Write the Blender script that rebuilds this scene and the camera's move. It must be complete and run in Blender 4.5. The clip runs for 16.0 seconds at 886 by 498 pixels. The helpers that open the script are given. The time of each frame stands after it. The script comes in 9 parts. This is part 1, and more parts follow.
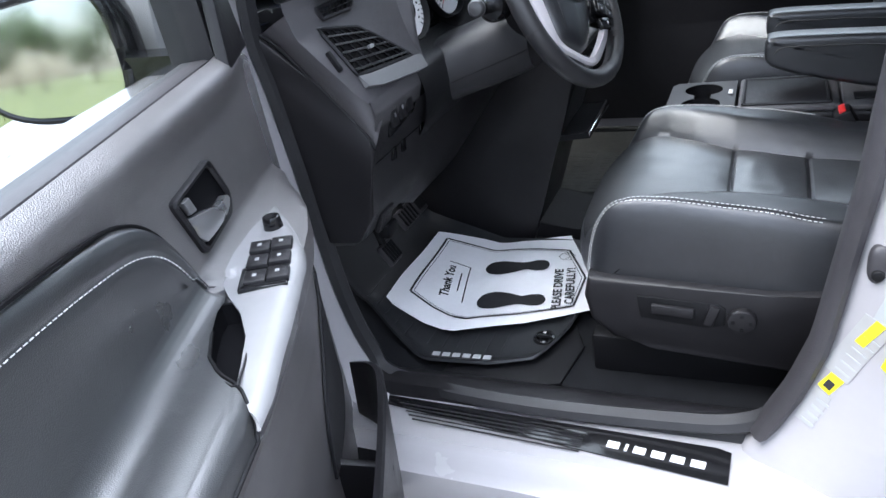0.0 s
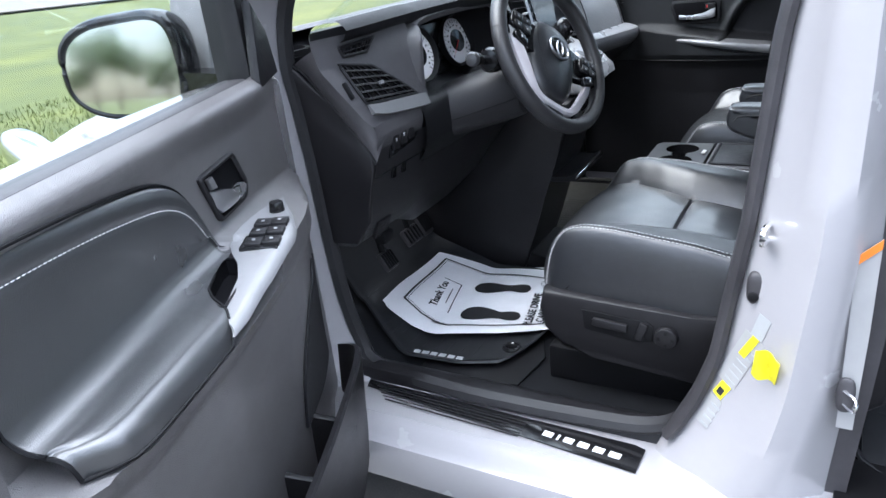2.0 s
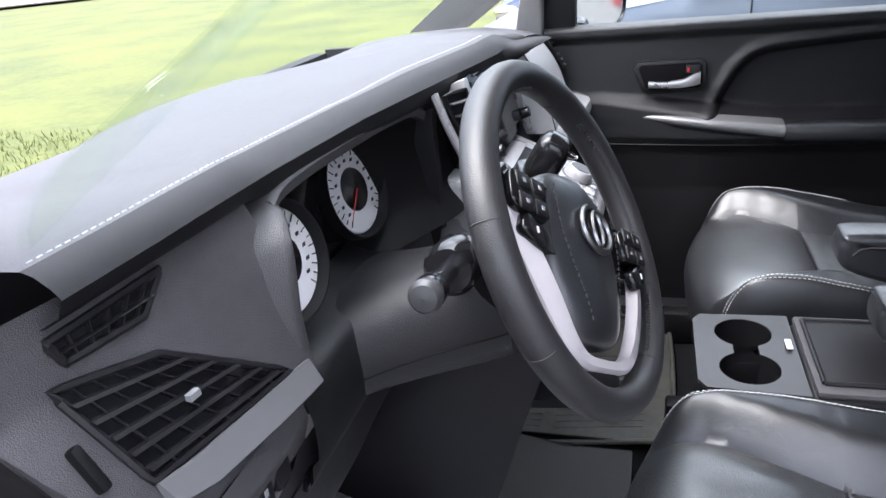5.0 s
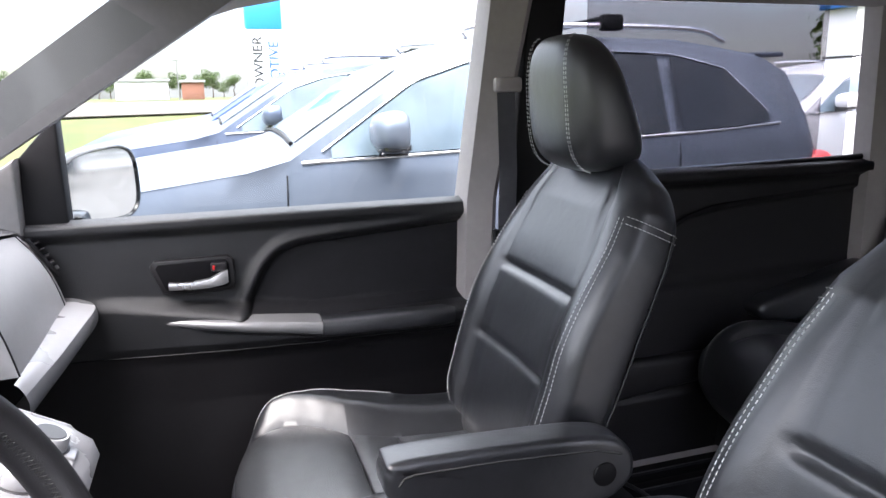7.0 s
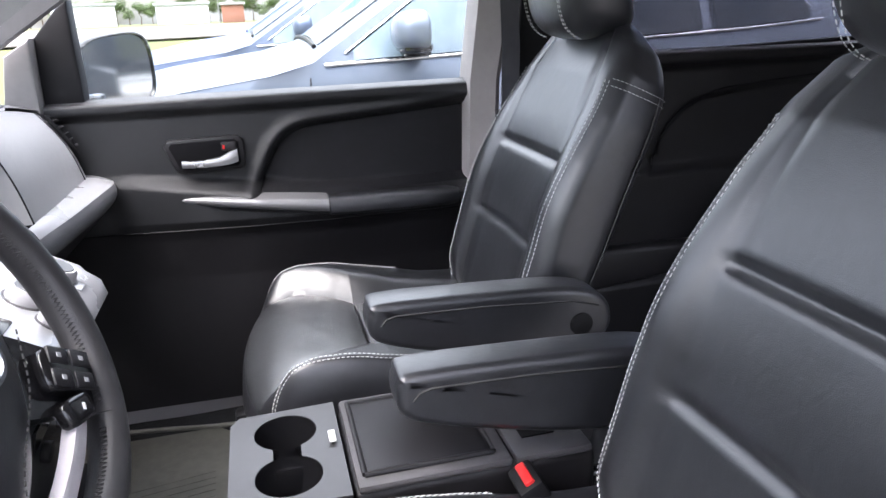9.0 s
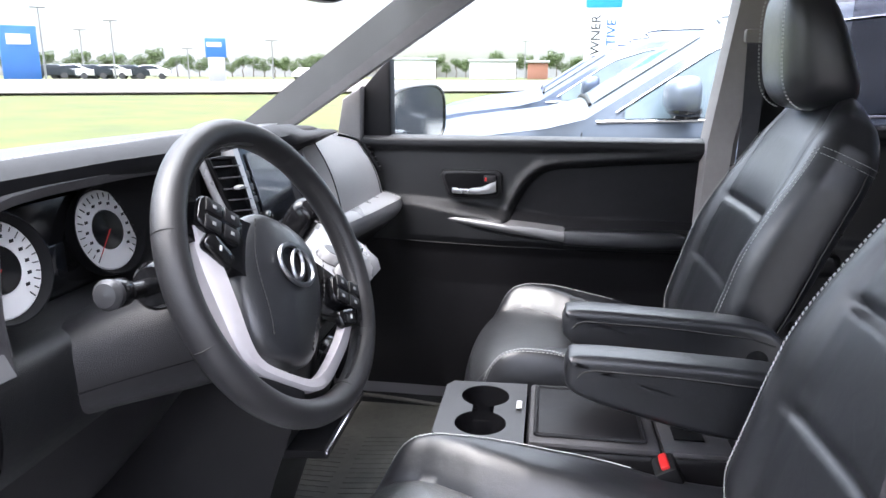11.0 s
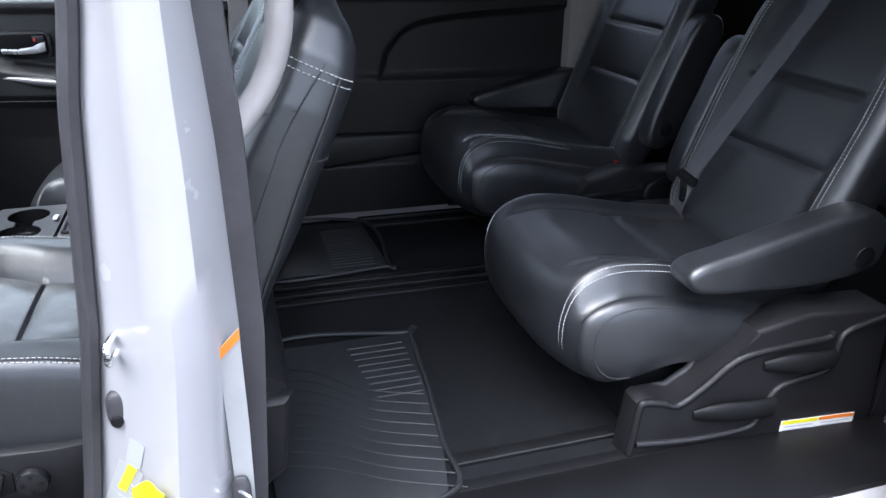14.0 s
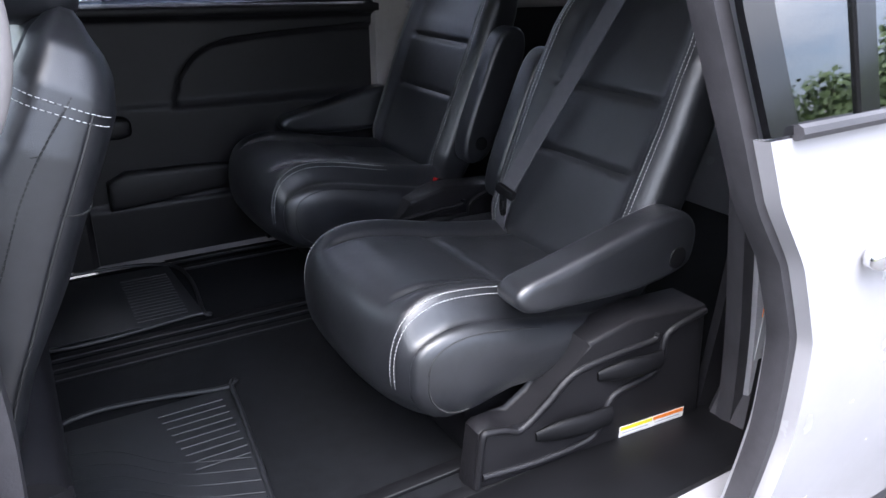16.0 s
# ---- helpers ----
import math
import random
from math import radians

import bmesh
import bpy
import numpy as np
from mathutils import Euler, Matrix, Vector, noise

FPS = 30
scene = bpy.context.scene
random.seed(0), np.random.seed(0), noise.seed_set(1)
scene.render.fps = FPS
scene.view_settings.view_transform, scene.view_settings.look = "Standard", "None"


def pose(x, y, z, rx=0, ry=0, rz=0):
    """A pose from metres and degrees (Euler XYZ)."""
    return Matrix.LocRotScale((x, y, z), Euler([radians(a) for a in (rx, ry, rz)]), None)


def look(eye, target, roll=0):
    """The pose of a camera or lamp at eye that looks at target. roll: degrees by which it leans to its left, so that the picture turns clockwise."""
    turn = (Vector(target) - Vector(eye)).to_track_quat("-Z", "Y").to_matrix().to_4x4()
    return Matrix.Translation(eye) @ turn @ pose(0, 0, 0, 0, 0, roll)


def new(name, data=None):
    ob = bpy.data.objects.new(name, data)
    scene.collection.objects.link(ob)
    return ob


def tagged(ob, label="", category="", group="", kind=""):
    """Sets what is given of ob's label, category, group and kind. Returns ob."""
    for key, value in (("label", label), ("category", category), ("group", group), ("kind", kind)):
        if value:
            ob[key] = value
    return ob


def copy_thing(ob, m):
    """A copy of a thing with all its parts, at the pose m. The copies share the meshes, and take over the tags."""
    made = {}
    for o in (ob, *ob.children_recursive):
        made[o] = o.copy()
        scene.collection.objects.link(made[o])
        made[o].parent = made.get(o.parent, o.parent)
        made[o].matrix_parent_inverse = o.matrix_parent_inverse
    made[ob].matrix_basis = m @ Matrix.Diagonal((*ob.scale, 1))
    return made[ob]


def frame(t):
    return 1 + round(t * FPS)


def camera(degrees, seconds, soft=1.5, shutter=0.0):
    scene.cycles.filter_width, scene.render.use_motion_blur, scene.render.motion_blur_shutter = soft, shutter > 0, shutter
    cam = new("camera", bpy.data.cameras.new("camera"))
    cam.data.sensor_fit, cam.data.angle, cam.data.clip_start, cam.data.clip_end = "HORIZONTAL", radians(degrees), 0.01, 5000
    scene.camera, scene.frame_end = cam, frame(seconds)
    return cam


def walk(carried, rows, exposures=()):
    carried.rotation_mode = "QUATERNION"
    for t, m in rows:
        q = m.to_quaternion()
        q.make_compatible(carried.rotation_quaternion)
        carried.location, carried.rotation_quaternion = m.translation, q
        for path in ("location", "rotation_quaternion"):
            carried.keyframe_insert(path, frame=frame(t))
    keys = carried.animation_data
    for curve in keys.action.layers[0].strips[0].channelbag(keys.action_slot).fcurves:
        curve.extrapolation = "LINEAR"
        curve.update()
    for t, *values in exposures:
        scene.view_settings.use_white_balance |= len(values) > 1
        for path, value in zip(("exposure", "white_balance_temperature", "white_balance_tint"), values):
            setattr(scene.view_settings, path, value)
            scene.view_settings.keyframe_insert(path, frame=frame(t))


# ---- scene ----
cam = camera(64.1, 16.0)
METRES, EYE, TILT, LEAN, TURN = 3.15, 1.40, -28.3, 7.0, 23.5
PATH = [
    (0, (0.036, -0.959, 1.403), (-0.787, 0.612, 0.478), -11.1),
    (0.5, (0.119, -1.053, 1.403), (-0.805, 0.465, 0.486), -8.4),
    (1, (0.231, -1.132, 1.391), (-0.745, 0.373, 0.505), -6.7),
    (1.5, (0.262, -1.154, 1.403), (-0.722, 0.374, 0.568), -6.2),
    (2, (0.271, -1.139, 1.414), (-0.672, 0.441, 0.63), -6.5),
    (2.5, (0.192, -0.982, 1.421), (-0.672, 0.653, 0.658), -6.8),
    (3, (0.065, -0.787, 1.437), (-0.714, 0.888, 0.67), -7.1),
    (3.2, (0.027, -0.735, 1.42), (-0.722, 0.955, 0.657), -7.2),
    (5.3, (-0.291, -0.172, 1.47), (-0.743, 1.604, 0.669), -5.2),
    (5.5, (-0.292, -0.158, 1.466), (-0.644, 1.65, 0.686), -4.4),
    (6, (-0.242, -0.128, 1.477), (-0.283, 1.745, 0.777), -2.7),
    (6.5, (-0.202, -0.033, 1.463), (0.098, 1.857, 0.881), -1.4),
    (7, (-0.172, 0.068, 1.484), (0.427, 1.927, 1.053), -1.0),
    (7.5, (-0.169, 0.081, 1.512), (0.516, 1.916, 1.107), -0.7),
    (8, (-0.184, 0.045, 1.423), (0.483, 1.854, 0.89), -0.4),
    (8.2, (-0.162, 0.035, 1.4), (0.448, 1.831, 0.764), -0.7),
    (10.3, (-0.049, -0.196, 1.387), (0.079, 1.729, 0.86), 0.1),
    (10.5, (-0.027, -0.225, 1.389), (-0.023, 1.712, 0.894), 0.4),
    (11, (-0.018, -0.326, 1.396), (-0.3, 1.597, 0.924), 0.2),
    (11.5, (-0.032, -0.388, 1.401), (-0.418, 1.513, 0.912), -0.1),
    (12, (-0.016, -0.468, 1.386), (-0.251, 1.438, 0.829), -0.3),
    (12.5, (0.033, -0.574, 1.379), (0.031, 1.308, 0.7), 0.2),
    (13, (0.179, -0.686, 1.38), (0.373, 1.146, 0.601), 0.3),
    (13.3, (0.262, -0.783, 1.382), (0.586, 1.017, 0.573), 0.6),
    (13.5, (0.315, -0.828, 1.395), (0.695, 0.954, 0.57), 0.9),
    (14, (0.359, -0.877, 1.44), (0.907, 0.866, 0.626), 1.2),
    (14.5, (0.372, -0.908, 1.449), (1.056, 0.815, 0.697), 0.9),
    (15, (0.402, -0.91, 1.491), (1.199, 0.782, 0.781), 1.2),
    (15.5, (0.418, -0.918, 1.456), (1.295, 0.739, 0.759), 1.0),
    (16, (0.445, -0.78, 1.427), (1.414, 0.794, 0.663), 0.9),
]
walk(cam, [(t, look(eye, target, roll)) for t, eye, target, roll in PATH], exposures=[(0, 1.5, 5950, 11), (1.2, 1.5, 6000, 12), (3, 1.25, 5650, 8), (5.5, 1.85, 6400, 17), (7, 2.0, 6500, 18), (8.5, 2.1, 6450, 18), (10.5, 2.15, 6350, 17), (11.2, 1.78, 6300, 16), (12.5, 1.55, 5850, 15), (13.5, 1.55, 6000, 14), (14.5, 1.65, 5700, 10), (15.3, 1.65, 5750, 11), (16, 1.75, 6000, 15)])

# ---- world, sun ----
world = bpy.data.worlds.new("sky")
scene.world = world
world.use_nodes = True
wn = world.node_tree.nodes
sky = wn.new("ShaderNodeTexSky")
sky.sky_type, sky.sun_disc = "NISHITA", False
sky.sun_elevation, sky.sun_rotation = radians(63), radians(234)
sky.air_density, sky.dust_density, sky.ozone_density = 1.0, 2.5, 1.0
# broken cloud over the blue
wtc = wn.new("ShaderNodeTexCoord")
wmap = wn.new("ShaderNodeMapping")
wmap.inputs["Scale"].default_value = (1, 1, 2.6)
wno = wn.new("ShaderNodeTexNoise")
wno.inputs["Scale"].default_value, wno.inputs["Detail"].default_value, wno.inputs["Roughness"].default_value = 2.3, 7, 0.6
wra = wn.new("ShaderNodeValToRGB")
wra.color_ramp.elements[0].position, wra.color_ramp.elements[1].position = 0.38, 0.60
wmx = wn.new("ShaderNodeMix")
wmx.data_type = "RGBA"
# cloud is brightest overhead and falls off to the horizon, as an overcast sky does
wse, wcl, wcm = wn.new("ShaderNodeSeparateXYZ"), wn.new("ShaderNodeMapRange"), wn.new("ShaderNodeMix")
wcl.inputs["From Min"].default_value, wcl.inputs["From Max"].default_value = 0.08, 1.0
wcl.inputs["To Min"].default_value, wcl.inputs["To Max"].default_value = 0.0, 1.0
wcm.data_type = "RGBA"
wcm.inputs["A"].default_value, wcm.inputs["B"].default_value = (2.5, 2.6, 2.75, 1), (31, 32, 34, 1)
wl = world.node_tree.links
wl.new(wtc.outputs["Generated"], wse.inputs["Vector"])
wl.new(wse.outputs["Z"], wcl.inputs["Value"])
wl.new(wcl.outputs["Result"], wcm.inputs["Factor"])
wl.new(wcm.outputs["Result"], wmx.inputs["B"])
wl.new(wtc.outputs["Generated"], wmap.inputs["Vector"])
wl.new(wmap.outputs["Vector"], wno.inputs["Vector"])
wl.new(wno.outputs["Fac"], wra.inputs["Fac"])
wl.new(wra.outputs["Color"], wmx.inputs["Factor"])
wl.new(sky.outputs["Color"], wmx.inputs["A"])
wl.new(wmx.outputs["Result"], wn["Background"].inputs["Color"])
wn["Background"].inputs["Strength"].default_value = 0.14
sun = new("sun", bpy.data.lights.new("sun", "SUN"))
sun.data.energy, sun.data.angle, sun.data.color = 2.3, radians(45), (1.0, 0.96, 0.9)
sun.matrix_world = look((0, 0, 0), (0.36, 0.26, -0.90))


# ---- materials ----
def material(name, colour, rough=0.5, metal=0.0, vary=0.12, scale=9.0, grain=0.0, grain_scale=900.0, cells=False, coat=0.0, spec=0.5, colour2=None, fine=60.0, coat_rough=0.06, wrinkle=0.0, wrinkle_scale=38.0):
    m = bpy.data.materials.new(name)
    m.use_nodes = True
    nt = m.node_tree
    n, l = nt.nodes, nt.links
    p = n["Principled BSDF"]
    p.inputs["Metallic"].default_value = metal
    p.inputs["Coat Weight"].default_value = coat
    p.inputs["Coat Roughness"].default_value = coat_rough
    p.inputs["Specular IOR Level"].default_value = spec
    tc = n.new("ShaderNodeTexCoord")
    a = n.new("ShaderNodeTexNoise")
    a.inputs["Scale"].default_value, a.inputs["Detail"].default_value = scale, 5
    b = n.new("ShaderNodeTexNoise")
    b.inputs["Scale"].default_value, b.inputs["Detail"].default_value = fine, 3
    l.new(tc.outputs["Object"], a.inputs["Vector"])
    l.new(tc.outputs["Object"], b.inputs["Vector"])
    add = n.new("ShaderNodeMath")
    add.operation = "MULTIPLY_ADD"
    l.new(b.outputs["Fac"], add.inputs[0])
    add.inputs[1].default_value = 0.5
    l.new(a.outputs["Fac"], add.inputs[2])
    ramp = n.new("ShaderNodeValToRGB")
    ramp.color_ramp.elements[0].position, ramp.color_ramp.elements[1].position = 0.5, 1.0
    c2 = colour2 or [min(1, c * (1 + vary)) for c in colour]
    ramp.color_ramp.elements[0].color = (*[c * (1 - vary) for c in colour], 1)
    ramp.color_ramp.elements[1].color = (*c2, 1)
    l.new(add.outputs[0], ramp.inputs["Fac"])
    l.new(ramp.outputs["Color"], p.inputs["Base Color"])
    mr = n.new("ShaderNodeMapRange")
    mr.inputs["To Min"].default_value, mr.inputs["To Max"].default_value = max(0.02, rough - 0.07), min(1, rough + 0.07)
    l.new(a.outputs["Fac"], mr.inputs["Value"])
    l.new(mr.outputs["Result"], p.inputs["Roughness"])
    if grain:
        if cells:
            g = n.new("ShaderNodeTexVoronoi")
            g.inputs["Scale"].default_value = grain_scale
            out = g.outputs["Distance"]
        else:
            g = n.new("ShaderNodeTexNoise")
            g.inputs["Scale"].default_value, g.inputs["Detail"].default_value = grain_scale, 4
            out = g.outputs["Fac"]
        l.new(tc.outputs["Object"], g.inputs["Vector"])
        bp = n.new("ShaderNodeBump")
        bp.inputs["Strength"].default_value, bp.inputs["Distance"].default_value = grain, 0.002
        l.new(out, bp.inputs["Height"])
        if wrinkle:
            w = n.new("ShaderNodeTexNoise")
            w.inputs["Scale"].default_value, w.inputs["Detail"].default_value, w.inputs["Distortion"].default_value = wrinkle_scale, 6, 0.6
            l.new(tc.outputs["Object"], w.inputs["Vector"])
            bw = n.new("ShaderNodeBump")
            bw.inputs["Strength"].default_value, bw.inputs["Distance"].default_value = wrinkle, 0.006
            l.new(w.outputs["Fac"], bw.inputs["Height"])
            l.new(bw.outputs["Normal"], bp.inputs["Normal"])
        l.new(bp.outputs["Normal"], p.inputs["Normal"])
    return m


def glass(name, tint, gloss=1.0, power=4.0):
    m = bpy.data.materials.new(name)
    m.use_nodes = True
    n, l = m.node_tree.nodes, m.node_tree.links
    n.remove(n["Principled BSDF"])
    tr, gl, fr, mx = n.new("ShaderNodeBsdfTransparent"), n.new("ShaderNodeBsdfGlossy"), n.new("ShaderNodeLayerWeight"), n.new("ShaderNodeMixShader")
    tr.inputs["Color"].default_value = (*tint, 1)
    gl.inputs["Roughness"].default_value = 0.02
    fr.inputs["Blend"].default_value = 0.5
    pw, ma = n.new("ShaderNodeMath"), n.new("ShaderNodeMath")
    pw.operation, ma.operation = "POWER", "MULTIPLY_ADD"
    pw.inputs[1].default_value = power
    ma.inputs[1].default_value, ma.inputs[2].default_value = 0.45 * gloss, 0.03 * gloss
    l.new(fr.outputs["Facing"], pw.inputs[0])
    l.new(pw.outputs[0], ma.inputs[0])
    l.new(ma.outputs[0], mx.inputs[0])
    l.new(tr.outputs[0], mx.inputs[1])
    l.new(gl.outputs[0], mx.inputs[2])
    l.new(mx.outputs[0], n["Material Output"].inputs["Surface"])
    return m


WHITE = material("white_paint", (0.35, 0.342, 0.354), 0.25, vary=0.02, coat=1.0)
LEATHER = material("black_leather", (0.0155, 0.0165, 0.0195), 0.38, vary=0.3, grain=0.14, grain_scale=800, cells=True, spec=0.7, coat=0.6, coat_rough=0.32, wrinkle=0.16)
DOOR_LEATHER = material("door_pad_leather", (0.033, 0.0345, 0.036), 0.30, vary=0.15, grain=0.2, grain_scale=700, cells=True, spec=1.0, coat=1.0, coat_rough=0.27)
COLUMN = material("column_plastic", (0.017, 0.0165, 0.0185), 0.44, vary=0.2, grain=0.3, grain_scale=800, cells=True, spec=0.5)
SWITCH_SILVER = material("pale_silver_plastic", (0.27, 0.27, 0.275), 0.38, metal=0.2, vary=0.05)
RIM_LEATHER = material("worn_wheel_leather", (0.020, 0.0195, 0.021), 0.45, vary=0.3, grain=0.2, grain_scale=900, cells=True, spec=0.5, coat=0.3, coat_rough=0.36)
BADGE = material("dull_chrome", (0.30, 0.30, 0.31), 0.3, metal=1.0, vary=0.05)
LEATHER_WORN = material("black_leather_perforated", (0.036, 0.039, 0.042), 0.34, vary=0.3, grain=0.4, grain_scale=420, cells=True, spec=0.9, coat=1.0, coat_rough=0.25, wrinkle=0.12)
TRIM = material("black_trim_plastic", (0.0115, 0.011, 0.0125), 0.40, vary=0.2, grain=0.22, grain_scale=800, cells=True, spec=0.4)
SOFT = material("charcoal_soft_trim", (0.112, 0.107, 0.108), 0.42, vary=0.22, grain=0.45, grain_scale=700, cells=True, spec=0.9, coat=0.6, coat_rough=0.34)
# SOFT again for the passenger's door, its weaker light put into the colour
SOFT_SHADED = material("shaded_soft_trim", (0.010, 0.0105, 0.012), 0.38, vary=0.25, grain=0.45, grain_scale=700, cells=True, spec=0.5, coat=0.1, coat_rough=0.34)
DASH = material("dash_top_vinyl", (0.046, 0.046, 0.050), 0.55, vary=0.15, grain=0.25, grain_scale=700, cells=True)
FASCIA = material("grey_fascia", (0.074, 0.071, 0.075), 0.36, vary=0.16, grain=0.4, grain_scale=800, cells=True)
SILVER = material("silver_plastic", (0.40, 0.40, 0.41), 0.28, metal=0.3, vary=0.05)
SPOKE = material("brushed_silver", (0.66, 0.63, 0.65), 0.32, metal=0.2, vary=0.05)
ROLL = material("matt_black_leather", (0.012, 0.012, 0.014), 0.55, vary=0.25, grain=0.14, grain_scale=900, cells=True, spec=0.25)
SATIN = material("satin_grey_plate", (0.055, 0.055, 0.058), 0.34, metal=0.3, vary=0.08)
HANDLE = material("satin_chrome", (0.55, 0.55, 0.56), 0.28, metal=0.85, vary=0.05)
CHROME = material("chrome", (0.85, 0.85, 0.86), 0.12, metal=1.0, vary=0.03)
GLOSS = material("gloss_black", (0.008, 0.008, 0.009), 0.12, vary=0.1)
DARK = material("matt_black_plastic", (0.005, 0.005, 0.006), 0.55, vary=0.25, grain=0.2, grain_scale=500, spec=0.25)
# near-black so shallow cups look deep: their shade is in the colour
CUP_SHADE = material("cup_shade_black", (0.004, 0.004, 0.005), 0.8, vary=0.3, spec=0.1)
# PADGREY's vinyl again, the shading under the strip put into a darker grey
NOSE_SHADED = material("shaded_grey_vinyl", (0.20, 0.20, 0.205), 0.40, vary=0.1, grain=0.3, grain_scale=800, cells=True)
PLATE = material("satin_silver_plate", (0.20, 0.20, 0.205), 0.34, metal=0.35, vary=0.06)
RUBBER = material("rubber_seal", (0.042, 0.040, 0.044), 0.50, vary=0.2, grain=0.2, grain_scale=300)
SEAL = material("black_seal_rubber", (0.021, 0.021, 0.023), 0.48, vary=0.2, grain=0.2, grain_scale=300)
MATRUBBER = material("mat_rubber", (0.016, 0.017, 0.019), 0.45, vary=0.25, grain=0.25, grain_scale=350)
# MATRUBBER with dust and the sunlight on the passenger's mat in the colour
DUSTY_SUNLIT = material("dusty_sunlit_mat_rubber", (0.060, 0.060, 0.052), 0.6, vary=0.35, grain=0.3, grain_scale=350)
CARPET = material("black_carpet", (0.0075, 0.008, 0.0095), 0.95, vary=0.4, grain=0.9, grain_scale=900, scale=30, fine=300, spec=0.2)
STITCH = material("stitch_thread", (0.62, 0.63, 0.62), 0.7, vary=0.1)
STITCH_DARK = material("dark_thread", (0.03, 0.03, 0.03), 0.7, vary=0.1)
PAPER = material("mat_paper", (0.78, 0.78, 0.80), 0.75, vary=0.04, grain=0.15, grain_scale=120)
INK = material("black_ink", (0.015, 0.015, 0.017), 0.7, vary=0.3, scale=60)
LETTER = material("white_lettering", (0.75, 0.76, 0.77), 0.45, vary=0.05)
LETTER_GREY = material("grey_lettering", (0.35, 0.36, 0.37), 0.5, vary=0.05)
HEADLINER = material("headliner_cloth", (0.42, 0.40, 0.38), 0.9, vary=0.06, grain=0.4, grain_scale=900)
PILLAR = material("pillar_trim", (0.34, 0.315, 0.305), 0.6, vary=0.08, grain=0.2, grain_scale=700)
PILLAR_DARK = material("grey_pillar_trim", (0.20, 0.195, 0.195), 0.55, vary=0.1, grain=0.2, grain_scale=700)
BELT = material("seat_belt_webbing", (0.085, 0.085, 0.095), 0.7, vary=0.15, grain=0.5, grain_scale=700)
RED = material("red_plastic", (0.55, 0.02, 0.02), 0.35, vary=0.1)
YELLOW = material("yellow_label", (0.75, 0.68, 0.02), 0.5, vary=0.05)
STICKER = material("printed_sticker", (0.33, 0.33, 0.33), 0.45, vary=0.05)
ORANGE = material("orange_label", (0.75, 0.20, 0.02), 0.5, vary=0.05)
LABEL = material("white_label", (0.70, 0.70, 0.70), 0.45, vary=0.04)
DIAL = material("dial_face", (0.74, 0.74, 0.75), 0.5, vary=0.03)
ASPHALT = material("asphalt", (0.085, 0.082, 0.080), 0.9, vary=0.35, scale=3, fine=170, grain=1.0, grain_scale=140)
SCREEN = material("display_glass", (0.012, 0.014, 0.018), 0.06, vary=0.05)
MIRROR = material("mirror_glass", (0.86, 0.87, 0.87), 0.02, metal=1.0, vary=0.0)
GLASS = glass("clear_glass", (0.93, 0.96, 0.95))
WSGLASS = glass("windscreen_glass", (0.95, 0.97, 0.96), 0.2)
SKYGLASS = glass("reflective_privacy_glass", (0.25, 0.27, 0.29), 2.0, 2.0)
PADGREY = material("grey_airbag_vinyl", (0.36, 0.36, 0.36), 0.38, vary=0.08, grain=0.25, grain_scale=800, cells=True)
TINT_FAR = glass("far_privacy_glass", (0.62, 0.63, 0.65), 0.4)
TINT = glass("privacy_glass", (0.34, 0.36, 0.38))


# ---- shape helpers ----
LOCAL = {}


def thing(name, label, category, group="", kind="", at=(0, 0, 0), local=False):
    """An Empty at the base of a thing; its parts hang under it. local: parts come in its own coordinates."""
    ob = new(name)
    ob.empty_display_size = 0.1
    m = at if isinstance(at, Matrix) else Matrix.Translation(at)
    ob.matrix_basis = m
    LOCAL[ob] = Matrix.Identity(4) if local else m.inverted()
    return tagged(ob, label, category, group, kind)


def part(name, bm, mat, parent, label="", sharp=38, kind=""):
    """One bmesh as one mesh object under a thing or a part."""
    bmesh.ops.transform(bm, matrix=LOCAL[parent], verts=bm.verts)
    bmesh.ops.recalc_face_normals(bm, faces=bm.faces)
    me = bpy.data.meshes.new(name)
    bm.to_mesh(me)
    bm.free()
    me.polygons.foreach_set("use_smooth", [True] * len(me.polygons))
    me.set_sharp_from_angle(angle=radians(sharp))
    me.materials.append(mat)
    ob = new(name, me)
    ob.parent = parent
    LOCAL[ob] = LOCAL[parent]
    return tagged(ob, label, kind=kind)


def single(name, bm, mat, label, category, group="", kind="", sharp=38):
    """A thing that is one mesh, in world coordinates."""
    LOCAL["w"] = Matrix.Identity(4)
    bmesh.ops.recalc_face_normals(bm, faces=bm.faces)
    me = bpy.data.meshes.new(name)
    bm.to_mesh(me)
    bm.free()
    me.polygons.foreach_set("use_smooth", [True] * len(me.polygons))
    me.set_sharp_from_angle(angle=radians(sharp))
    me.materials.append(mat)
    ob = new(name, me)
    LOCAL[ob] = Matrix.Identity(4)
    return tagged(ob, label, category, group, kind)


def join(*bms):
    out = bmesh.new()
    for b in bms:
        me = bpy.data.meshes.new("tmp")
        b.to_mesh(me)
        b.free()
        out.from_mesh(me)
        bpy.data.meshes.remove(me)
    return out


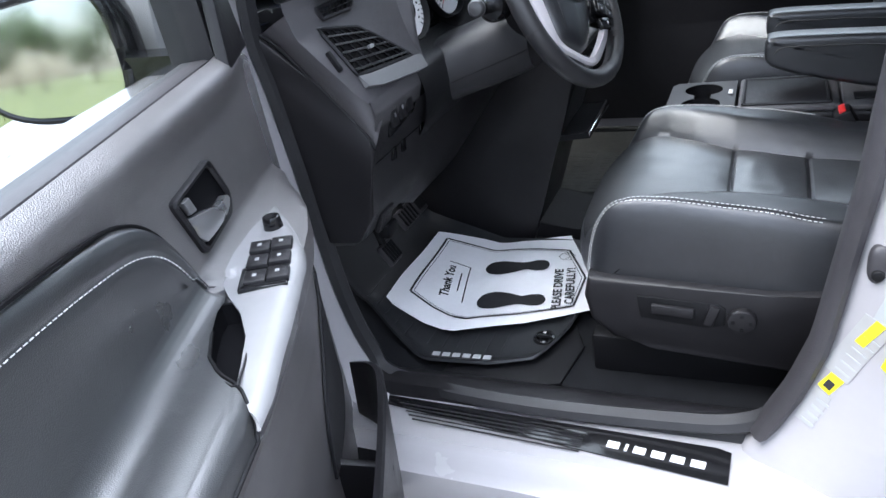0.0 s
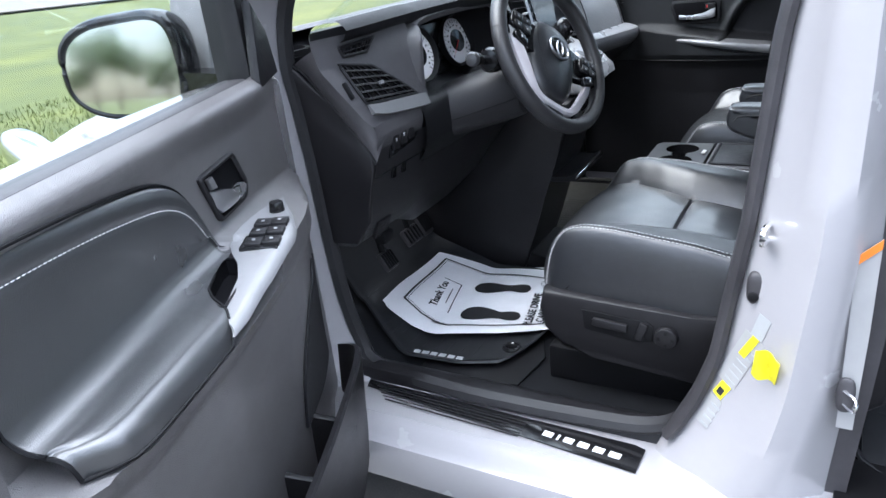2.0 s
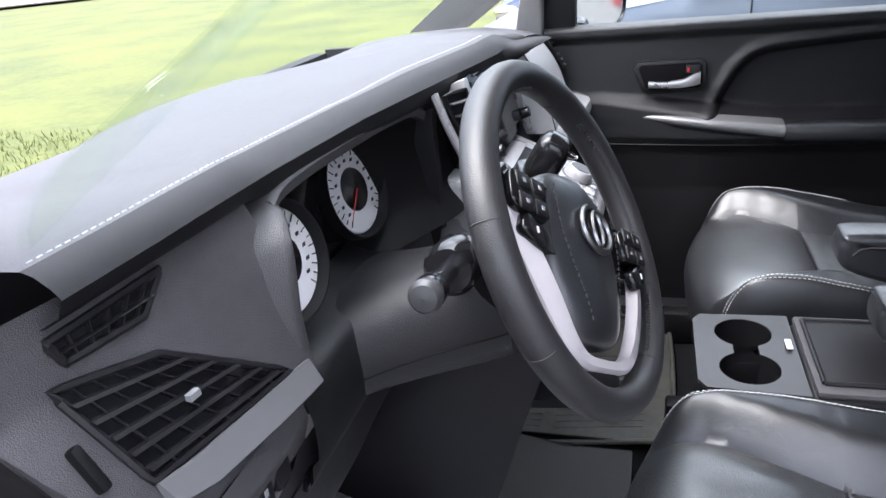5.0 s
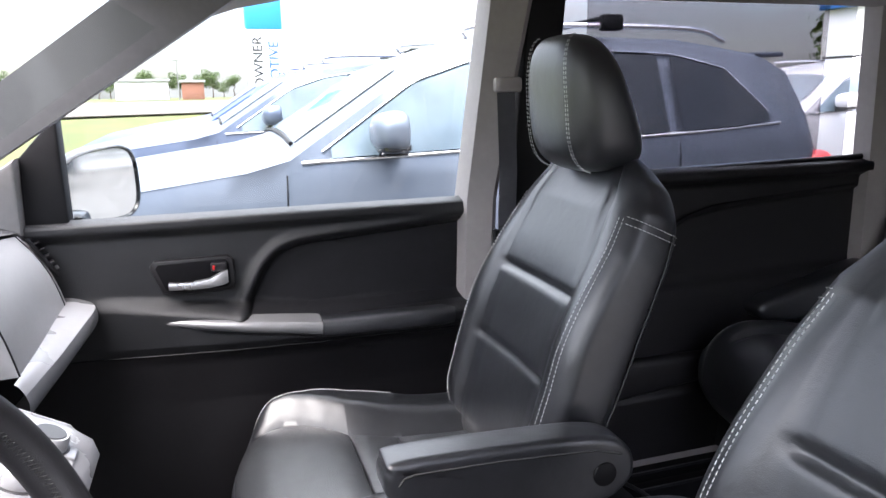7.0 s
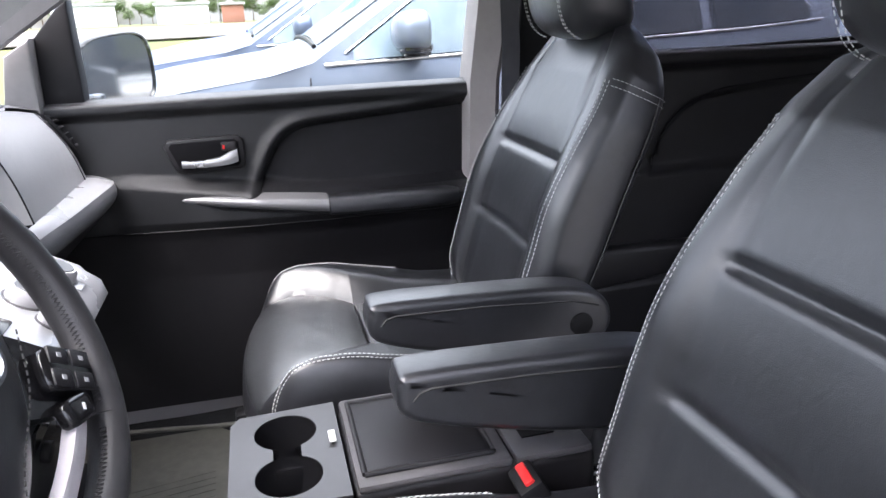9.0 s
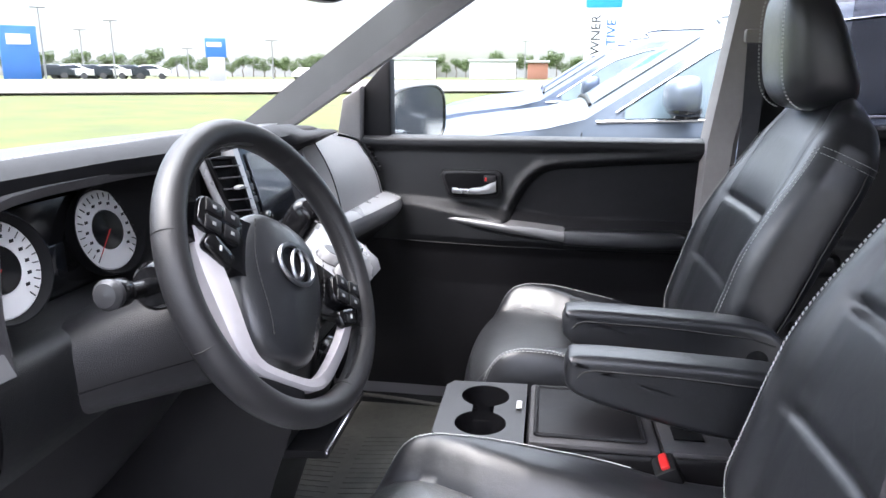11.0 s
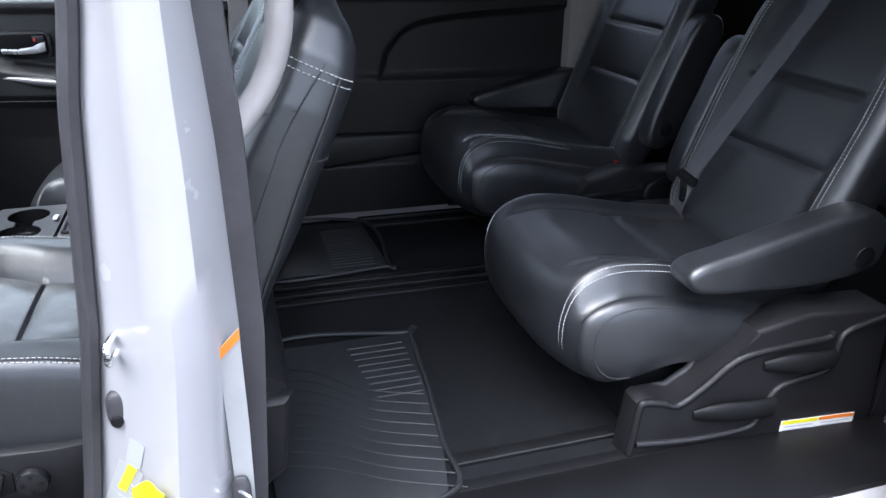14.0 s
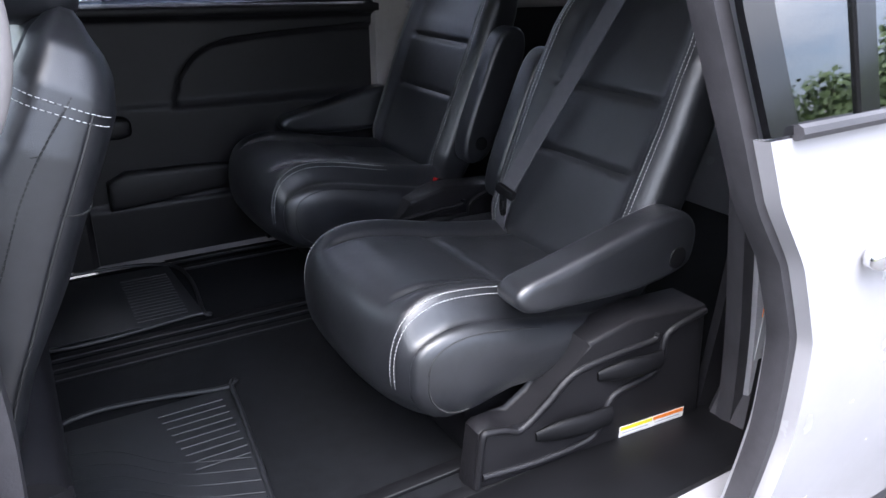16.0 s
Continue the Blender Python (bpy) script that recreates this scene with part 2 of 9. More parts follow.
def surface(f, nu, nv, closed_u=False, closed_v=False, thick=0.0):
    """A sheet of points f(u, v), u and v from 0 to 1."""
    bm = bmesh.new()
    du, dv = (nu if closed_u else nu - 1), (nv if closed_v else nv - 1)
    g = [[bm.verts.new(f(i / du, j / dv)) for j in range(nv)] for i in range(nu)]
    for i in range(du):
        for j in range(dv):
            q = [g[i][j], g[(i + 1) % nu][j], g[(i + 1) % nu][(j + 1) % nv], g[i][(j + 1) % nv]]
            try:
                bm.faces.new(q)
            except ValueError:
                pass
    if thick:
        bmesh.ops.recalc_face_normals(bm, faces=bm.faces)
        bmesh.ops.solidify(bm, geom=bm.faces[:], thickness=thick)
    return bm


def loft(rings, caps=True, closed=False):
    """Rings of equally many points, skinned."""
    bm = bmesh.new()
    g = [[bm.verts.new(p) for p in r] for r in rings]
    n, m = len(g), len(g[0])
    for i in range(n if closed else n - 1):
        for j in range(m):
            bm.faces.new([g[i][j], g[(i + 1) % n][j], g[(i + 1) % n][(j + 1) % m], g[i][(j + 1) % m]])
    if caps and not closed:
        bm.faces.new(g[0])
        bm.faces.new(g[-1])
    return bm


def curve_points(pts, n, closed=False):
    """n points along a smooth curve through pts."""
    P = [Vector(p) for p in pts]
    k = len(P)
    out = []
    span = k if closed else k - 1
    for i in range(n):
        t = i / (n if closed else n - 1) * span
        j = min(int(t), span - 1)
        s = t - j
        if closed:
            a, b, c, d = P[(j - 1) % k], P[j], P[(j + 1) % k], P[(j + 2) % k]
        else:
            b, c = P[j], P[j + 1]
            a = P[j - 1] if j else b * 2 - c
            d = P[j + 2] if j + 2 < k else c * 2 - b
        out.append(0.5 * ((2 * b) + (c - a) * s + (2 * a - 5 * b + 4 * c - d) * s * s + (3 * b - a - 3 * c + d) * s ** 3))
    return out


def sweep(pts, section, closed=False, up=(0, 0, 1), scale=None):
    """A closed section of (side, up) pairs carried along points."""
    rings, n = [], len(pts)
    P = [Vector(p) for p in pts]
    for i, p in enumerate(P):
        a, b = (P[(i - 1) % n], P[(i + 1) % n]) if closed else (P[max(i - 1, 0)], P[min(i + 1, n - 1)])
        t = (b - a).normalized()
        u = Vector(up)
        side = t.cross(u)
        if side.length < 1e-4:
            side = t.cross(Vector((1, 0, 0)))
        side.normalize()
        v = side.cross(t)
        k = scale[i] if scale else 1.0
        rings.append([p + side * (s * k) + v * (w * k) for s, w in section])
    return loft(rings, closed=closed)


def circle(r, n=10, ry=None):
    return [(r * math.cos(2 * math.pi * i / n), (ry or r) * math.sin(2 * math.pi * i / n)) for i in range(n)]


def tube(pts, r, n=8, closed=False, up=(0.01, 0.02, 1)):
    return sweep(pts, circle(r, n), closed, up)


def rbox(c, s, r=0.004, seg=2, rot=None):
    """A box with rounded edges: centre, sizes."""
    bm = bmesh.new()
    bmesh.ops.create_cube(bm, size=1, matrix=Matrix.Diagonal((*s, 1)))
    if r:
        bmesh.ops.bevel(bm, geom=bm.edges[:], offset=min(r, 0.48 * min(s)), segments=seg, profile=0.5, affect="EDGES")
    m = Matrix.Translation(c)
    if rot:
        m = m @ Euler([radians(a) for a in rot]).to_matrix().to_4x4()
    bmesh.ops.transform(bm, matrix=m, verts=bm.verts)
    return bm


def prism(poly, axis, a, b, r=0.004, seg=2):
    """A polygon of two coordinates, carried along one axis from a to b, edges rounded."""
    def at(p, w):
        return {"x": (w, p[0], p[1]), "y": (p[0], w, p[1]), "z": (p[0], p[1], w)}[axis]
    bm = bmesh.new()
    lo, hi = [bm.verts.new(at(p, a)) for p in poly], [bm.verts.new(at(p, b)) for p in poly]
    n = len(poly)
    for i in range(n):
        bm.faces.new([lo[i], lo[(i + 1) % n], hi[(i + 1) % n], hi[i]])
    f0, f1 = bm.faces.new(lo), bm.faces.new(hi)
    if r:
        es = list(set(f0.edges[:] + f1.edges[:]))
        bmesh.ops.bevel(bm, geom=es, offset=r, segments=seg, profile=0.5, affect="EDGES")
    return bm


def cyl(p0, p1, r0, r1=None, n=20, r=0.0):
    p0, p1 = Vector(p0), Vector(p1)
    d = p1 - p0
    bm = bmesh.new()
    bmesh.ops.create_cone(bm, cap_ends=True, segments=n, radius1=r0, radius2=r0 if r1 is None else r1, depth=d.length)
    if r:
        es = [e for e in bm.edges if len(e.link_faces) == 2 and e.calc_face_angle() > 0.9]
        bmesh.ops.bevel(bm, geom=es, offset=r, segments=2, profile=0.5, affect="EDGES")
    bmesh.ops.transform(bm, matrix=Matrix.Translation((p0 + p1) / 2) @ d.to_track_quat("Z", "Y").to_matrix().to_4x4(), verts=bm.verts)
    return bm


def lathe(profile, origin, axis, n=28):
    """(radius, height) pairs turned about an axis."""
    q = Vector(axis).to_track_quat("Z", "Y").to_matrix().to_4x4()
    m = Matrix.Translation(origin) @ q
    return loft([[m @ Vector((r * math.cos(2 * math.pi * i / n), r * math.sin(2 * math.pi * i / n), h)) for i in range(n)] for r, h in profile], caps=False)


def sgnpow(v, e):
    return math.copysign(abs(v) ** e, v)


def puff(c, s, e=0.5, nu=24, nv=16, rot=None, shape=None):
    """A pillow: a rounded box of half sizes s; shape bends its points."""
    m = Matrix.Translation(c)
    if rot:
        m = m @ Euler([radians(a) for a in rot]).to_matrix().to_4x4()
    def f(u, v):
        a, b = u * 2 * math.pi, (v - 0.5) * math.pi * 0.995
        p = Vector((s[0] * sgnpow(math.cos(b), e) * sgnpow(math.cos(a), e), s[1] * sgnpow(math.cos(b), e) * sgnpow(math.sin(a), e), s[2] * sgnpow(math.sin(b), e)))
        return m @ (Vector(shape(p)) if shape else p)
    bm = surface(f, nu, nv, closed_u=True)
    bmesh.ops.holes_fill(bm, edges=[e_ for e_ in bm.edges if len(e_.link_faces) == 1])
    return bm


def stitches(pts, length=0.0050, gap=0.0032, r=0.00075):
    """A row of short threads along points."""
    P = [Vector(p) for p in pts]
    out = bmesh.new()
    acc = [0.0]
    for a, b in zip(P, P[1:]):
        acc.append(acc[-1] + (b - a).length)
    def at(s):
        for i in range(len(P) - 1):
            if s <= acc[i + 1]:
                return P[i].lerp(P[i + 1], (s - acc[i]) / max(1e-9, acc[i + 1] - acc[i]))
        return P[-1]
    s = 0.0
    while s + length < acc[-1]:
        a, b = at(s), at(s + length)
        d = (b - a).normalized()
        side = d.cross(Vector((0.31, 0.2, 0.93))).normalized()
        v = side.cross(d)
        ring = [side * r, v * r, -side * r, -v * r]
        va, vb = [out.verts.new(a + q) for q in ring], [out.verts.new(b + q) for q in ring]
        for i in range(4):
            out.faces.new([va[i], va[(i + 1) % 4], vb[(i + 1) % 4], vb[i]])
        out.faces.new(va)
        out.faces.new(vb)
        s += length + gap
    return out


def step(x, a, b):
    t = max(0.0, min(1.0, (x - a) / (b - a)))
    return t * t * (3 - 2 * t)


def table(x, rows):
    """Linear look-up in (x, value) rows."""
    if x <= rows[0][0]:
        return rows[0][1]
    for (a, va), (b, vb) in zip(rows, rows[1:]):
        if x <= b:
            return va + (vb - va) * (x - a) / (b - a)
    return rows[-1][1]


def groove(d, width=0.006, depth=0.005):
    return -depth * math.exp(-(d / width) ** 2)


def lettering(text, size, mat, parent, m, name="lettering", depth=0.0006, bold=0.0):
    """Built-in font, turned into a mesh, under a parent."""
    c = bpy.data.curves.new(name, "FONT")
    c.body, c.size, c.extrude, c.align_x, c.align_y, c.offset = text, size, depth, "CENTER", "CENTER", bold
    ob = new(name, c)
    me = bpy.data.meshes.new_from_object(ob)
    bpy.data.objects.remove(ob)
    bpy.data.curves.remove(c)
    bm = bmesh.new()
    bm.from_mesh(me)
    bpy.data.meshes.remove(me)
    bmesh.ops.transform(bm, matrix=m, verts=bm.verts)
    return part(name, bm, mat, parent)


CL = 0.87           # the car's centre line

# ---- ground ----
def flat(x0, x1, y0, y1, z, nx=2, ny=2, f=None):
    return surface(lambda u, v: (x0 + (x1 - x0) * u, y0 + (y1 - y0) * v, z + (f(x0 + (x1 - x0) * u, y0 + (y1 - y0) * v) if f else 0)), nx, ny)


GRASS = material("mown_grass", (0.048, 0.070, 0.008), 0.9, vary=0.35, scale=0.5, fine=9, grain=1.0, grain_scale=60, colour2=(0.092, 0.100, 0.016))
FAR_ROAD = material("pale_road", (0.14, 0.125, 0.11), 0.9, vary=0.15, scale=0.3)
def rise(x, y):
    """The land climbs gently to the road ahead."""
    return table(-0.5 * x + 0.866 * y, [(14, 0.0), (38, 0.45), (70, 1.1), (3000, 1.1)])


single("ground", flat(-1500, 1500, -1500, 1500, -0.05, 301, 301, rise), GRASS, "flat grassland reaching the horizon", "ground", kind="structure")
single("pavement", prism([(-2.7, -30), (90, -30), (90, 12), (-2.7, 12)], "z", -0.3, 0.0, 0.02), ASPHALT, "grey asphalt car lot with fine stones", "pavement", kind="structure")
single("road", surface(lambda u, v: (lambda s, k: (-0.5 * s - 0.866 * k, 0.866 * s - 0.5 * k, rise(-0.5 * s, 0.866 * s) + 0.06))(40 + 26 * v, -260 + 520 * u), 60, 8, thick=0.05), FAR_ROAD, "pale two-lane road beyond the verge", "road", kind="structure")

# ---- minivan body ----
body = thing("minivan_body", "white minivan body with its driver's and sliding doors open", "car body", at=(0, CL, 0))
rocker = [(0.06, 0.452), (-0.072, 0.452), (-0.080, 0.440), (-0.096, 0.432), (-0.102, 0.418), (-0.122, 0.408), (-0.130, 0.375), (-0.125, 0.315), (-0.09, 0.285), (0.10, 0.275), (0.14, 0.40)]
part("rocker_panel", prism(rocker, "x", -0.95, 1.72, 0.006), WHITE, body, "white painted sill and rocker panel")
loop = [(-0.675, 0.47), (-0.742, 0.52), (-0.772, 0.64), (-0.785, 0.80), (-0.792, 0.95), (-0.803, 1.10), (-0.814, 1.22), (-0.778, 1.35), (-0.60, 1.49), (-0.32, 1.62), (-0.04, 1.70), (0.17, 1.715),
        (0.215, 1.62), (0.215, 1.37), (0.195, 1.17), (0.168, 0.95), (0.132, 0.72), (0.085, 0.56), (0.02, 0.495), (-0.12, 0.475), (-0.42, 0.468)]
LP = curve_points([(x, 0.045 + 0.058 * step(x, -0.60, -0.74), z) for x, z in loop], 120, closed=True)


def ribbon(P, section, first, last, closed=False):
    """A section of (outward, y) pairs carried along the opening's edge."""
    rings, n = [], len(P)
    mid = Vector((-0.3, 0.045, 1.0))
    for i in range(first, last):
        a, p, b = P[(i - 1) % n], P[i % n], P[(i + 1) % n]
        t = (b - a).normalized()
        o = Vector((t.z, 0, -t.x))
        if o.dot(p - mid) < 0:
            o = -o
        rings.append([p + o * w + Vector((0, y, 0)) for w, y in section])
    return loft(rings, closed=closed)


part("door_seal", ribbon(LP, [(-0.016, 0.004), (-0.01, -0.016), (0.004, -0.022), (0.016, -0.012), (0.014, 0.012), (-0.004, 0.02)], 0, 120, True), SEAL, body, "black rubber seal round the front door opening")
jamb = [(0.008, 0.01), (0.012, -0.03), (0.022, -0.065), (0.03, -0.105), (0.06, -0.125), (0.08, -0.15), (0.17, -0.16), (0.17, 0.05), (0.03, 0.05)]
part("door_jamb", ribbon(LP, jamb, 0, 63), WHITE, body, "white painted front door jamb")
part("jamb_plug", cyl((-0.845, 0.062, 0.985), (-0.824, 0.060, 0.985), 0.014, 0.012, 16, 0.002), SEAL, body, "black rubber plug")
part("sill_trim", prism([(0.035, 0.458), (0.045, 0.478), (0.075, 0.484), (0.105, 0.468), (0.14, 0.44), (0.14, 0.41), (0.03, 0.41)], "x", -0.78, 0.06, 0.004), TRIM, body, "black plastic inner sill trim")
part("kick_panel", prism([(-0.80, 0.40), (-0.80, 1.22), (-1.16, 1.22), (-1.16, 0.40)], "y", 0.112, 0.14, 0.004), DARK, body, "black kick panel")
part("firewall", surface(lambda u, v: (-1.10 - 0.06 * math.sin(3.14 * u), 0.10 + 1.60 * u, 0.36 + 0.82 * v), 12, 6, thick=0.02), DARK, body, "dark carpeted bulkhead")
part("far_kick_panel", prism([(-0.66, 0.40), (-0.66, 1.22), (-1.16, 1.22), (-1.16, 0.40)], "y", 1.66, 1.69, 0.004), DARK, body, "black kick panel")
# rear step and rear opening seal
part("rear_step", prism([(-0.08, 0.455), (-0.02, 0.462), (0.12, 0.45), (0.15, 0.43), (0.15, 0.38), (-0.08, 0.38)], "x", 0.33, 1.72, 0.004), DARK, body, "black plastic step of the rear opening")


def b_front(z):
    return table(z, [(0.45, 0.012), (0.52, 0.060), (0.60, 0.097), (0.69, 0.126), (0.96, 0.166), (1.25, 0.193), (1.37, 0.213), (1.75, 0.243)])


def b_rear(z):
    return table(z, [(0.45, 0.32), (0.67, 0.336), (0.93, 0.352), (1.2, 0.348), (1.37, 0.338), (1.75, 0.335)])


def pillar_ring(z):
    a, b = b_front(z), b_rear(z)
    w = b - a
    lower = step(z, 1.15, 0.95)
    return [(a - 0.004, 0.06, z), (a, 0.02, z), (a + 0.018, 0.002, z), (a + 0.30 * w, -0.012 - 0.02 * lower, z), (a + 0.36 * w, -0.045, z), (a + 0.55 * w, -0.066 - 0.012 * lower, z),
            (a + 0.74 * w, -0.066, z), (a + 0.84 * w, -0.045 + 0.02 * lower, z), (b - 0.008, 0.0, z), (b, 0.03, z), (b + 0.002, 0.07, z), (a + 0.5 * w, 0.10, z)]


part("b_pillar", loft([pillar_ring(0.44 + 1.3 * i / 44) for i in range(45)]), WHITE, body, "white painted pillar between the door openings", sharp=50)
part("pillar_edge_trim", loft([[(b_front(z) - 0.017, 0.050, z), (b_front(z) - 0.018, 0.02, z), (b_front(z) - 0.012, 0.002, z), (b_front(z) - 0.002, -0.006, z), (b_front(z) + 0.007, 0.0, z), (b_front(z) + 0.010, 0.05, z)] for z in [0.50 + 1.22 * i / 40 for i in range(41)]]), RUBBER, body, "black seal along the pillar's front edge")
rear_seal = [(b_rear(0.44 + 1.28 * i / 30) + 0.006, 0.045, 0.44 + 1.28 * i / 30) for i in range(31)]
part("rear_door_seal", sweep(rear_seal, [(-0.022, -0.034), (0.022, -0.034), (0.028, 0.0), (0.02, 0.03), (-0.02, 0.03), (-0.024, 0.0)], up=(0, 1, 0)), RUBBER, body, "black rubber seal of the rear opening")
# latch striker and door bumper on the pillar
striker = part("striker_plate", rbox((0.196, 0.006, 0.945), (0.022, 0.008, 0.075), 0.003), WHITE, body)
part("striker_loop", tube(curve_points([(0.194, 0.0, 0.962), (0.188, -0.035, 0.962), (0.187, -0.042, 0.95), (0.188, -0.035, 0.937), (0.194, 0.0, 0.937)], 14), 0.005, 8), CHROME, striker, "bright steel striker loop")
bump = part("door_bumper", puff((0.182, -0.003, 0.847), (0.017, 0.012, 0.03), 0.7, 20, 12), RUBBER, body, "black rubber door bumper")
part("bumper_screw", cyl((0.178, -0.012, 0.835), (0.178, -0.019, 0.835), 0.009, 0.008, 14, 0.002), DARK, bump)
def pillar_y(x, z):
    """The pillar's face at x, z."""
    r = pillar_ring(z)
    for (xa, ya, _), (xb, yb, _) in zip(r, r[1:10]):
        if xa <= x <= xb:
            return ya + (yb - ya) * (x - xa) / max(1e-6, xb - xa)
    return r[2][1]


def stuck(a, b, w, lift=0.0015):
    """A strip stuck on the pillar from a to b (x, z), w wide."""
    a, b = Vector((a[0], 0, a[1])), Vector((b[0], 0, b[1]))
    d = (b - a).normalized()
    o = Vector((d.z, 0, -d.x))
    def f(u, v):
        p = a.lerp(b, u) + o * (w * (v - 0.5))
        return (p.x, pillar_y(p.x, p.z) - lift, p.z)
    return surface(f, 10, 6, thick=0.0006)


tyre_label = part("tyre_label", stuck((0.142, 0.655), (0.186, 0.765), 0.034), STICKER, body, "white and yellow tyre label")
part("label_bar", stuck((0.166, 0.72), (0.188, 0.765), 0.012, 0.0028), YELLOW, tyre_label)
for k in range(6):
    part("label_bar", stuck((0.140 + 0.006 * k, 0.668 + 0.014 * k), (0.158 + 0.006 * k, 0.660 + 0.014 * k), 0.003, 0.0028), LETTER_GREY, tyre_label)
warn = part("warning_label", stuck((0.128, 0.622), (0.146, 0.655), 0.018), YELLOW, body, "yellow warning label")
part("label_bar", stuck((0.131, 0.628), (0.138, 0.642), 0.010, 0.0028), INK, warn)
small = part("small_label", stuck((0.104, 0.555), (0.128, 0.618), 0.024), STICKER, body, "small grey printed label")
for k in range(4):
    part("label_bar", stuck((0.102 + 0.006 * k, 0.562 + 0.014 * k), (0.118 + 0.006 * k, 0.556 + 0.014 * k), 0.005, 0.0028), LETTER_GREY, small)
part("grey_label", stuck((0.188, 0.765), (0.200, 0.808), 0.020), LETTER_GREY, body, "grey printed label")
part("yellow_tag", surface(lambda u, v: (0.187 + 0.036 * u + 0.006 * v, -0.066 - 0.010 * math.sin(6 * u + 2 * v) - 0.006 * v, 0.722 + 0.052 * v - 0.018 * u), 8, 8, thick=0.0008), YELLOW, body, "crumpled yellow paper tag")
rlabel = part("orange_label", prism([(0.318, 0.62), (0.342, 0.62), (0.346, 0.80), (0.346, 0.96), (0.316, 0.93)], "y", -0.0265, -0.0245, 0), STICKER, body, "white safety label with an orange head")
part("label_bar", prism([(0.3165, 0.915), (0.346, 0.945), (0.346, 0.96), (0.3163, 0.93)], "y", -0.029, -0.0268, 0), ORANGE, rlabel)

# scuff plate
scuff = thing("scuff_plate", "black sill scuff plate with raised ribs and white lettering", "scuff plate", at=(-0.33, -0.03, 0.46))
part("plate", prism([(-0.675, 0.028), (-0.665, 0.002), (0.0, -0.068), (0.002, 0.004), (-0.02, 0.012)], "z", 0.4535, 0.4575, 0.0015), GLOSS, scuff)
for i in range(5):
    part("rib", tube([(-0.64 + 0.012 * i, 0.008 - 0.010 * i, 0.458), (-0.25, -0.002 - 0.0105 * i - 0.004, 0.458)], 0.0016, 6), TRIM, scuff)
# a word as plain shapes of its size
WORD = (0.022, 0.005, 0.021, 0.023, 0.023, 0.024)
xw = -0.205
for w in WORD:
    xc = xw + w / 2
    part("letter_bar", rbox((xc, -0.0205 - 0.106 * (xc + 0.185), 0.4584), (w, 0.0165, 0.0012), 0.0005, rot=(0, 0, -6)), LETTER, scuff)
    xw += w + 0.010

# ---- floor ----
def floor_z(x):
    return 0.43 + 0.36 * max(0, -0.64 - x) + 0.75 * max(0, -0.86 - x)


floor = single("floor", surface(lambda u, v: (-1.12 + 1.48 * u, 0.07 + 1.62 * v, floor_z(-1.12 + 1.48 * u) + 0.004 * noise.noise((u * 9, v * 9, 0))), 60, 40), CARPET, "black carpeted front floor", "floor", kind="structure")
single("rear_floor", surface(lambda u, v: (0.36 + 2.6 * u, 0.12 + 1.52 * v, 0.434 + 0.002 * noise.noise((u * 12, v * 9, 3))), 60, 40), CARPET, "black carpeted rear floor", "floor", kind="structure")

# roof, headliner and glass
def roof_z(x, y):
    s = (y - CL) / 0.80
    return 1.775 - 0.05 * s * s - 0.10 * max(0, (-0.05 - x)) ** 1.4 - 0.02 * max(0, x - 1.5)


single("ceiling", surface(lambda u, v: (-0.32 + 3.2 * u, CL - 0.78 + 1.56 * v, roof_z(-0.32 + 3.2 * u, CL - 0.78 + 1.56 * v) - 0.03), 30, 20, thick=-0.012), HEADLINER, "light grey cloth headliner", "ceiling", kind="structure")
part("roof_panel", surface(lambda u, v: (-0.36 + 3.3 * u, CL - 0.82 + 1.64 * v, roof_z(-0.36 + 3.3 * u, CL - 0.82 + 1.64 * v) + 0.02), 30, 20, thick=-0.01), WHITE, body, "white roof")


def base_x(y):
    return -1.13 + 0.36 * ((y - CL) / 0.75) ** 2


ws = surface(lambda u, v: (lambda y: (base_x(y) + (-0.36 + 0.10 * ((y - CL) / 0.7) ** 2 - base_x(y)) * v, CL + (y - CL) * (1 - 0.10 * v), 1.235 + (1.665 - 0.05 * ((y - CL) / 0.7) ** 2 - 1.235) * v))(CL - 0.72 + 1.44 * u), 24, 14, thick=0.004)
wsob = part("windscreen", ws, WSGLASS, body, "clear windscreen")
wsob.visible_shadow = False

# striker on the rear edge of the pillar
plate = part("striker_plate", puff((0.325, -0.034, 0.690), (0.014, 0.007, 0.032), 0.7, 22, 12), RUBBER, body, "black rubber-edged striker plate")
part("striker_loop", tube(curve_points([(0.322, -0.038, 0.700), (0.334, -0.052, 0.699), (0.340, -0.060, 0.692), (0.337, -0.061, 0.680), (0.324, -0.040, 0.676)], 20), 0.0032, 8), CHROME, plate, "steel striker loop")

# ---- dashboard ----
dash = thing("dashboard", "black and grey dashboard with stitched leather edge", "dashboard", at=(-0.8, CL, 0.75))
P_LEFT = [(-1.02, 1.245), (-0.82, 1.272), (-0.71, 1.286), (-0.672, 1.286), (-0.652, 1.270), (-0.664, 1.252), (-0.715, 1.238), (-0.737, 1.175), (-0.690, 1.122), (-0.640, 1.090),
          (-0.605, 1.072), (-0.600, 1.045), (-0.622, 0.975), (-0.634, 0.94), (-0.655, 0.85), (-0.70, 0.775), (-0.90, 0.76)]
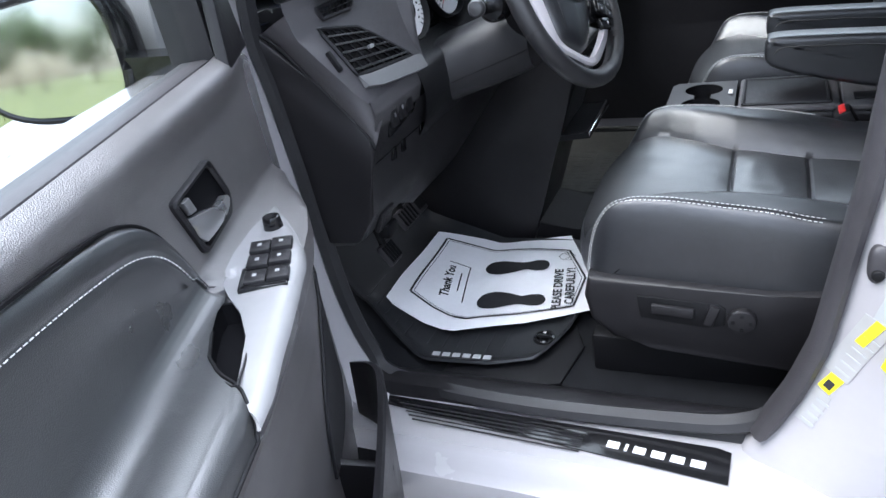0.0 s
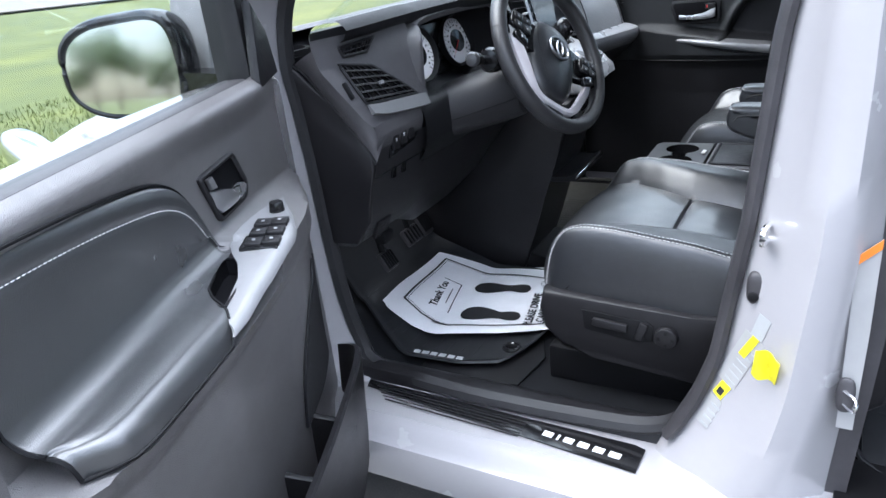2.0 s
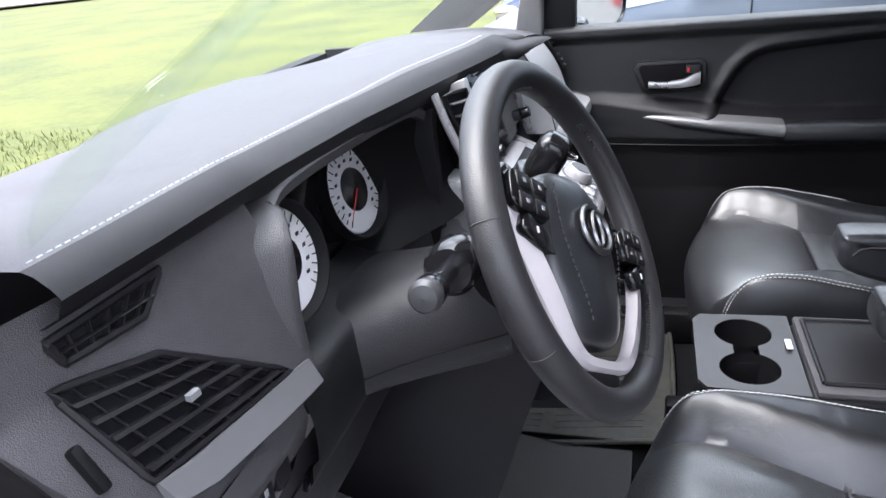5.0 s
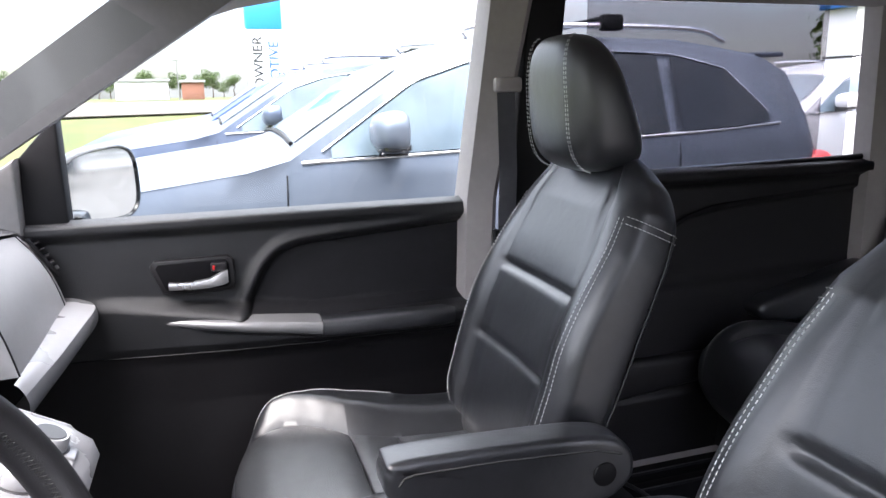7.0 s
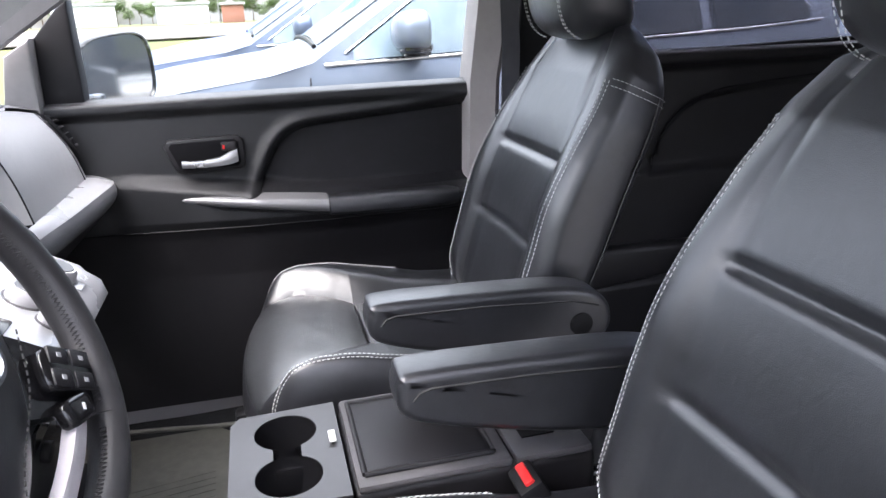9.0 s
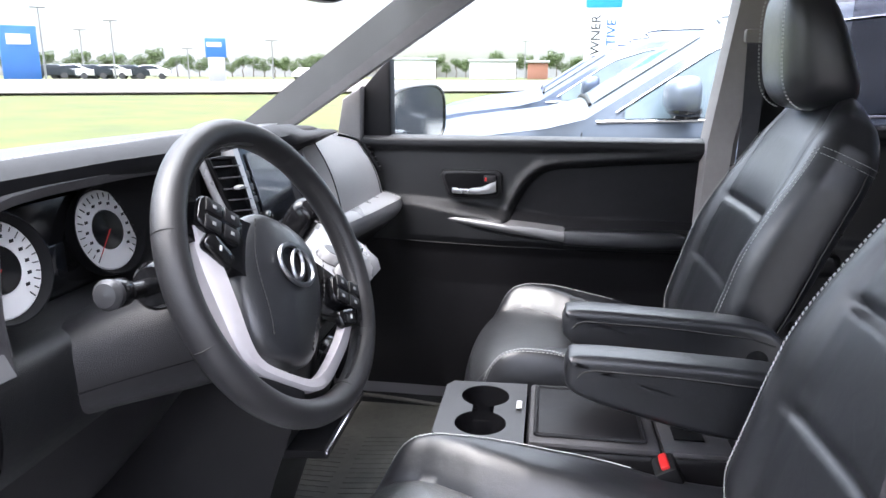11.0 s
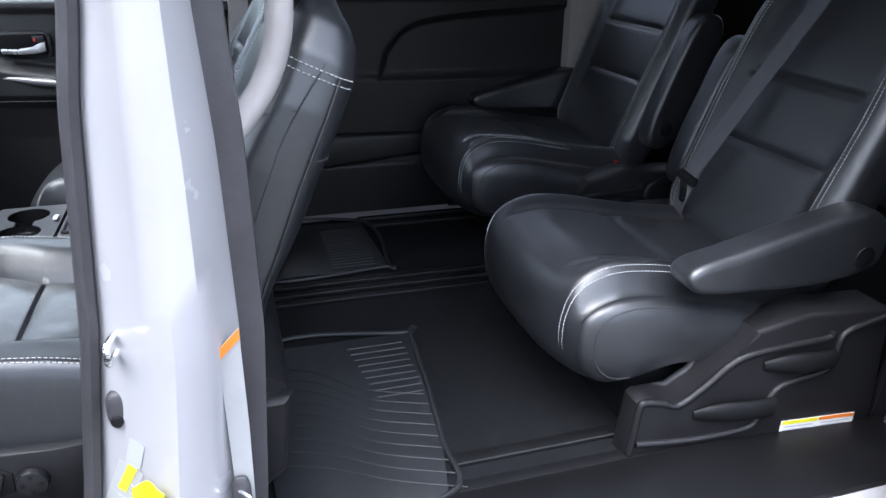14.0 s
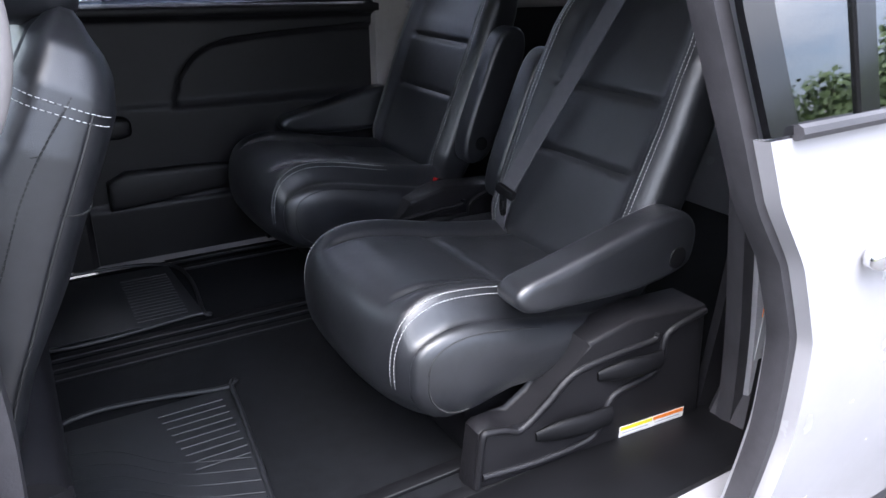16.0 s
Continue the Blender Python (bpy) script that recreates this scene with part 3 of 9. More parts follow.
P_CLUS = [(-1.10, 1.25), (-0.84, 1.285), (-0.68, 1.312), (-0.62, 1.318), (-0.592, 1.302), (-0.598, 1.283), (-0.625, 1.268), (-0.70, 1.235), (-0.695, 1.10), (-0.645, 1.070),
          (-0.603, 1.05), (-0.595, 1.02), (-0.622, 0.96), (-0.64, 0.92), (-0.665, 0.83), (-0.71, 0.735), (-0.90, 0.73)]
P_CENT = [(-1.13, 1.25), (-0.88, 1.278), (-0.68, 1.298), (-0.60, 1.292), (-0.575, 1.275), (-0.578, 1.258), (-0.585, 1.25), (-0.59, 1.20), (-0.575, 1.13), (-0.545, 1.09),
          (-0.53, 1.06), (-0.53, 1.03), (-0.55, 0.96), (-0.60, 0.90), (-0.66, 0.83), (-0.72, 0.755), (-0.90, 0.755)]
P_RIGHT = [(-1.02, 1.245), (-0.86, 1.266), (-0.70, 1.280), (-0.625, 1.272), (-0.59, 1.262), (-0.535, 1.264), (-0.518, 1.258), (-0.492, 1.19), (-0.462, 1.115), (-0.450, 1.090),
           (-0.462, 1.075), (-0.452, 1.045), (-0.50, 0.95), (-0.56, 0.88), (-0.63, 0.80), (-0.71, 0.72), (-0.90, 0.72)]
P_END = [(-0.86, 1.235), (-0.76, 1.25), (-0.66, 1.25), (-0.60, 1.24), (-0.575, 1.23), (-0.556, 1.222), (-0.540, 1.215), (-0.505, 1.175), (-0.482, 1.105), (-0.470, 1.080),
         (-0.462, 1.06), (-0.456, 1.03), (-0.50, 0.95), (-0.56, 0.88), (-0.63, 0.80), (-0.71, 0.72), (-0.86, 0.72)]
P_MID = [(-1.03, 1.245), (-0.82, 1.274), (-0.70, 1.290), (-0.655, 1.291), (-0.634, 1.275), (-0.644, 1.257)] + [(-0.722, 1.236), (-0.690, 1.185), (-0.662, 1.135), (-0.634, 1.090)] + P_LEFT[10:]
P_CLUS = [(-1.10, 1.25), (-0.84, 1.280), (-0.70, 1.298), (-0.655, 1.300), (-0.630, 1.286), (-0.636, 1.266), (-0.66, 1.256), (-0.70, 1.235), (-0.695, 1.10), (-0.645, 1.070)] + P_CLUS[10:]
STATIONS = [(0.05, P_LEFT), (0.20, P_LEFT), (0.27, P_MID), (0.335, P_MID), (0.38, P_CLUS), (0.56, P_CLUS), (0.78, P_CENT), (1.02, P_CENT), (1.14, P_RIGHT), (1.50, P_RIGHT), (1.67, P_END)]


EDGE_X = [(0.05, -0.664), (0.20, -0.648), (0.34, -0.634), (0.56, -0.606), (0.78, -0.570), (1.0, -0.536), (1.15, -0.522), (1.30, -0.528), (1.67, -0.556)]
EDGE_Z = [(0.05, 1.270), (0.34, 1.279), (0.56, 1.283), (0.78, 1.282), (1.0, 1.280), (1.15, 1.284), (1.3, 1.270), (1.5, 1.246), (1.67, 1.222)]


def dash_point(y, k):
    """Point k (may be between two) of the dashboard's outline at y."""
    for (ya, pa), (yb, pb) in zip(STATIONS, STATIONS[1:]):
        if y <= yb:
            break
    t = step(y, ya, yb)
    i = min(int(k), len(pa) - 2)
    s = k - i
    def at(P):
        return Vector((P[i][0] + (P[i + 1][0] - P[i][0]) * s, 0, P[i][1] + (P[i + 1][1] - P[i][1]) * s))
    q = at(pa).lerp(at(pb), t)
    q.y = y
    if k < 6:
        # one long even sweep for the front edge of the top
        n = Vector((pa[4][0], 0, pa[4][1])).lerp(Vector((pb[4][0], 0, pb[4][1])), t)
        w = step(k, 0.5, 3.0)
        q.x += w * (table(y, EDGE_X) - n.x)
        q.z += w * (table(y, EDGE_Z) - n.z)
    if k < 0.01:
        q.x = base_x(y) + 0.02
    return q


def band(y0, y1, k0, k1, ny, nk, lift=0.0):
    def f(u, v):
        y, k = y0 + (y1 - y0) * u, k0 + (k1 - k0) * v
        p = dash_point(y, k)
        if lift:
            a, b = dash_point(y, max(0, k - 0.1)), dash_point(y, k + 0.1)
            t = (b - a).normalized()
            p = p + Vector((-t.z, 0, t.x)) * lift
        return p
    return surface(f, ny, nk)


part("dash_top", band(0.125, 1.67, 0, 3.2, 90, 12), DASH, dash, "dark vinyl dash top")
roll = part("leather_roll", band(0.118, 1.135, 2.9, 6.0, 80, 12, 0.004), ROLL, dash, "stitched leather edge roll")
part("stitching", stitches([dash_point(0.13 + 0.99 * i / 200, 2.72) + Vector((0, 0, 0.0045)) for i in range(201)]), STITCH, roll, "pale thread stitching")


def fascia_x(y, z):
    """The driver's fascia: leans back at the top, turns towards the driver at the blade."""
    a = table(z, [(1.05, -0.605), (1.09, -0.625), (1.114, -0.637), (1.20, -0.682), (1.25, -0.690)])
    b = table(z, [(1.05, -0.598), (1.10, -0.606), (1.20, -0.622), (1.262, -0.648)])
    return a + (b - a) * max(-0.2, min(1.1, (y - 0.09) / 0.24))


def fascia_left(z):
    return table(z, [(1.034, 0.129), (1.09, 0.091), (1.16, 0.066), (1.20, 0.054), (1.25, 0.046)])


def fascia_at(u, v):
    z = 1.068 + (1.262 - 1.068) * v
    y = fascia_left(z) + (0.338 - fascia_left(z)) * u
    return Vector((fascia_x(y, z), y, z))


part("left_fascia", surface(fascia_at, 40, 40), FASCIA, dash, "dark grey leather-grained fascia")
# the cheek that closes the dash's end, with its bevelled edge
def cheek(u, v):
    z = 1.034 + (1.242 - 1.034) * v
    a = Vector((fascia_x(fascia_left(z), z), fascia_left(z), z))
    zb = 0.985 + (1.205 - 0.985) * v
    b = Vector((table(zb, [(0.985, -0.617), (1.002, -0.622), (1.10, -0.700), (1.187, -0.772), (1.205, -0.80)]), 0.102, zb))
    p = a.lerp(b, u)
    return p + Vector((0.004, -0.006, 0.002)) * math.sin(3.14 * u)
part("cheek_edge", surface(cheek, 8, 24), FASCIA, dash, "rounded grey edge of the dash end")
part("cheek_groove", tube([cheek(0.97, i / 16) + Vector((0, -0.002, 0)) for i in range(17)], 0.003, 6), DARK, dash)
part("cluster_recess", band(0.345, 0.74, 5.9, 9, 24, 16), DARK, dash)
part("centre_fascia", band(0.74, 1.09, 5.9, 9, 14, 10), DARK, dash)
part("trim_strip", band(0.10, 0.30, 10, 11.4, 12, 8), FASCIA, dash)
part("trim_strip", band(0.74, 1.10, 10.4, 11.4, 20, 6), FASCIA, dash)


def pax(y, k):
    """The passenger's side in section: 0 pad's top edge, 1 pad's foot, 2 the strip's edge, 3 the rounded nose's foot."""
    back = -0.030 * max(0.0, (y - 1.62) / 0.10) ** 2
    T = Vector((table(y, EDGE_X), y, table(y, EDGE_Z) - 0.006))
    B = Vector((table(y, [(1.10, -0.452), (1.30, -0.462), (1.60, -0.482)]), y, table(y, [(1.10, 1.108), (1.60, 1.076), (1.72, 1.070)])))
    S = Vector((table(y, [(1.10, -0.440), (1.30, -0.432), (1.60, -0.428)]), y, table(y, [(1.10, 1.090), (1.60, 1.060), (1.72, 1.056)])))
    N = Vector((table(y, [(1.10, -0.462), (1.60, -0.448)]), y, table(y, [(1.10, 1.035), (1.60, 1.005), (1.72, 1.000)])))
    if k <= 1:
        p = T.lerp(B, k) + Vector((0.010, 0, 0.006)) * math.sin(k * 3.14159)
    elif k <= 2:
        p = B.lerp(S, k - 1) + Vector((0, 0, 0.003)) * math.sin((k - 1) * 3.14159)
    else:
        p = S.lerp(N, k - 2) + Vector((0.012, 0, 0)) * math.sin((k - 2) * 3.14159)
    p.x += back * (0.55 + 0.45 * min(1, k))
    return p


def pax_band(y0, y1, k0, k1, ny, nk, lift=0.0):
    return surface(lambda u, v: pax(y0 + (y1 - y0) * u, k0 + (k1 - k0) * v) + Vector((lift, 0, lift * 0.5)), ny, nk)


part("dash_top", band(1.125, 1.70, 3.0, 4.0, 30, 6), DASH, dash)
part("passenger_pad", pax_band(1.135, 1.622, 0, 1.0, 30, 16), PADGREY, dash, "pale grey padded airbag cover")
part("pad_side", loft([[pax(1.135, i / 10), pax(1.135, i / 10) + Vector((-0.03, -0.004, 0)), pax(1.135, i / 10) + Vector((-0.09, -0.006, 0))] for i in range(11)], caps=False), PADGREY, dash)
part("pad_gap", tube([pax(1.622, i / 16) for i in range(17)], 0.0018, 5), DARK, dash)
part("pad_gap", tube([pax(1.137, i / 16) for i in range(17)], 0.0022, 5), DARK, dash)
part("corner_trim", pax_band(1.622, 1.735, 0, 1.0, 16, 16), PADGREY, dash, "pale grey corner round the side vent")
part("silver_strip", pax_band(1.10, 1.735, 1.0, 2.0, 40, 8), SILVER, dash, "silver trim strip")
part("nose_roll", pax_band(1.10, 1.735, 2.0, 3.0, 40, 10), NOSE_SHADED, dash, "grey rounded edge under the strip, darkened for shade")
part("under_dash", surface(lambda u, v: pax(1.10 + 0.635 * u, 3.0).lerp(Vector((-0.66, 1.10 + 0.635 * u, 0.80)), v), 20, 6), TRIM, dash)
# the roll's end over the display
part("roll_end", puff(dash_point(1.132, 4.2) + Vector((-0.022, 0.002, -0.006)), (0.036, 0.014, 0.018), 0.7, 20, 12), ROLL, dash)
part("lower_panel", band(0.108, 1.10, 11.4, 16, 40, 16), COLUMN, dash, "black lower dash panel")
# end cover on the driver's side
part("end_cover", prism([(-0.80, 1.20), (-0.70, 1.105), (-0.622, 1.005), (-0.622, 0.97), (-0.637, 0.93), (-0.655, 0.845), (-0.70, 0.785), (-0.86, 0.775), (-0.88, 1.20)], "y", 0.097, 0.112, 0.005), TRIM, dash, "black dash end cover")
# blade between the cluster and the vents
blade = curve_points([(-0.640, 0.372, 1.254), (-0.612, 0.350, 1.236), (-0.602, 0.335, 1.20), (-0.603, 0.330, 1.14), (-0.606, 0.338, 1.085)], 24)
part("cluster_blade", loft([[p + Vector((-0.10 + 0.02 * i / 23, -0.055 * step(i, 2, 9), 0.0)), p + Vector((-0.004, -0.010, 0)), p, p + Vector((-0.006, 0.012, 0)), p + Vector((-0.09, 0.030, 0.0))] for i, p in enumerate(blade)]), FASCIA, dash, "curved grey blade beside the instruments", sharp=50)
lip = curve_points([(-0.628, 0.362, 1.250), (-0.626, 0.385, 1.262), (-0.620, 0.44, 1.268), (-0.611, 0.52, 1.270), (-0.600, 0.62, 1.270), (-0.588, 0.70, 1.266), (-0.582, 0.735, 1.250)], 34)
part("hood_lip", loft([[p + Vector((-0.05, 0, 0.004)), p + Vector((-0.004, 0, 0.002)), p + Vector((0, 0, -0.004)), p + Vector((-0.004, 0, -0.016)), p + Vector((-0.05, 0, -0.012))] for p in lip]), FASCIA, dash, "grey lip under the instrument hood", sharp=50)


def apron(u, v):
    """The rounded sill under the instruments, from the shelf's tip to the centre stack."""
    y = 0.300 + 0.445 * u
    q = step(u, 0.0, 0.18)
    P = [(-0.675, 1.100), (-0.640 + 0.012 * (1 - q), 1.092 - 0.010 * q), (-0.612 + 0.004 * q, 1.078 - 0.004 * q), (-0.598, 1.050), (-0.596, 1.005), (-0.606, 0.965), (-0.628, 0.93)]
    p = curve_points([(x, y, z) for x, z in P], 21)[min(20, int(v * 20 + 0.5))]
    return p
part("apron", surface(apron, 40, 21), SOFT_SHADED, dash, "smooth grey sill under the instruments", sharp=70)
part("cluster_cheek", loft([[(-0.70, 0.722, z), (-0.575, 0.732, z), (-0.572, 0.742, z), (-0.60, 0.748, z)] for z in (1.07, 1.16, 1.25)]), DARK, dash)

# ---- vents ----
def vent(corners, rows, cols, label, mirror_tab=True):
    """An air outlet in a four-cornered frame: upper left, upper right, lower right, lower left."""
    a, b, c, d = [Vector(p) for p in corners]
    nrm = (b - a).cross(d - a).normalized()
    if nrm.x < 0:
        nrm = -nrm
    v = thing("air_vent", label, "air vent", at=tuple((a + b + c + d) / 4))
    def at(s, t, o=0.0):
        return a.lerp(b, s).lerp(d.lerp(c, s), t) + nrm * o
    part("recess", loft([[at(0, 0, 0.003), at(1, 0, 0.003), at(1, 1, 0.003), at(0, 1, 0.003)], [at(0.02, 0.03, 0.0045), at(0.98, 0.03, 0.0045), at(0.98, 0.97, 0.0045), at(0.02, 0.97, 0.0045)]]), DARK, v)
    edge = [at(0, 0, 0.006), at(0.5, 0, 0.006), at(1, 0, 0.006), at(1, 0.5, 0.006), at(1, 1, 0.006), at(0.5, 1, 0.006), at(0, 1, 0.006), at(0, 0.5, 0.006)]
    part("frame", tube(edge, 0.0045, 6, closed=True), DARK, v)
    for i in range(rows):
        t = (i + 0.7) / (rows + 0.4)
        p, q = at(0.03, t, 0.012), at(0.97, t, 0.012)
        w = (d - a).normalized()
        part("slat", loft([[p - w * 0.001 - nrm * 0.007, p + w * 0.001 - nrm * 0.007, p + w * 0.003 + nrm * 0.005, p - nrm * 0.0 + nrm * 0.005 + w * 0.001], [q - w * 0.001 - nrm * 0.007, q + w * 0.001 - nrm * 0.007, q + w * 0.003 + nrm * 0.005, q + nrm * 0.005 + w * 0.001]]), FASCIA, v)
    for i in range(cols):
        s = (i + 0.7) / (cols + 0.4)
        p, q = at(s, 0.04, 0.008), at(s, 0.96, 0.008)
        part("fin", tube([p, q], 0.0018, 5), TRIM, v)
    if mirror_tab:
        p = at(0.55, 0.5, 0.02)
        part("tab", rbox(p, (0.012, 0.022, 0.006), 0.002), SILVER, v, "small silver vent tab")
    return v




def fascia_vent(corners, rows, cols, label, tab):
    """An outlet let into the driver's fascia; corners in (y, z): upper left, upper right, lower right, lower left."""
    (ya, za), (yb, zb), (yc, zc), (yd, zd) = corners
    v = thing("air_vent", label, "air vent", at=(fascia_x(ya, za), (ya + yc) / 2, (za + zc) / 2))
    def at(s, t, o):
        y = (ya + (yb - ya) * s) * (1 - t) + (yd + (yc - yd) * s) * t
        z = (za + (zb - za) * s) * (1 - t) + (zd + (zc - zd) * s) * t
        return Vector((fascia_x(y, z) + o, y, z))
    part("recess", surface(lambda s, t: at(s, t, 0.0022), 10, 10), GLOSS, v)
    rim = [at(i / 10, 0, 0.003) for i in range(10)] + [at(1, i / 10, 0.003) for i in range(10)] + [at(1 - i / 10, 1, 0.003) for i in range(10)] + [at(0, 1 - i / 10, 0.003) for i in range(10)]
    part("frame", tube(rim, 0.0038, 6, closed=True), TRIM, v)
    for i in range(rows):
        t = (i + 0.75) / (rows + 0.5)
        part("slat", loft([[at(s, t, 0.0024), at(s, t, 0.0075), at(s, t + 0.035, 0.0085), at(s, t + 0.05, 0.0024)] for s in (0.02, 0.35, 0.68, 0.98)]), TRIM, v)
    for i in range(cols):
        s = (i + 0.8) / (cols + 0.6)
        part("fin", loft([[at(s, t, 0.0024), at(s - 0.008, t, 0.0058), at(s + 0.008, t, 0.0058), at(s + 0.012, t, 0.0024)] for t in (0.02, 0.35, 0.65, 0.98)]), TRIM, v)
    if tab:
        part("tab", sweep([at(0.50, 0.52, 0.012), at(0.60, 0.50, 0.012)], [(-0.003, -0.003), (0.003, -0.003), (0.003, 0.003), (-0.003, 0.003)]), SILVER, v, "small silver vent tab")
    return v


fascia_vent([(0.116, 1.237), (0.222, 1.245), (0.190, 1.219), (0.122, 1.218)], 1, 5, "small black demister vent in the fascia", False)
fascia_vent([(0.104, 1.205), (0.186, 1.188), (0.296, 1.103), (0.122, 1.116)], 5, 5, "black driver's air vent with slats", True)
part("vent_shelf", loft([[(fascia_x(y, za) + 0.002, y, za), (fascia_x(y, za) + 0.006, y, za + 0.001), (fascia_x(y, zb) + 0.012, y + 0.002, zb), (fascia_x(y, zb) + 0.003, y, zb - 0.004)] for y, za, zb in ((0.122, 1.114, 1.096), (0.16, 1.109, 1.086), (0.24, 1.104, 1.078), (0.30, 1.100, 1.073), (0.324, 1.097, 1.072))]), PLATE, dash, "brushed silver shelf under the vent")
part("vent_wheel", rbox((fascia_x(0.092, 1.150) + 0.002, 0.092, 1.150), (0.012, 0.010, 0.040), 0.003, rot=(0, -28, 0)), DARK, dash)
def vent_corner(y, k):
    return tuple(pax(y, k) + Vector((0.004, -0.002, 0.002)))


vent([vent_corner(1.632, 0.10), vent_corner(1.700, 0.16), vent_corner(1.706, 0.66), vent_corner(1.648, 0.66)], 5, 0, "dark passenger air vent with slats", False)
vent([(-0.566, 0.752, 1.264), (-0.548, 0.806, 1.262), (-0.520, 0.812, 1.160), (-0.536, 0.770, 1.165)], 5, 0, "dark narrow centre vent", True)

# ---- instruments ----
cluster = thing("instrument_cluster", "white-faced instrument dials with red needles", "instrument cluster", at=(-0.68, 0.49, 1.16))
part("panel", prism([(0.335, 1.085), (0.695, 1.10), (0.70, 1.235), (0.345, 1.235)], "x", -0.70, -0.678, 0.004), GLOSS, cluster, "black instrument panel")
for xc, yc, label in ((-0.645, 0.385, "rev counter"), (-0.655, 0.612, "speedometer")):
    c, ax = Vector((xc, yc, 1.176)), Vector((0.96, -0.14, 0.24))
    d = part("dial", lathe([(0.030, 0), (0.058, -0.002), (0.060, -0.004), (0.030, -0.004)], c, ax, 40), DIAL, cluster, "white " + label + " ring")
    part("dial_rim", lathe([(0.058, -0.01), (0.066, 0.008), (0.068, 0.008), (0.068, -0.01)], c, ax, 40), DARK, d)
    part("dial_hub", lathe([(0.0005, 0.002), (0.029, 0.001), (0.031, -0.004), (0.0005, -0.004)], c, ax, 28), GLOSS, d)
    q = ax.to_track_quat("Z", "Y").to_matrix().to_4x4()
    m = Matrix.Translation(c) @ q
    ticks = []
    for i in range(25):
        a = radians(-50 + i * 280 / 24)
        p0, p1 = m @ Vector((0.055 * math.cos(a), 0.055 * math.sin(a), 0.0006)), m @ Vector(((0.049 if i % 2 else 0.046) * math.cos(a), (0.049 if i % 2 else 0.046) * math.sin(a), 0.0006))
        ticks.append(tube([p0, p1], 0.0008, 4))
    for i in range(13):
        a = radians(-40 + i * 260 / 12)
        ticks.append(rbox(m @ Vector((0.040 * math.cos(a), 0.040 * math.sin(a), 0.0006)), (0.001, 0.006, 0.004), 0))
    part("dial_scale", join(*ticks), INK, d, kind="stuff")
    e = Vector((0, -0.6, -0.75)).normalized()
    part("needle", loft([[c + ax * 0.004 + e * 0.0 + Vector((0, 0.0018, 0)), c + ax * 0.004 - Vector((0, 0.0018, 0)), c + ax * 0.006], [c + ax * 0.004 + e * 0.05 + Vector((0, 0.0005, 0)), c + ax * 0.004 + e * 0.05 - Vector((0, 0.0005, 0)), c + ax * 0.005 + e * 0.05]]), RED, d, "red needle")
    part("fuel_dial", lathe([(0.0005, 0.0035), (0.015, 0.003), (0.016, 0.0), (0.0005, 0.0)], c + Vector((0, 0.022, -0.050)), ax, 20), GLOSS, d)
    part("fuel_needle", tube([c + Vector((0.006, 0.022, -0.050)), c + Vector((0.006, 0.010, -0.044))], 0.001, 4), RED, d)
part("display", rbox((-0.672, 0.50, 1.15), (0.004, 0.07, 0.05), 0.002), SCREEN, cluster)

# ---- steering wheel ----
WC, WT = Vector((-0.355, 0.523, 1.152)), 23.9
WM = Matrix.Translation(WC) @ pose(0, 0, 0, 0, 0, -8.5) @ pose(0, 0, 0, 0, 90 - WT, 0) @ Matrix.Scale(1.098, 4) @ pose(0, 0, 0, 0, 0, -37)      # turned as it was left; local z: towards the driver; local -x: up
wheel = thing("steering_wheel", "black leather steering wheel with silver spokes", "steering wheel", at=WM, local=True)
WR = 0.1725


def wp(a, r=WR, h=0.0):
    """A point of the wheel: angle from the top towards the right, radius, height to the driver."""
    return Vector((-r * math.cos(radians(a)), r * math.sin(radians(a)), h))


part("rim", sweep([wp(i * 3.75) for i in range(96)], [(0.0165 * math.cos(t * math.pi / 8), 0.0165 * math.sin(t * math.pi / 8) * (1.08)) for t in range(16)], True, up=(0, 0, 1)), RIM_LEATHER, wheel, "leather-wrapped rim")
for a in (3, 138, 222, 100, 260):
    part("rim_seam", lathe([(0.0170, -0.0008), (0.0176, 0), (0.0170, 0.0008)], wp(a), Vector((math.sin(radians(a)), math.cos(radians(a)), 0)), 20), STITCH_DARK, wheel)
for a0, a1 in ((20, 98), (262, 340), (105, 136), (224, 255)):
    zig = []
    for i in range(int((a1 - a0) * 1.3)):
        a = a0 + i / 1.3
        s = 1 if i % 2 else -1
        zig.append(wp(a, WR - 0.0155, 0.006 + s * 0.003))
    part("rim_stitching", tube(zig, 0.0009, 4), STITCH_DARK, wheel, "cross stitching")
def pad_shape(p):
    return (p.x + 0.028, p.y * (1.02 - 2.6 * max(0, p.x) - 1.0 * max(0, -p.x - 0.03)), p.z - 0.008 - 0.10 * abs(p.y) * (p.z > 0))


hub = part("airbag_cover", puff((0, 0, 0), (0.090, 0.074, 0.028), 0.55, 56, 24, shape=pad_shape), LEATHER, wheel, "black leather-grained airbag cover")
for s in (-1, 1):
    part("cover_stitching", stitches([Vector((-0.046 + 0.135 * t / 30 + 0.012, s * (0.064 - 0.030 * step(t, 8, 30)), 0.0155)) for t in range(31)], 0.004, 0.003, 0.0007), STITCH_DARK, hub)
part("column_cup", lathe([(0.055, -0.10), (0.078, -0.045), (0.07, -0.022), (0.02, -0.02)], (0.01, 0, 0), (0, 0, 1), 28), TRIM, wheel)
em = part("emblem", lathe([(0.0005, 0.0225), (0.024, 0.0215), (0.027, 0.017), (0.0005, 0.015)], (0.002, 0, 0), (0, 0, 1), 32), GLOSS, hub, "round chrome badge")
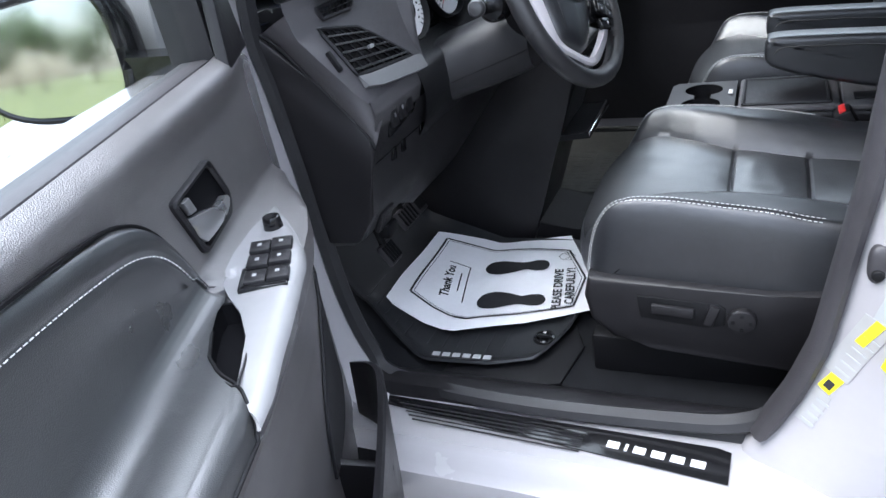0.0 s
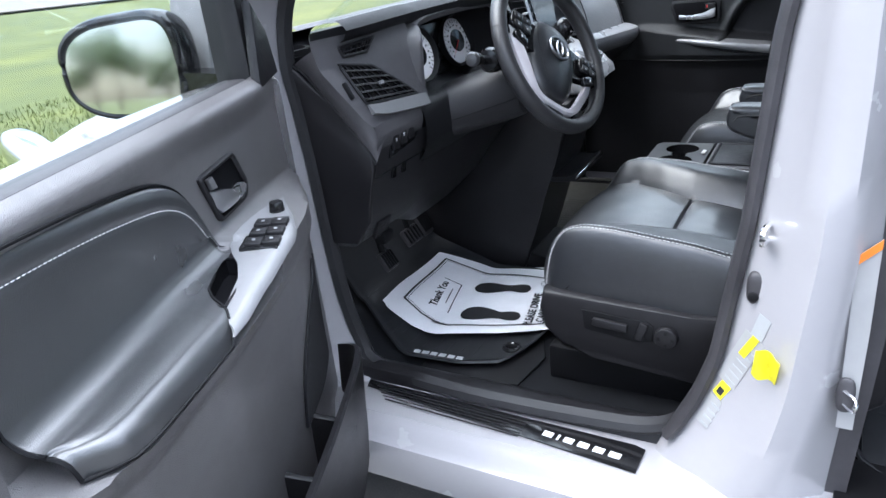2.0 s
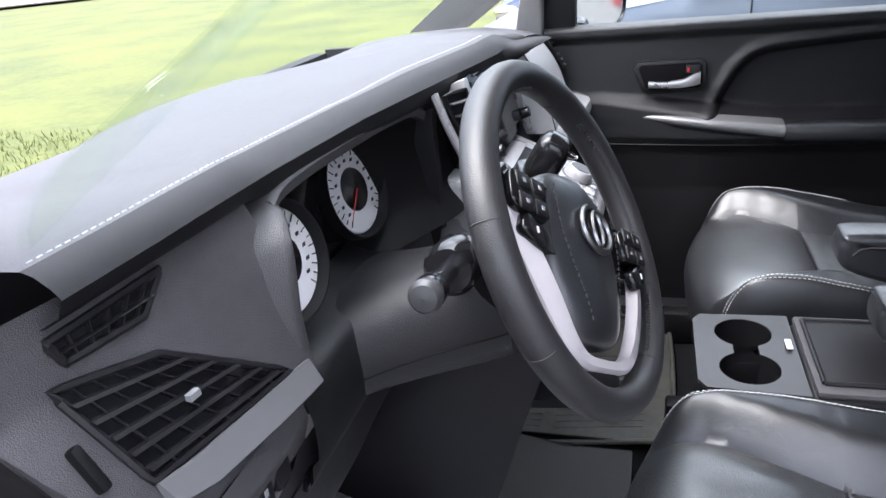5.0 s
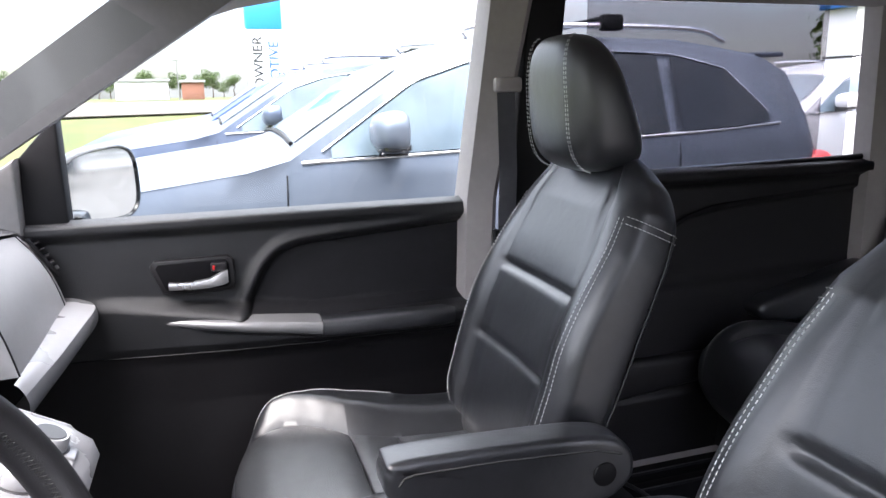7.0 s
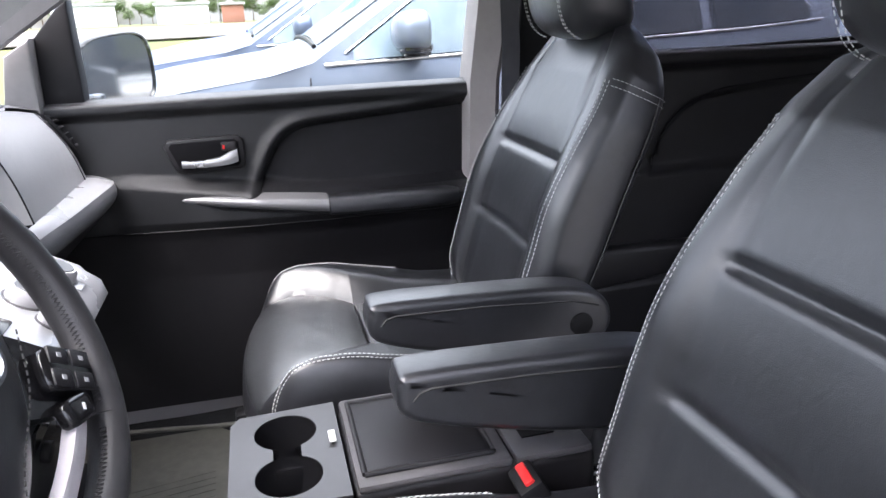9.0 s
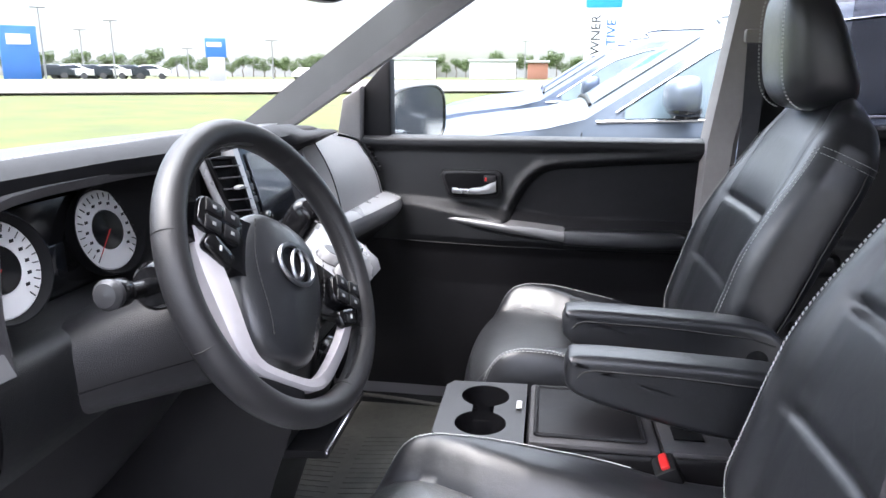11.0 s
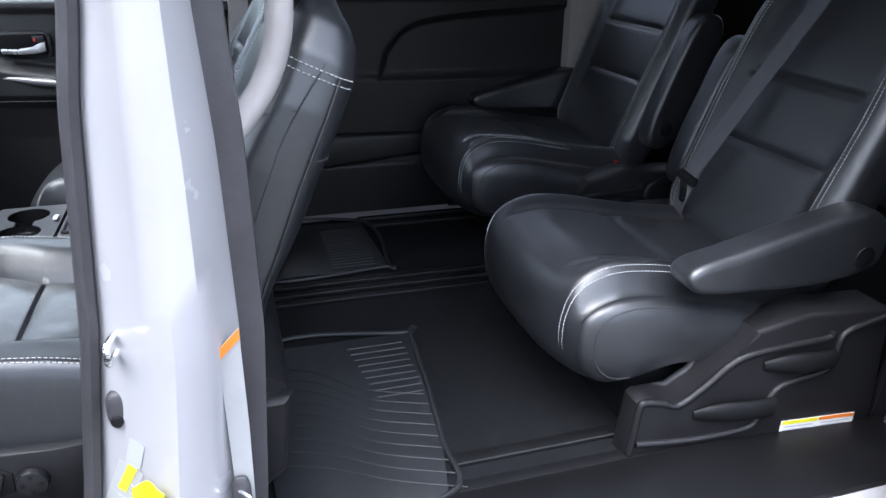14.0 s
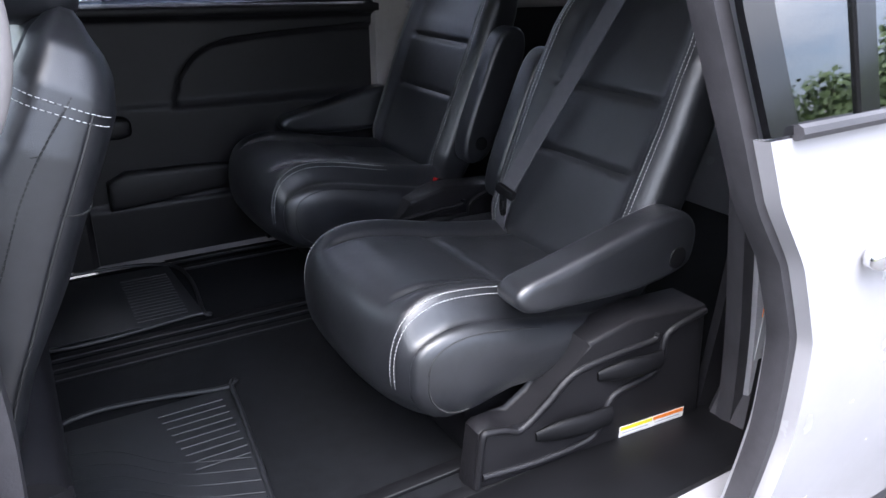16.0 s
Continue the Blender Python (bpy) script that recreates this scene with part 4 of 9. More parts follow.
part("emblem_ring", sweep([Vector((0.002 + 0.0235 * math.cos(t / 40 * 6.2832), 0.031 * math.sin(t / 40 * 6.2832), 0.0225)) for t in range(40)], circle(0.0032, 6), True), BADGE, em)
part("emblem_bar", sweep([Vector((0.002 + 0.019 * math.cos(t / 24 * 6.2832), 0.010 * math.sin(t / 24 * 6.2832), 0.024)) for t in range(24)], circle(0.0026, 6), True), BADGE, em)
for s in (-1, 1):
    # silver frame: from the rim at the side, down beside the cover, across the foot
    out = curve_points([(0.008, s * 0.146, 0.0), (0.050, s * 0.130, 0.004), (0.088, s * 0.106, 0.005), (0.126, s * 0.076, 0.004), (0.141, s * 0.045, 0.003), (0.143, 0, 0.003)], 30)
    inn = curve_points([(0.004, s * 0.134, 0.006), (0.042, s * 0.110, 0.012), (0.077, s * 0.089, 0.013), (0.114, s * 0.063, 0.010), (0.129, s * 0.040, 0.008), (0.132, 0, 0.008)], 30)
    part("silver_spoke", loft([[a - Vector((0, 0, 0.012)), a, a.lerp(b, 0.3) + Vector((0, 0, 0.003)), b, b - Vector((0, 0, 0.014))] for a, b in zip(out, inn)]), SPOKE, wheel, "brushed silver V-shaped spoke")
    part("spoke", loft([[(-0.034, s * 0.05, -0.014), (-0.034, s * 0.05, 0.006), (0.040, s * 0.05, 0.006), (0.040, s * 0.05, -0.014)], [(-0.026, s * 0.164, -0.008), (-0.026, s * 0.164, 0.002), (0.020, s * 0.166, 0.002), (0.020, s * 0.166, -0.008)]]), GLOSS, wheel)
    pod = part("switch_pod", puff((-0.006, s * 0.116, 0.010), (0.020, 0.032, 0.007), 0.45, 24, 12, rot=(0, 0, s * 6)), GLOSS, wheel, "black button pod")
    for i in range(2):
        for k in range(2):
            c = Vector((-0.016 + 0.020 * i, s * (0.102 + 0.027 * k), 0.0160))
            part("button", rbox(c, (0.016, 0.023, 0.004), 0.002), TRIM, pod)
            part("button_mark", rbox(c + Vector((0, 0, 0.0022)), (0.004, 0.005, 0.0006), 0), LETTER_GREY, pod)
    low = part("lower_pod", puff((0.029, s * 0.116, 0.010), (0.012, 0.021, 0.007), 0.5, 20, 10, rot=(0, 0, s * 26)), GLOSS, wheel)
    part("button_mark", rbox((0.028, s * 0.118, 0.0172), (0.006, 0.003, 0.0008), 0), LETTER, low)
part("lower_spoke", puff((0.148, 0, -0.006), (0.018, 0.040, 0.008), 0.6, 18, 10), TRIM, wheel)
# column shroud and stalks
col = thing("steering_column", "black steering column shroud with stalks", "steering column", at=(-0.5, 0.487, 1.1))


def col_ring(s):
    top, low, w = 1.150 - 0.070 * s, 1.003 - 0.068 * s ** 0.8, 0.070 + 0.085 * s ** 2.2
    c, h = (top + low) / 2, (top - low) / 2
    return [Vector((-0.425 - 0.235 * s, 0.535 + 0.005 * s + w * sgnpow(math.cos(t / 32 * 6.2832), 0.8), c + h * sgnpow(math.sin(t / 32 * 6.2832), 0.75))) for t in range(32)]


part("shroud", loft([col_ring(i / 14) for i in range(15)]), COLUMN, col, sharp=60)
part("shroud_seam", tube([col_ring(i / 14)[17] + Vector((0, -0.0005, 0)) for i in range(15)], 0.0012, 5), DARK, col)
for y0, y1, tip in ((0.455, 0.335, True), (0.60, 0.69, False)):
    st = part("stalk", tube(curve_points([(-0.475, y0, 1.150), (-0.475, (y0 + y1) / 2, 1.158), (-0.472, y1, 1.170)], 10), 0.011, 12), GLOSS, col, "black control stalk")
    e = Vector((-0.472, y1, 1.170))
    d = (e - Vector((-0.475, y0, 1.150))).normalized()
    part("stalk_end", lathe([(0.012, -0.03), (0.016, -0.022), (0.017, -0.004), (0.015, 0.006), (0.004, 0.010)], e, d, 20), GLOSS, st)
    if tip:
        part("stalk_cap", lathe([(0.0165, -0.003), (0.0172, 0.006), (0.013, 0.012), (0.0005, 0.014)], e, d, 20), SATIN, st, "grey stalk cap")
        part("stalk_collar", lathe([(0.030, -0.02), (0.030, 0.018), (0.024, 0.026), (0.0005, 0.027)], Vector((-0.475, y0 - 0.012, 1.150)), d, 20), GLOSS, st)
# switch bank, lower covers and brake
bank = thing("switch_bank", "black switch bank with small marked buttons", "switches", at=(-0.62, 0.24, 1.02))
part("recess", prism([(0.150, 1.040), (0.158, 0.985), (0.265, 0.998), (0.300, 1.02), (0.305, 1.045), (0.25, 1.05)], "x", -0.640, -0.610, 0.004), GLOSS, bank)
for i in range(3):
    b = part("button", rbox((-0.608, 0.178 + 0.034 * i, 1.018 + 0.004 * i), (0.008, 0.026, 0.036), 0.002), TRIM, bank)
    if i < 2:
        part("button_mark", rbox((-0.6037, 0.178 + 0.034 * i, 1.022 + 0.004 * i), (0.0006, 0.006, 0.008), 0), LETTER_GREY, b)
part("knee_seam", tube([dash_point(0.11 + 0.29 * i / 12, 12.7) + Vector((0.001, 0, 0)) for i in range(13)], 0.0016, 5), DARK, dash)
for yk in (0.19, 0.235, 0.325):
    part("lower_button", rbox(dash_point(yk, 13.0) + Vector((0.001, 0, 0)), (0.008, 0.017, 0.026), 0.002, rot=(0, 8, 0)), GLOSS, dash)
part("fuse_cover", rbox(dash_point(0.175, 14.6) + Vector((0.004, 0, 0)), (0.012, 0.055, 0.05), 0.004, rot=(0, 24, 0)), TRIM, dash, "black fuse box cover")
part("bonnet_release", rbox((-0.685, 0.19, 0.772), (0.03, 0.045, 0.03), 0.006), DARK, dash)
for nm, (x, y, z), (w, h), lab in (("brake_pedal", (-0.865, 0.585, 0.595), (0.085, 0.055), "black rubber brake pedal"), ("accelerator", (-0.90, 0.70, 0.60), (0.05, 0.11), "narrow black plastic accelerator pedal"), ("parking_brake_pedal", (-0.755, 0.285, 0.655), (0.05, 0.055), "black parking brake pedal")):
    pd = thing(nm, lab, "pedal", at=(x, y, z))
    padp = part("pad", rbox((x, y, z), (0.016, w, h), 0.005, rot=(0, -32, 0)), RUBBER, pd)
    part("arm", tube([(x - 0.008, y, z), (x - 0.03, y, z + 0.10), (x - 0.08, y, z + 0.24)], 0.009, 8), DARK, pd)
    for i in range(5):
        part("tread", rbox((x + 0.008, y - w * 0.4 + w * 0.2 * i, z + 0.005), (0.006, 0.005, h * 0.8), 0.0015, rot=(0, -32, 0)), DARK, padp)

# ---- centre stack ----
stack = thing("centre_stack", "silver and black centre stack with display and controls", "centre console", at=(-0.5, 0.9, 0.7))
def face(y, z, lift=0.0):
    """The display's leaning face."""
    return Vector((-0.552 + (1.272 - z) * 0.29 + lift, y, z + 0.3 * lift))


part("display_surround", prism([(-0.62, 1.272), (-0.552, 1.272), (-0.512, 1.133), (-0.60, 1.12)], "y", 0.826, 1.122, 0.004), GLOSS, stack, "black display surround")
part("screen", loft([[face(0.862, z, 0.001), face(0.862, z, 0.004), face(1.086, z, 0.004), face(1.086, z, 0.001)] for z in (1.262, 1.148)]), SCREEN, stack, "dark touch screen")
for y in (0.845, 1.104):
    part("screen_knob", cyl(face(y, 1.152), face(y, 1.152, 0.020), 0.011, 0.010, 18, 0.002), GLOSS, stack, "black screen knob")
    for z in (1.185, 1.207, 1.229):
        part("screen_button", rbox(face(y, z, 0.002), (0.004, 0.016, 0.012), 0.001, rot=(0, -16, 0)), TRIM, stack)
part("disc_slot", rbox(face(0.975, 1.267, 0.002), (0.004, 0.17, 0.004), 0.001), FASCIA, stack)
for y0, y1, w in ((0.808, 0.806, 0.020), (1.122, 1.118, 0.016)):
    part("side_rail", loft([[face(y0 + (y1 - y0) * q, 1.274 - 0.16 * q, -0.02), face(y0 + (y1 - y0) * q, 1.274 - 0.16 * q, 0.009), face(y0 + w * (1 - 0.3 * q), 1.274 - 0.16 * q, 0.009), face(y0 + w * (1 - 0.3 * q), 1.274 - 0.16 * q, -0.02)] for q in (0, 0.3, 0.6, 0.9, 1.0)]), SILVER, stack, "silver side rail")
part("vent_rail", tube([(-0.572, 0.744, 1.270), (-0.556, 0.748, 1.22), (-0.536, 0.763, 1.158), (-0.50, 0.775, 1.122)], 0.0065, 8), SILVER, stack, "silver rail beside the vent")
panel_prof = [(-0.575, 1.135), (-0.525, 1.128), (-0.46, 1.095), (-0.385, 1.052), (-0.358, 1.030), (-0.352, 1.008), (-0.368, 0.992), (-0.42, 0.99), (-0.60, 1.02)]


def on_panel(x, y, lift=0.0):
    """A place on the sloping control panel."""
    return Vector((x + 0.47 * lift, y, 1.128 - 0.555 * (x + 0.525) + 0.88 * lift))


PN = Vector((0.47, 0, 0.88))
part("control_panel", prism(panel_prof, "y", 0.772, 1.072, 0.012, 3), SILVER, stack, "silver control panel")
for x, y, r in ((-0.412, 0.905, 0.026), (-0.378, 0.868, 0.017), (-0.402, 1.000, 0.026)):
    k = part("climate_knob", lathe([(r, -0.006), (r, 0.006), (r * 0.95, 0.016), (r * 0.84, 0.020), (0.0005, 0.0195)], on_panel(x, y), PN, 32), SILVER, stack, "silver climate knob")
    part("knob_skirt", lathe([(r * 1.18, -0.002), (r * 1.14, 0.003), (r * 0.9, 0.003)], on_panel(x, y), PN, 32), FASCIA, k)
    part("knob_face", lathe([(r * 0.74, 0.0202), (r * 0.70, 0.0212), (0.0005, 0.0212)], on_panel(x, y), PN, 28), SATIN, k)
for i in range(4):
    part("climate_button", rbox(on_panel(-0.448, 0.880 + 0.036 * i, 0.001), (0.022, 0.030, 0.004), 0.0015, rot=(0, 29, 0)), SILVER, stack)
for i in range(3):
    part("climate_button", rbox(on_panel(-0.376, 0.930 + 0.034 * i, 0.001), (0.018, 0.028, 0.004), 0.0015, rot=(0, 29, 0)), SILVER, stack)
part("climate_display", rbox(on_panel(-0.484, 0.945, 0.001), (0.026, 0.15, 0.004), 0.002, rot=(0, 29, 0)), SCREEN, stack)
part("shifter_gate", rbox(on_panel(-0.452, 0.810, 0.001), (0.10, 0.050, 0.006), 0.006, rot=(0, 29, 0)), GLOSS, stack)
lev = part("shift_lever", tube([(-0.455, 0.785, 1.10), (-0.432, 0.785, 1.145)], 0.009, 10), GLOSS, stack)
part("shift_knob", puff((-0.422, 0.785, 1.160), (0.026, 0.027, 0.042), 0.62, 26, 16, rot=(0, 32, 0)), GLOSS, lev, "gloss black shift knob with chrome edge")
part("knob_ring", tube([Vector((-0.402 + 0.024 * math.cos(t / 20 * 6.28), 0.785 + 0.017 * math.sin(t / 20 * 6.28), 1.172 - 0.012 * math.cos(t / 20 * 6.28))) for t in range(20)], 0.0018, 6, True), CHROME, lev)
part("stack_leg", prism([(-0.90, 0.76), (-0.60, 0.95), (-0.46, 0.975), (-0.385, 0.985), (-0.40, 0.90), (-0.44, 0.80), (-0.475, 0.70), (-0.52, 0.56), (-0.56, 0.44), (-0.98, 0.44)], "y", 0.745, 1.01, 0.012, 2), TRIM, stack, "black lower stack")
sock = part("socket_panel", loft([[(-0.395, y, 0.955), (-0.385, y, 0.958), (-0.415, y, 0.865), (-0.428, y, 0.865)] for y in (0.76, 0.995)]), GLOSS, stack)
for y in (0.80, 0.955):
    part("socket", cyl((-0.40, y, 0.91), (-0.388, y, 0.907), 0.014, 0.014, 16, 0.002), DARK, sock)
part("socket_cap", cyl((-0.40, 0.875, 0.91), (-0.385, 0.875, 0.907), 0.012, 0.012, 16, 0.002), CHROME, sock)
part("tray", prism([(-0.56, 0.755), (-0.405, 0.755), (-0.385, 0.765), (-0.38, 0.745), (-0.56, 0.73)], "y", 0.75, 1.005, 0.003), DARK, stack)
part("tray_edge", rbox((-0.381, 0.878, 0.757), (0.006, 0.25, 0.010), 0.002), CHROME, stack, "chrome tray edge")
part("floor_tray", prism([(-0.56, 0.44), (-0.42, 0.44), (-0.30, 0.455), (-0.30, 0.475), (-0.44, 0.468), (-0.56, 0.50)], "y", 0.76, 0.99, 0.006), TRIM, stack)

# ---- floor console ----
con = thing("floor_console", "black floor console with two cup holders and tray", "console", at=(0.05, CL, 0.43))


def plate_with_cups():
    """The console's silver top, with two round holes for the cups."""
    bm = bmesh.new()
    outer = [(-0.185, 0.755), (-0.04, 0.748), (-0.04, 0.99), (-0.185, 0.985), (-0.198, 0.965), (-0.198, 0.775)]
    # the two cups open into one another
    q0 = math.asin(0.020 / 0.046)
    hole = [(-0.118 + 0.046 * math.sin(-q0 - (6.28318 - 2 * q0) * t / 27), 0.815 + 0.046 * math.cos(-q0 - (6.28318 - 2 * q0) * t / 27)) for t in range(28)]
    hole += [(2 * -0.118 - x, 1.74 - y) for x, y in hole]
    rings = [[bm.verts.new((x, y, 0.803)) for x, y in hole]]
    ov = [bm.verts.new((x, y, 0.803)) for x, y in outer]
    es = []
    for loop_ in rings + [ov]:
        for i in range(len(loop_)):
            es.append(bm.edges.new((loop_[i], loop_[(i + 1) % len(loop_)])))
    bmesh.ops.triangle_fill(bm, edges=es, use_beauty=True)
    bmesh.ops.recalc_face_normals(bm, faces=bm.faces)
    bmesh.ops.solidify(bm, geom=bm.faces[:], thickness=0.006)
    return bm


part("cup_plate", plate_with_cups(), SATIN, con, "silver cup holder plate")
for cy in (0.815, 0.925):
    cup = part("cup_holder", lathe([(0.0455, 0.802), (0.0445, 0.795), (0.040, 0.73), (0.036, 0.725), (0.0005, 0.725), (0.0005, 0.72), (0.045, 0.72), (0.0475, 0.795)], (-0.118, cy, 0), (0, 0, 1), 32), GLOSS, con, "deep black cup holder")
part("cup_bridge", rbox((-0.118, 0.87, 0.762), (0.044, 0.034, 0.05), 0.004), GLOSS, con)
part("front_shell", loft([[(x, y, 0.46 + 0.338 * s) for x, y in ((-0.13 - 0.062 * s, 0.77 - 0.012 * s), (-0.045, 0.765 - 0.018 * s), (-0.045, 0.975 + 0.016 * s), (-0.13 - 0.062 * s, 0.97 + 0.012 * s))] for s in (0, 0.3, 0.7, 0.93, 1.0)], caps=False), TRIM, con, "black console front")
part("rear_shell", rbox((0.135, 0.87, 0.628), (0.35, 0.228, 0.338), 0.015, 3), TRIM, con, "black console body")
part("tray_lid", rbox((0.075, 0.87, 0.800), (0.215, 0.232, 0.014), 0.006, 2), FASCIA, con, "dark tray lid")
part("tray_floor", rbox((0.068, 0.87, 0.8085), (0.175, 0.185, 0.003), 0.001), TRIM, con)
for a, b in (((-0.02, 0.775), (0.16, 0.775)), ((0.16, 0.775), (0.16, 0.965)), ((0.16, 0.965), (-0.02, 0.965)), ((-0.02, 0.965), (-0.02, 0.775))):
    part("tray_lip", tube([(*a, 0.810), (*b, 0.810)], 0.004, 8), TRIM, con)
part("rear_lid", rbox((0.245, 0.87, 0.798), (0.115, 0.228, 0.014), 0.006, 2), FASCIA, con)
part("rear_slot", rbox((0.235, 0.82, 0.8065), (0.05, 0.045, 0.003), 0.001), DARK, con)
part("tray_release", rbox((-0.052, 0.885, 0.808), (0.010, 0.03, 0.003), 0.001), LABEL, con)

# ---- front seats ----
def seat_profile(s):
    """Outline of the cushion from under its nose over the top to the back, s from 0 to 1: x, z."""
    P = [(-0.245, 0.635), (-0.30, 0.635), (-0.345, 0.655), (-0.36, 0.70), (-0.335, 0.755), (-0.27, 0.786), (-0.18, 0.790), (-0.06, 0.780), (0.06, 0.768), (0.18, 0.757), (0.32, 0.752)]
    k = s * (len(P) - 1)
    i = min(int(k), len(P) - 2)
    t = k - i
    a, b, c, d = P[max(i - 1, 0)], P[i], P[i + 1], P[min(i + 2, len(P) - 1)]
    return [0.5 * (2 * b[j] + (c[j] - a[j]) * t + (2 * a[j] - 5 * b[j] + 4 * c[j] - d[j]) * t * t + (3 * b[j] - a[j] - 3 * c[j] + d[j]) * t ** 3) for j in (0, 1)]


def insert_edge(x):
    """Half the width of the cushion's insert, which flares towards the nose."""
    return table(x, [(-0.36, 0.205), (-0.24, 0.198), (-0.14, 0.165), (-0.05, 0.142), (0.12, 0.126), (0.32, 0.120)])


def cushion_point(u, s, w=0.272, lift=0.0, back=0.0):
    """u: -1 to 1 across; s along the outline."""
    x, z = seat_profile(s)
    a = abs(u)
    edge = max(0.0, (a - 0.80) / 0.20)
    y = w * math.copysign(min(a, 0.80) * 1.125 + 0.10 * math.sin(edge * math.pi / 2), u)
    nose = step(s, 0.66, 0.30)
    x += 0.065 * (abs(y) / w) ** 3 * nose
    b = insert_edge(x)
    side = step(abs(y), b - 0.012, b + 0.055)
    top = step(s, 0.30, 0.50)
    z += 0.056 * side * top * (1 - 0.35 * step(x, 0.0, 0.3)) - 0.004 * nose * side
    z -= 0.125 * (1 - math.cos(edge * math.pi / 2)) * step(s, 0.15, 0.45)
    gt = step(s, 0.36, 0.48)
    z += gt * groove(abs(y) - b, 0.005, 0.006)
    lo, hi = (-0.36, -0.048) if x < -0.048 else (-0.048, 0.115) if x < 0.115 else (0.115, 0.32)
    q = 2 * (x - lo) / (hi - lo) - 1
    if abs(y) < b:
        z += gt * (0.010 * (1 - abs(q) ** 3.0) * (1 - (abs(y) / b) ** 4) + (groove(x + 0.048, 0.004, 0.004) + groove(x - 0.115, 0.004, 0.004)) * step(b - abs(y), 0, 0.01))
    z += 0.003 * noise.noise((x * 9, y * 9, 3.0)) * gt + 0.0012 * noise.noise((x * 30, y * 30, 9.0)) * gt
    x += (0.045 + back) * step(x, 0.12, -0.22)
    return Vector((x, y, z + lift))


def back_frame(h):
    """The middle of the backrest at height h along it: x, z, and the lean's direction."""
    lean = radians(17 + 8 * step(h, 0.30, 0.60))
    return 0.302 + h * math.sin(radians(17)) + 0.035 * step(h, 0.30, 0.66), 0.715 + h * math.cos(radians(17)), lean


HB = 0.67


def back_ring(h, n=44):
    x0, z0, lean = back_frame(h)
    w = table(h, [(0, 0.222), (0.1, 0.246), (0.25, 0.252), (0.40, 0.246), (0.50, 0.238), (0.58, 0.218), (0.63, 0.185), (0.655, 0.145), (0.67, 0.11)])
    t = table(h, [(0, 0.045), (0.06, 0.056), (0.4, 0.058), (0.56, 0.058), (0.63, 0.044), (0.66, 0.024), (0.67, 0.012)])
    ring = []
    for i in range(n):
        a = 2 * math.pi * i / n
        y, d = w * sgnpow(math.cos(a), 0.50), t * sgnpow(math.sin(a), 0.60)
        if d > 0:
            d *= 1 + 0.5 * step(h, 0.15, 0.35) * step(h, 0.66, 0.60)
        if d < 0:
            yy = abs(y) / w
            d -= (0.034 * step(yy, 0.50, 0.85) - 0.010 * step(yy, 0.6, 0.0)) * step(h, 0.0, 0.12) * step(h, 0.62, 0.30)
            if yy < 0.64:
                d -= groove(h - 0.405, 0.008, 0.011) + groove(h - 0.245, 0.008, 0.008)
            d -= groove(yy - 0.64, 0.018, 0.006)
        ring.append(Vector((x0 + d * math.cos(lean), y, z0 - d * math.sin(lean))))
    return ring


def back_front(yy, h, lift=0.003):
    """A point on the front of the backrest; yy from -1 to 1."""
    ring = back_ring(h, 360)
    w = max(p.y for p in ring)
    best = min((p for i, p in enumerate(ring) if i > 180), key=lambda p: abs(p.y - yy * w))
    return best + Vector((-lift, 0, 0.3 * lift))


def cushion_block(profile, lo, hi, r):
    """A padded block: a smooth closed outline in (x, z), carried across in y, its rims rounded by r."""
    n = len(profile)
    area = sum(profile[i - 1][0] * profile[i][1] - profile[i][0] * profile[i - 1][1] for i in range(n))
    turn = 1 if area > 0 else -1
    rings = []
    for k in range(12):
        q = radians(90 * min(k, 11 - k) / 5)
        inset, y = r * (1 - math.sin(q)), (lo + r * (1 - math.cos(q)) if k < 6 else hi - r * (1 - math.cos(q)))
        ring = []
        for i, (x, z) in enumerate(profile):
            (xa, za), (xb, zb) = profile[i - 1], profile[(i + 1) % n]
            t = Vector((xb - xa, 0, zb - za)).normalized() * turn
            ring.append(Vector((x - t.z * inset, y, z + t.x * inset)))
        rings.append(ring)
    def shrink(ring, k):
        c = sum(ring, Vector()) / n
        return [c.lerp(p, k) for p in ring]
    return loft([shrink(rings[0], 0.02), shrink(rings[0], 0.4), shrink(rings[0], 0.75)] + rings + [shrink(rings[-1], 0.75), shrink(rings[-1], 0.4), shrink(rings[-1], 0.02)])


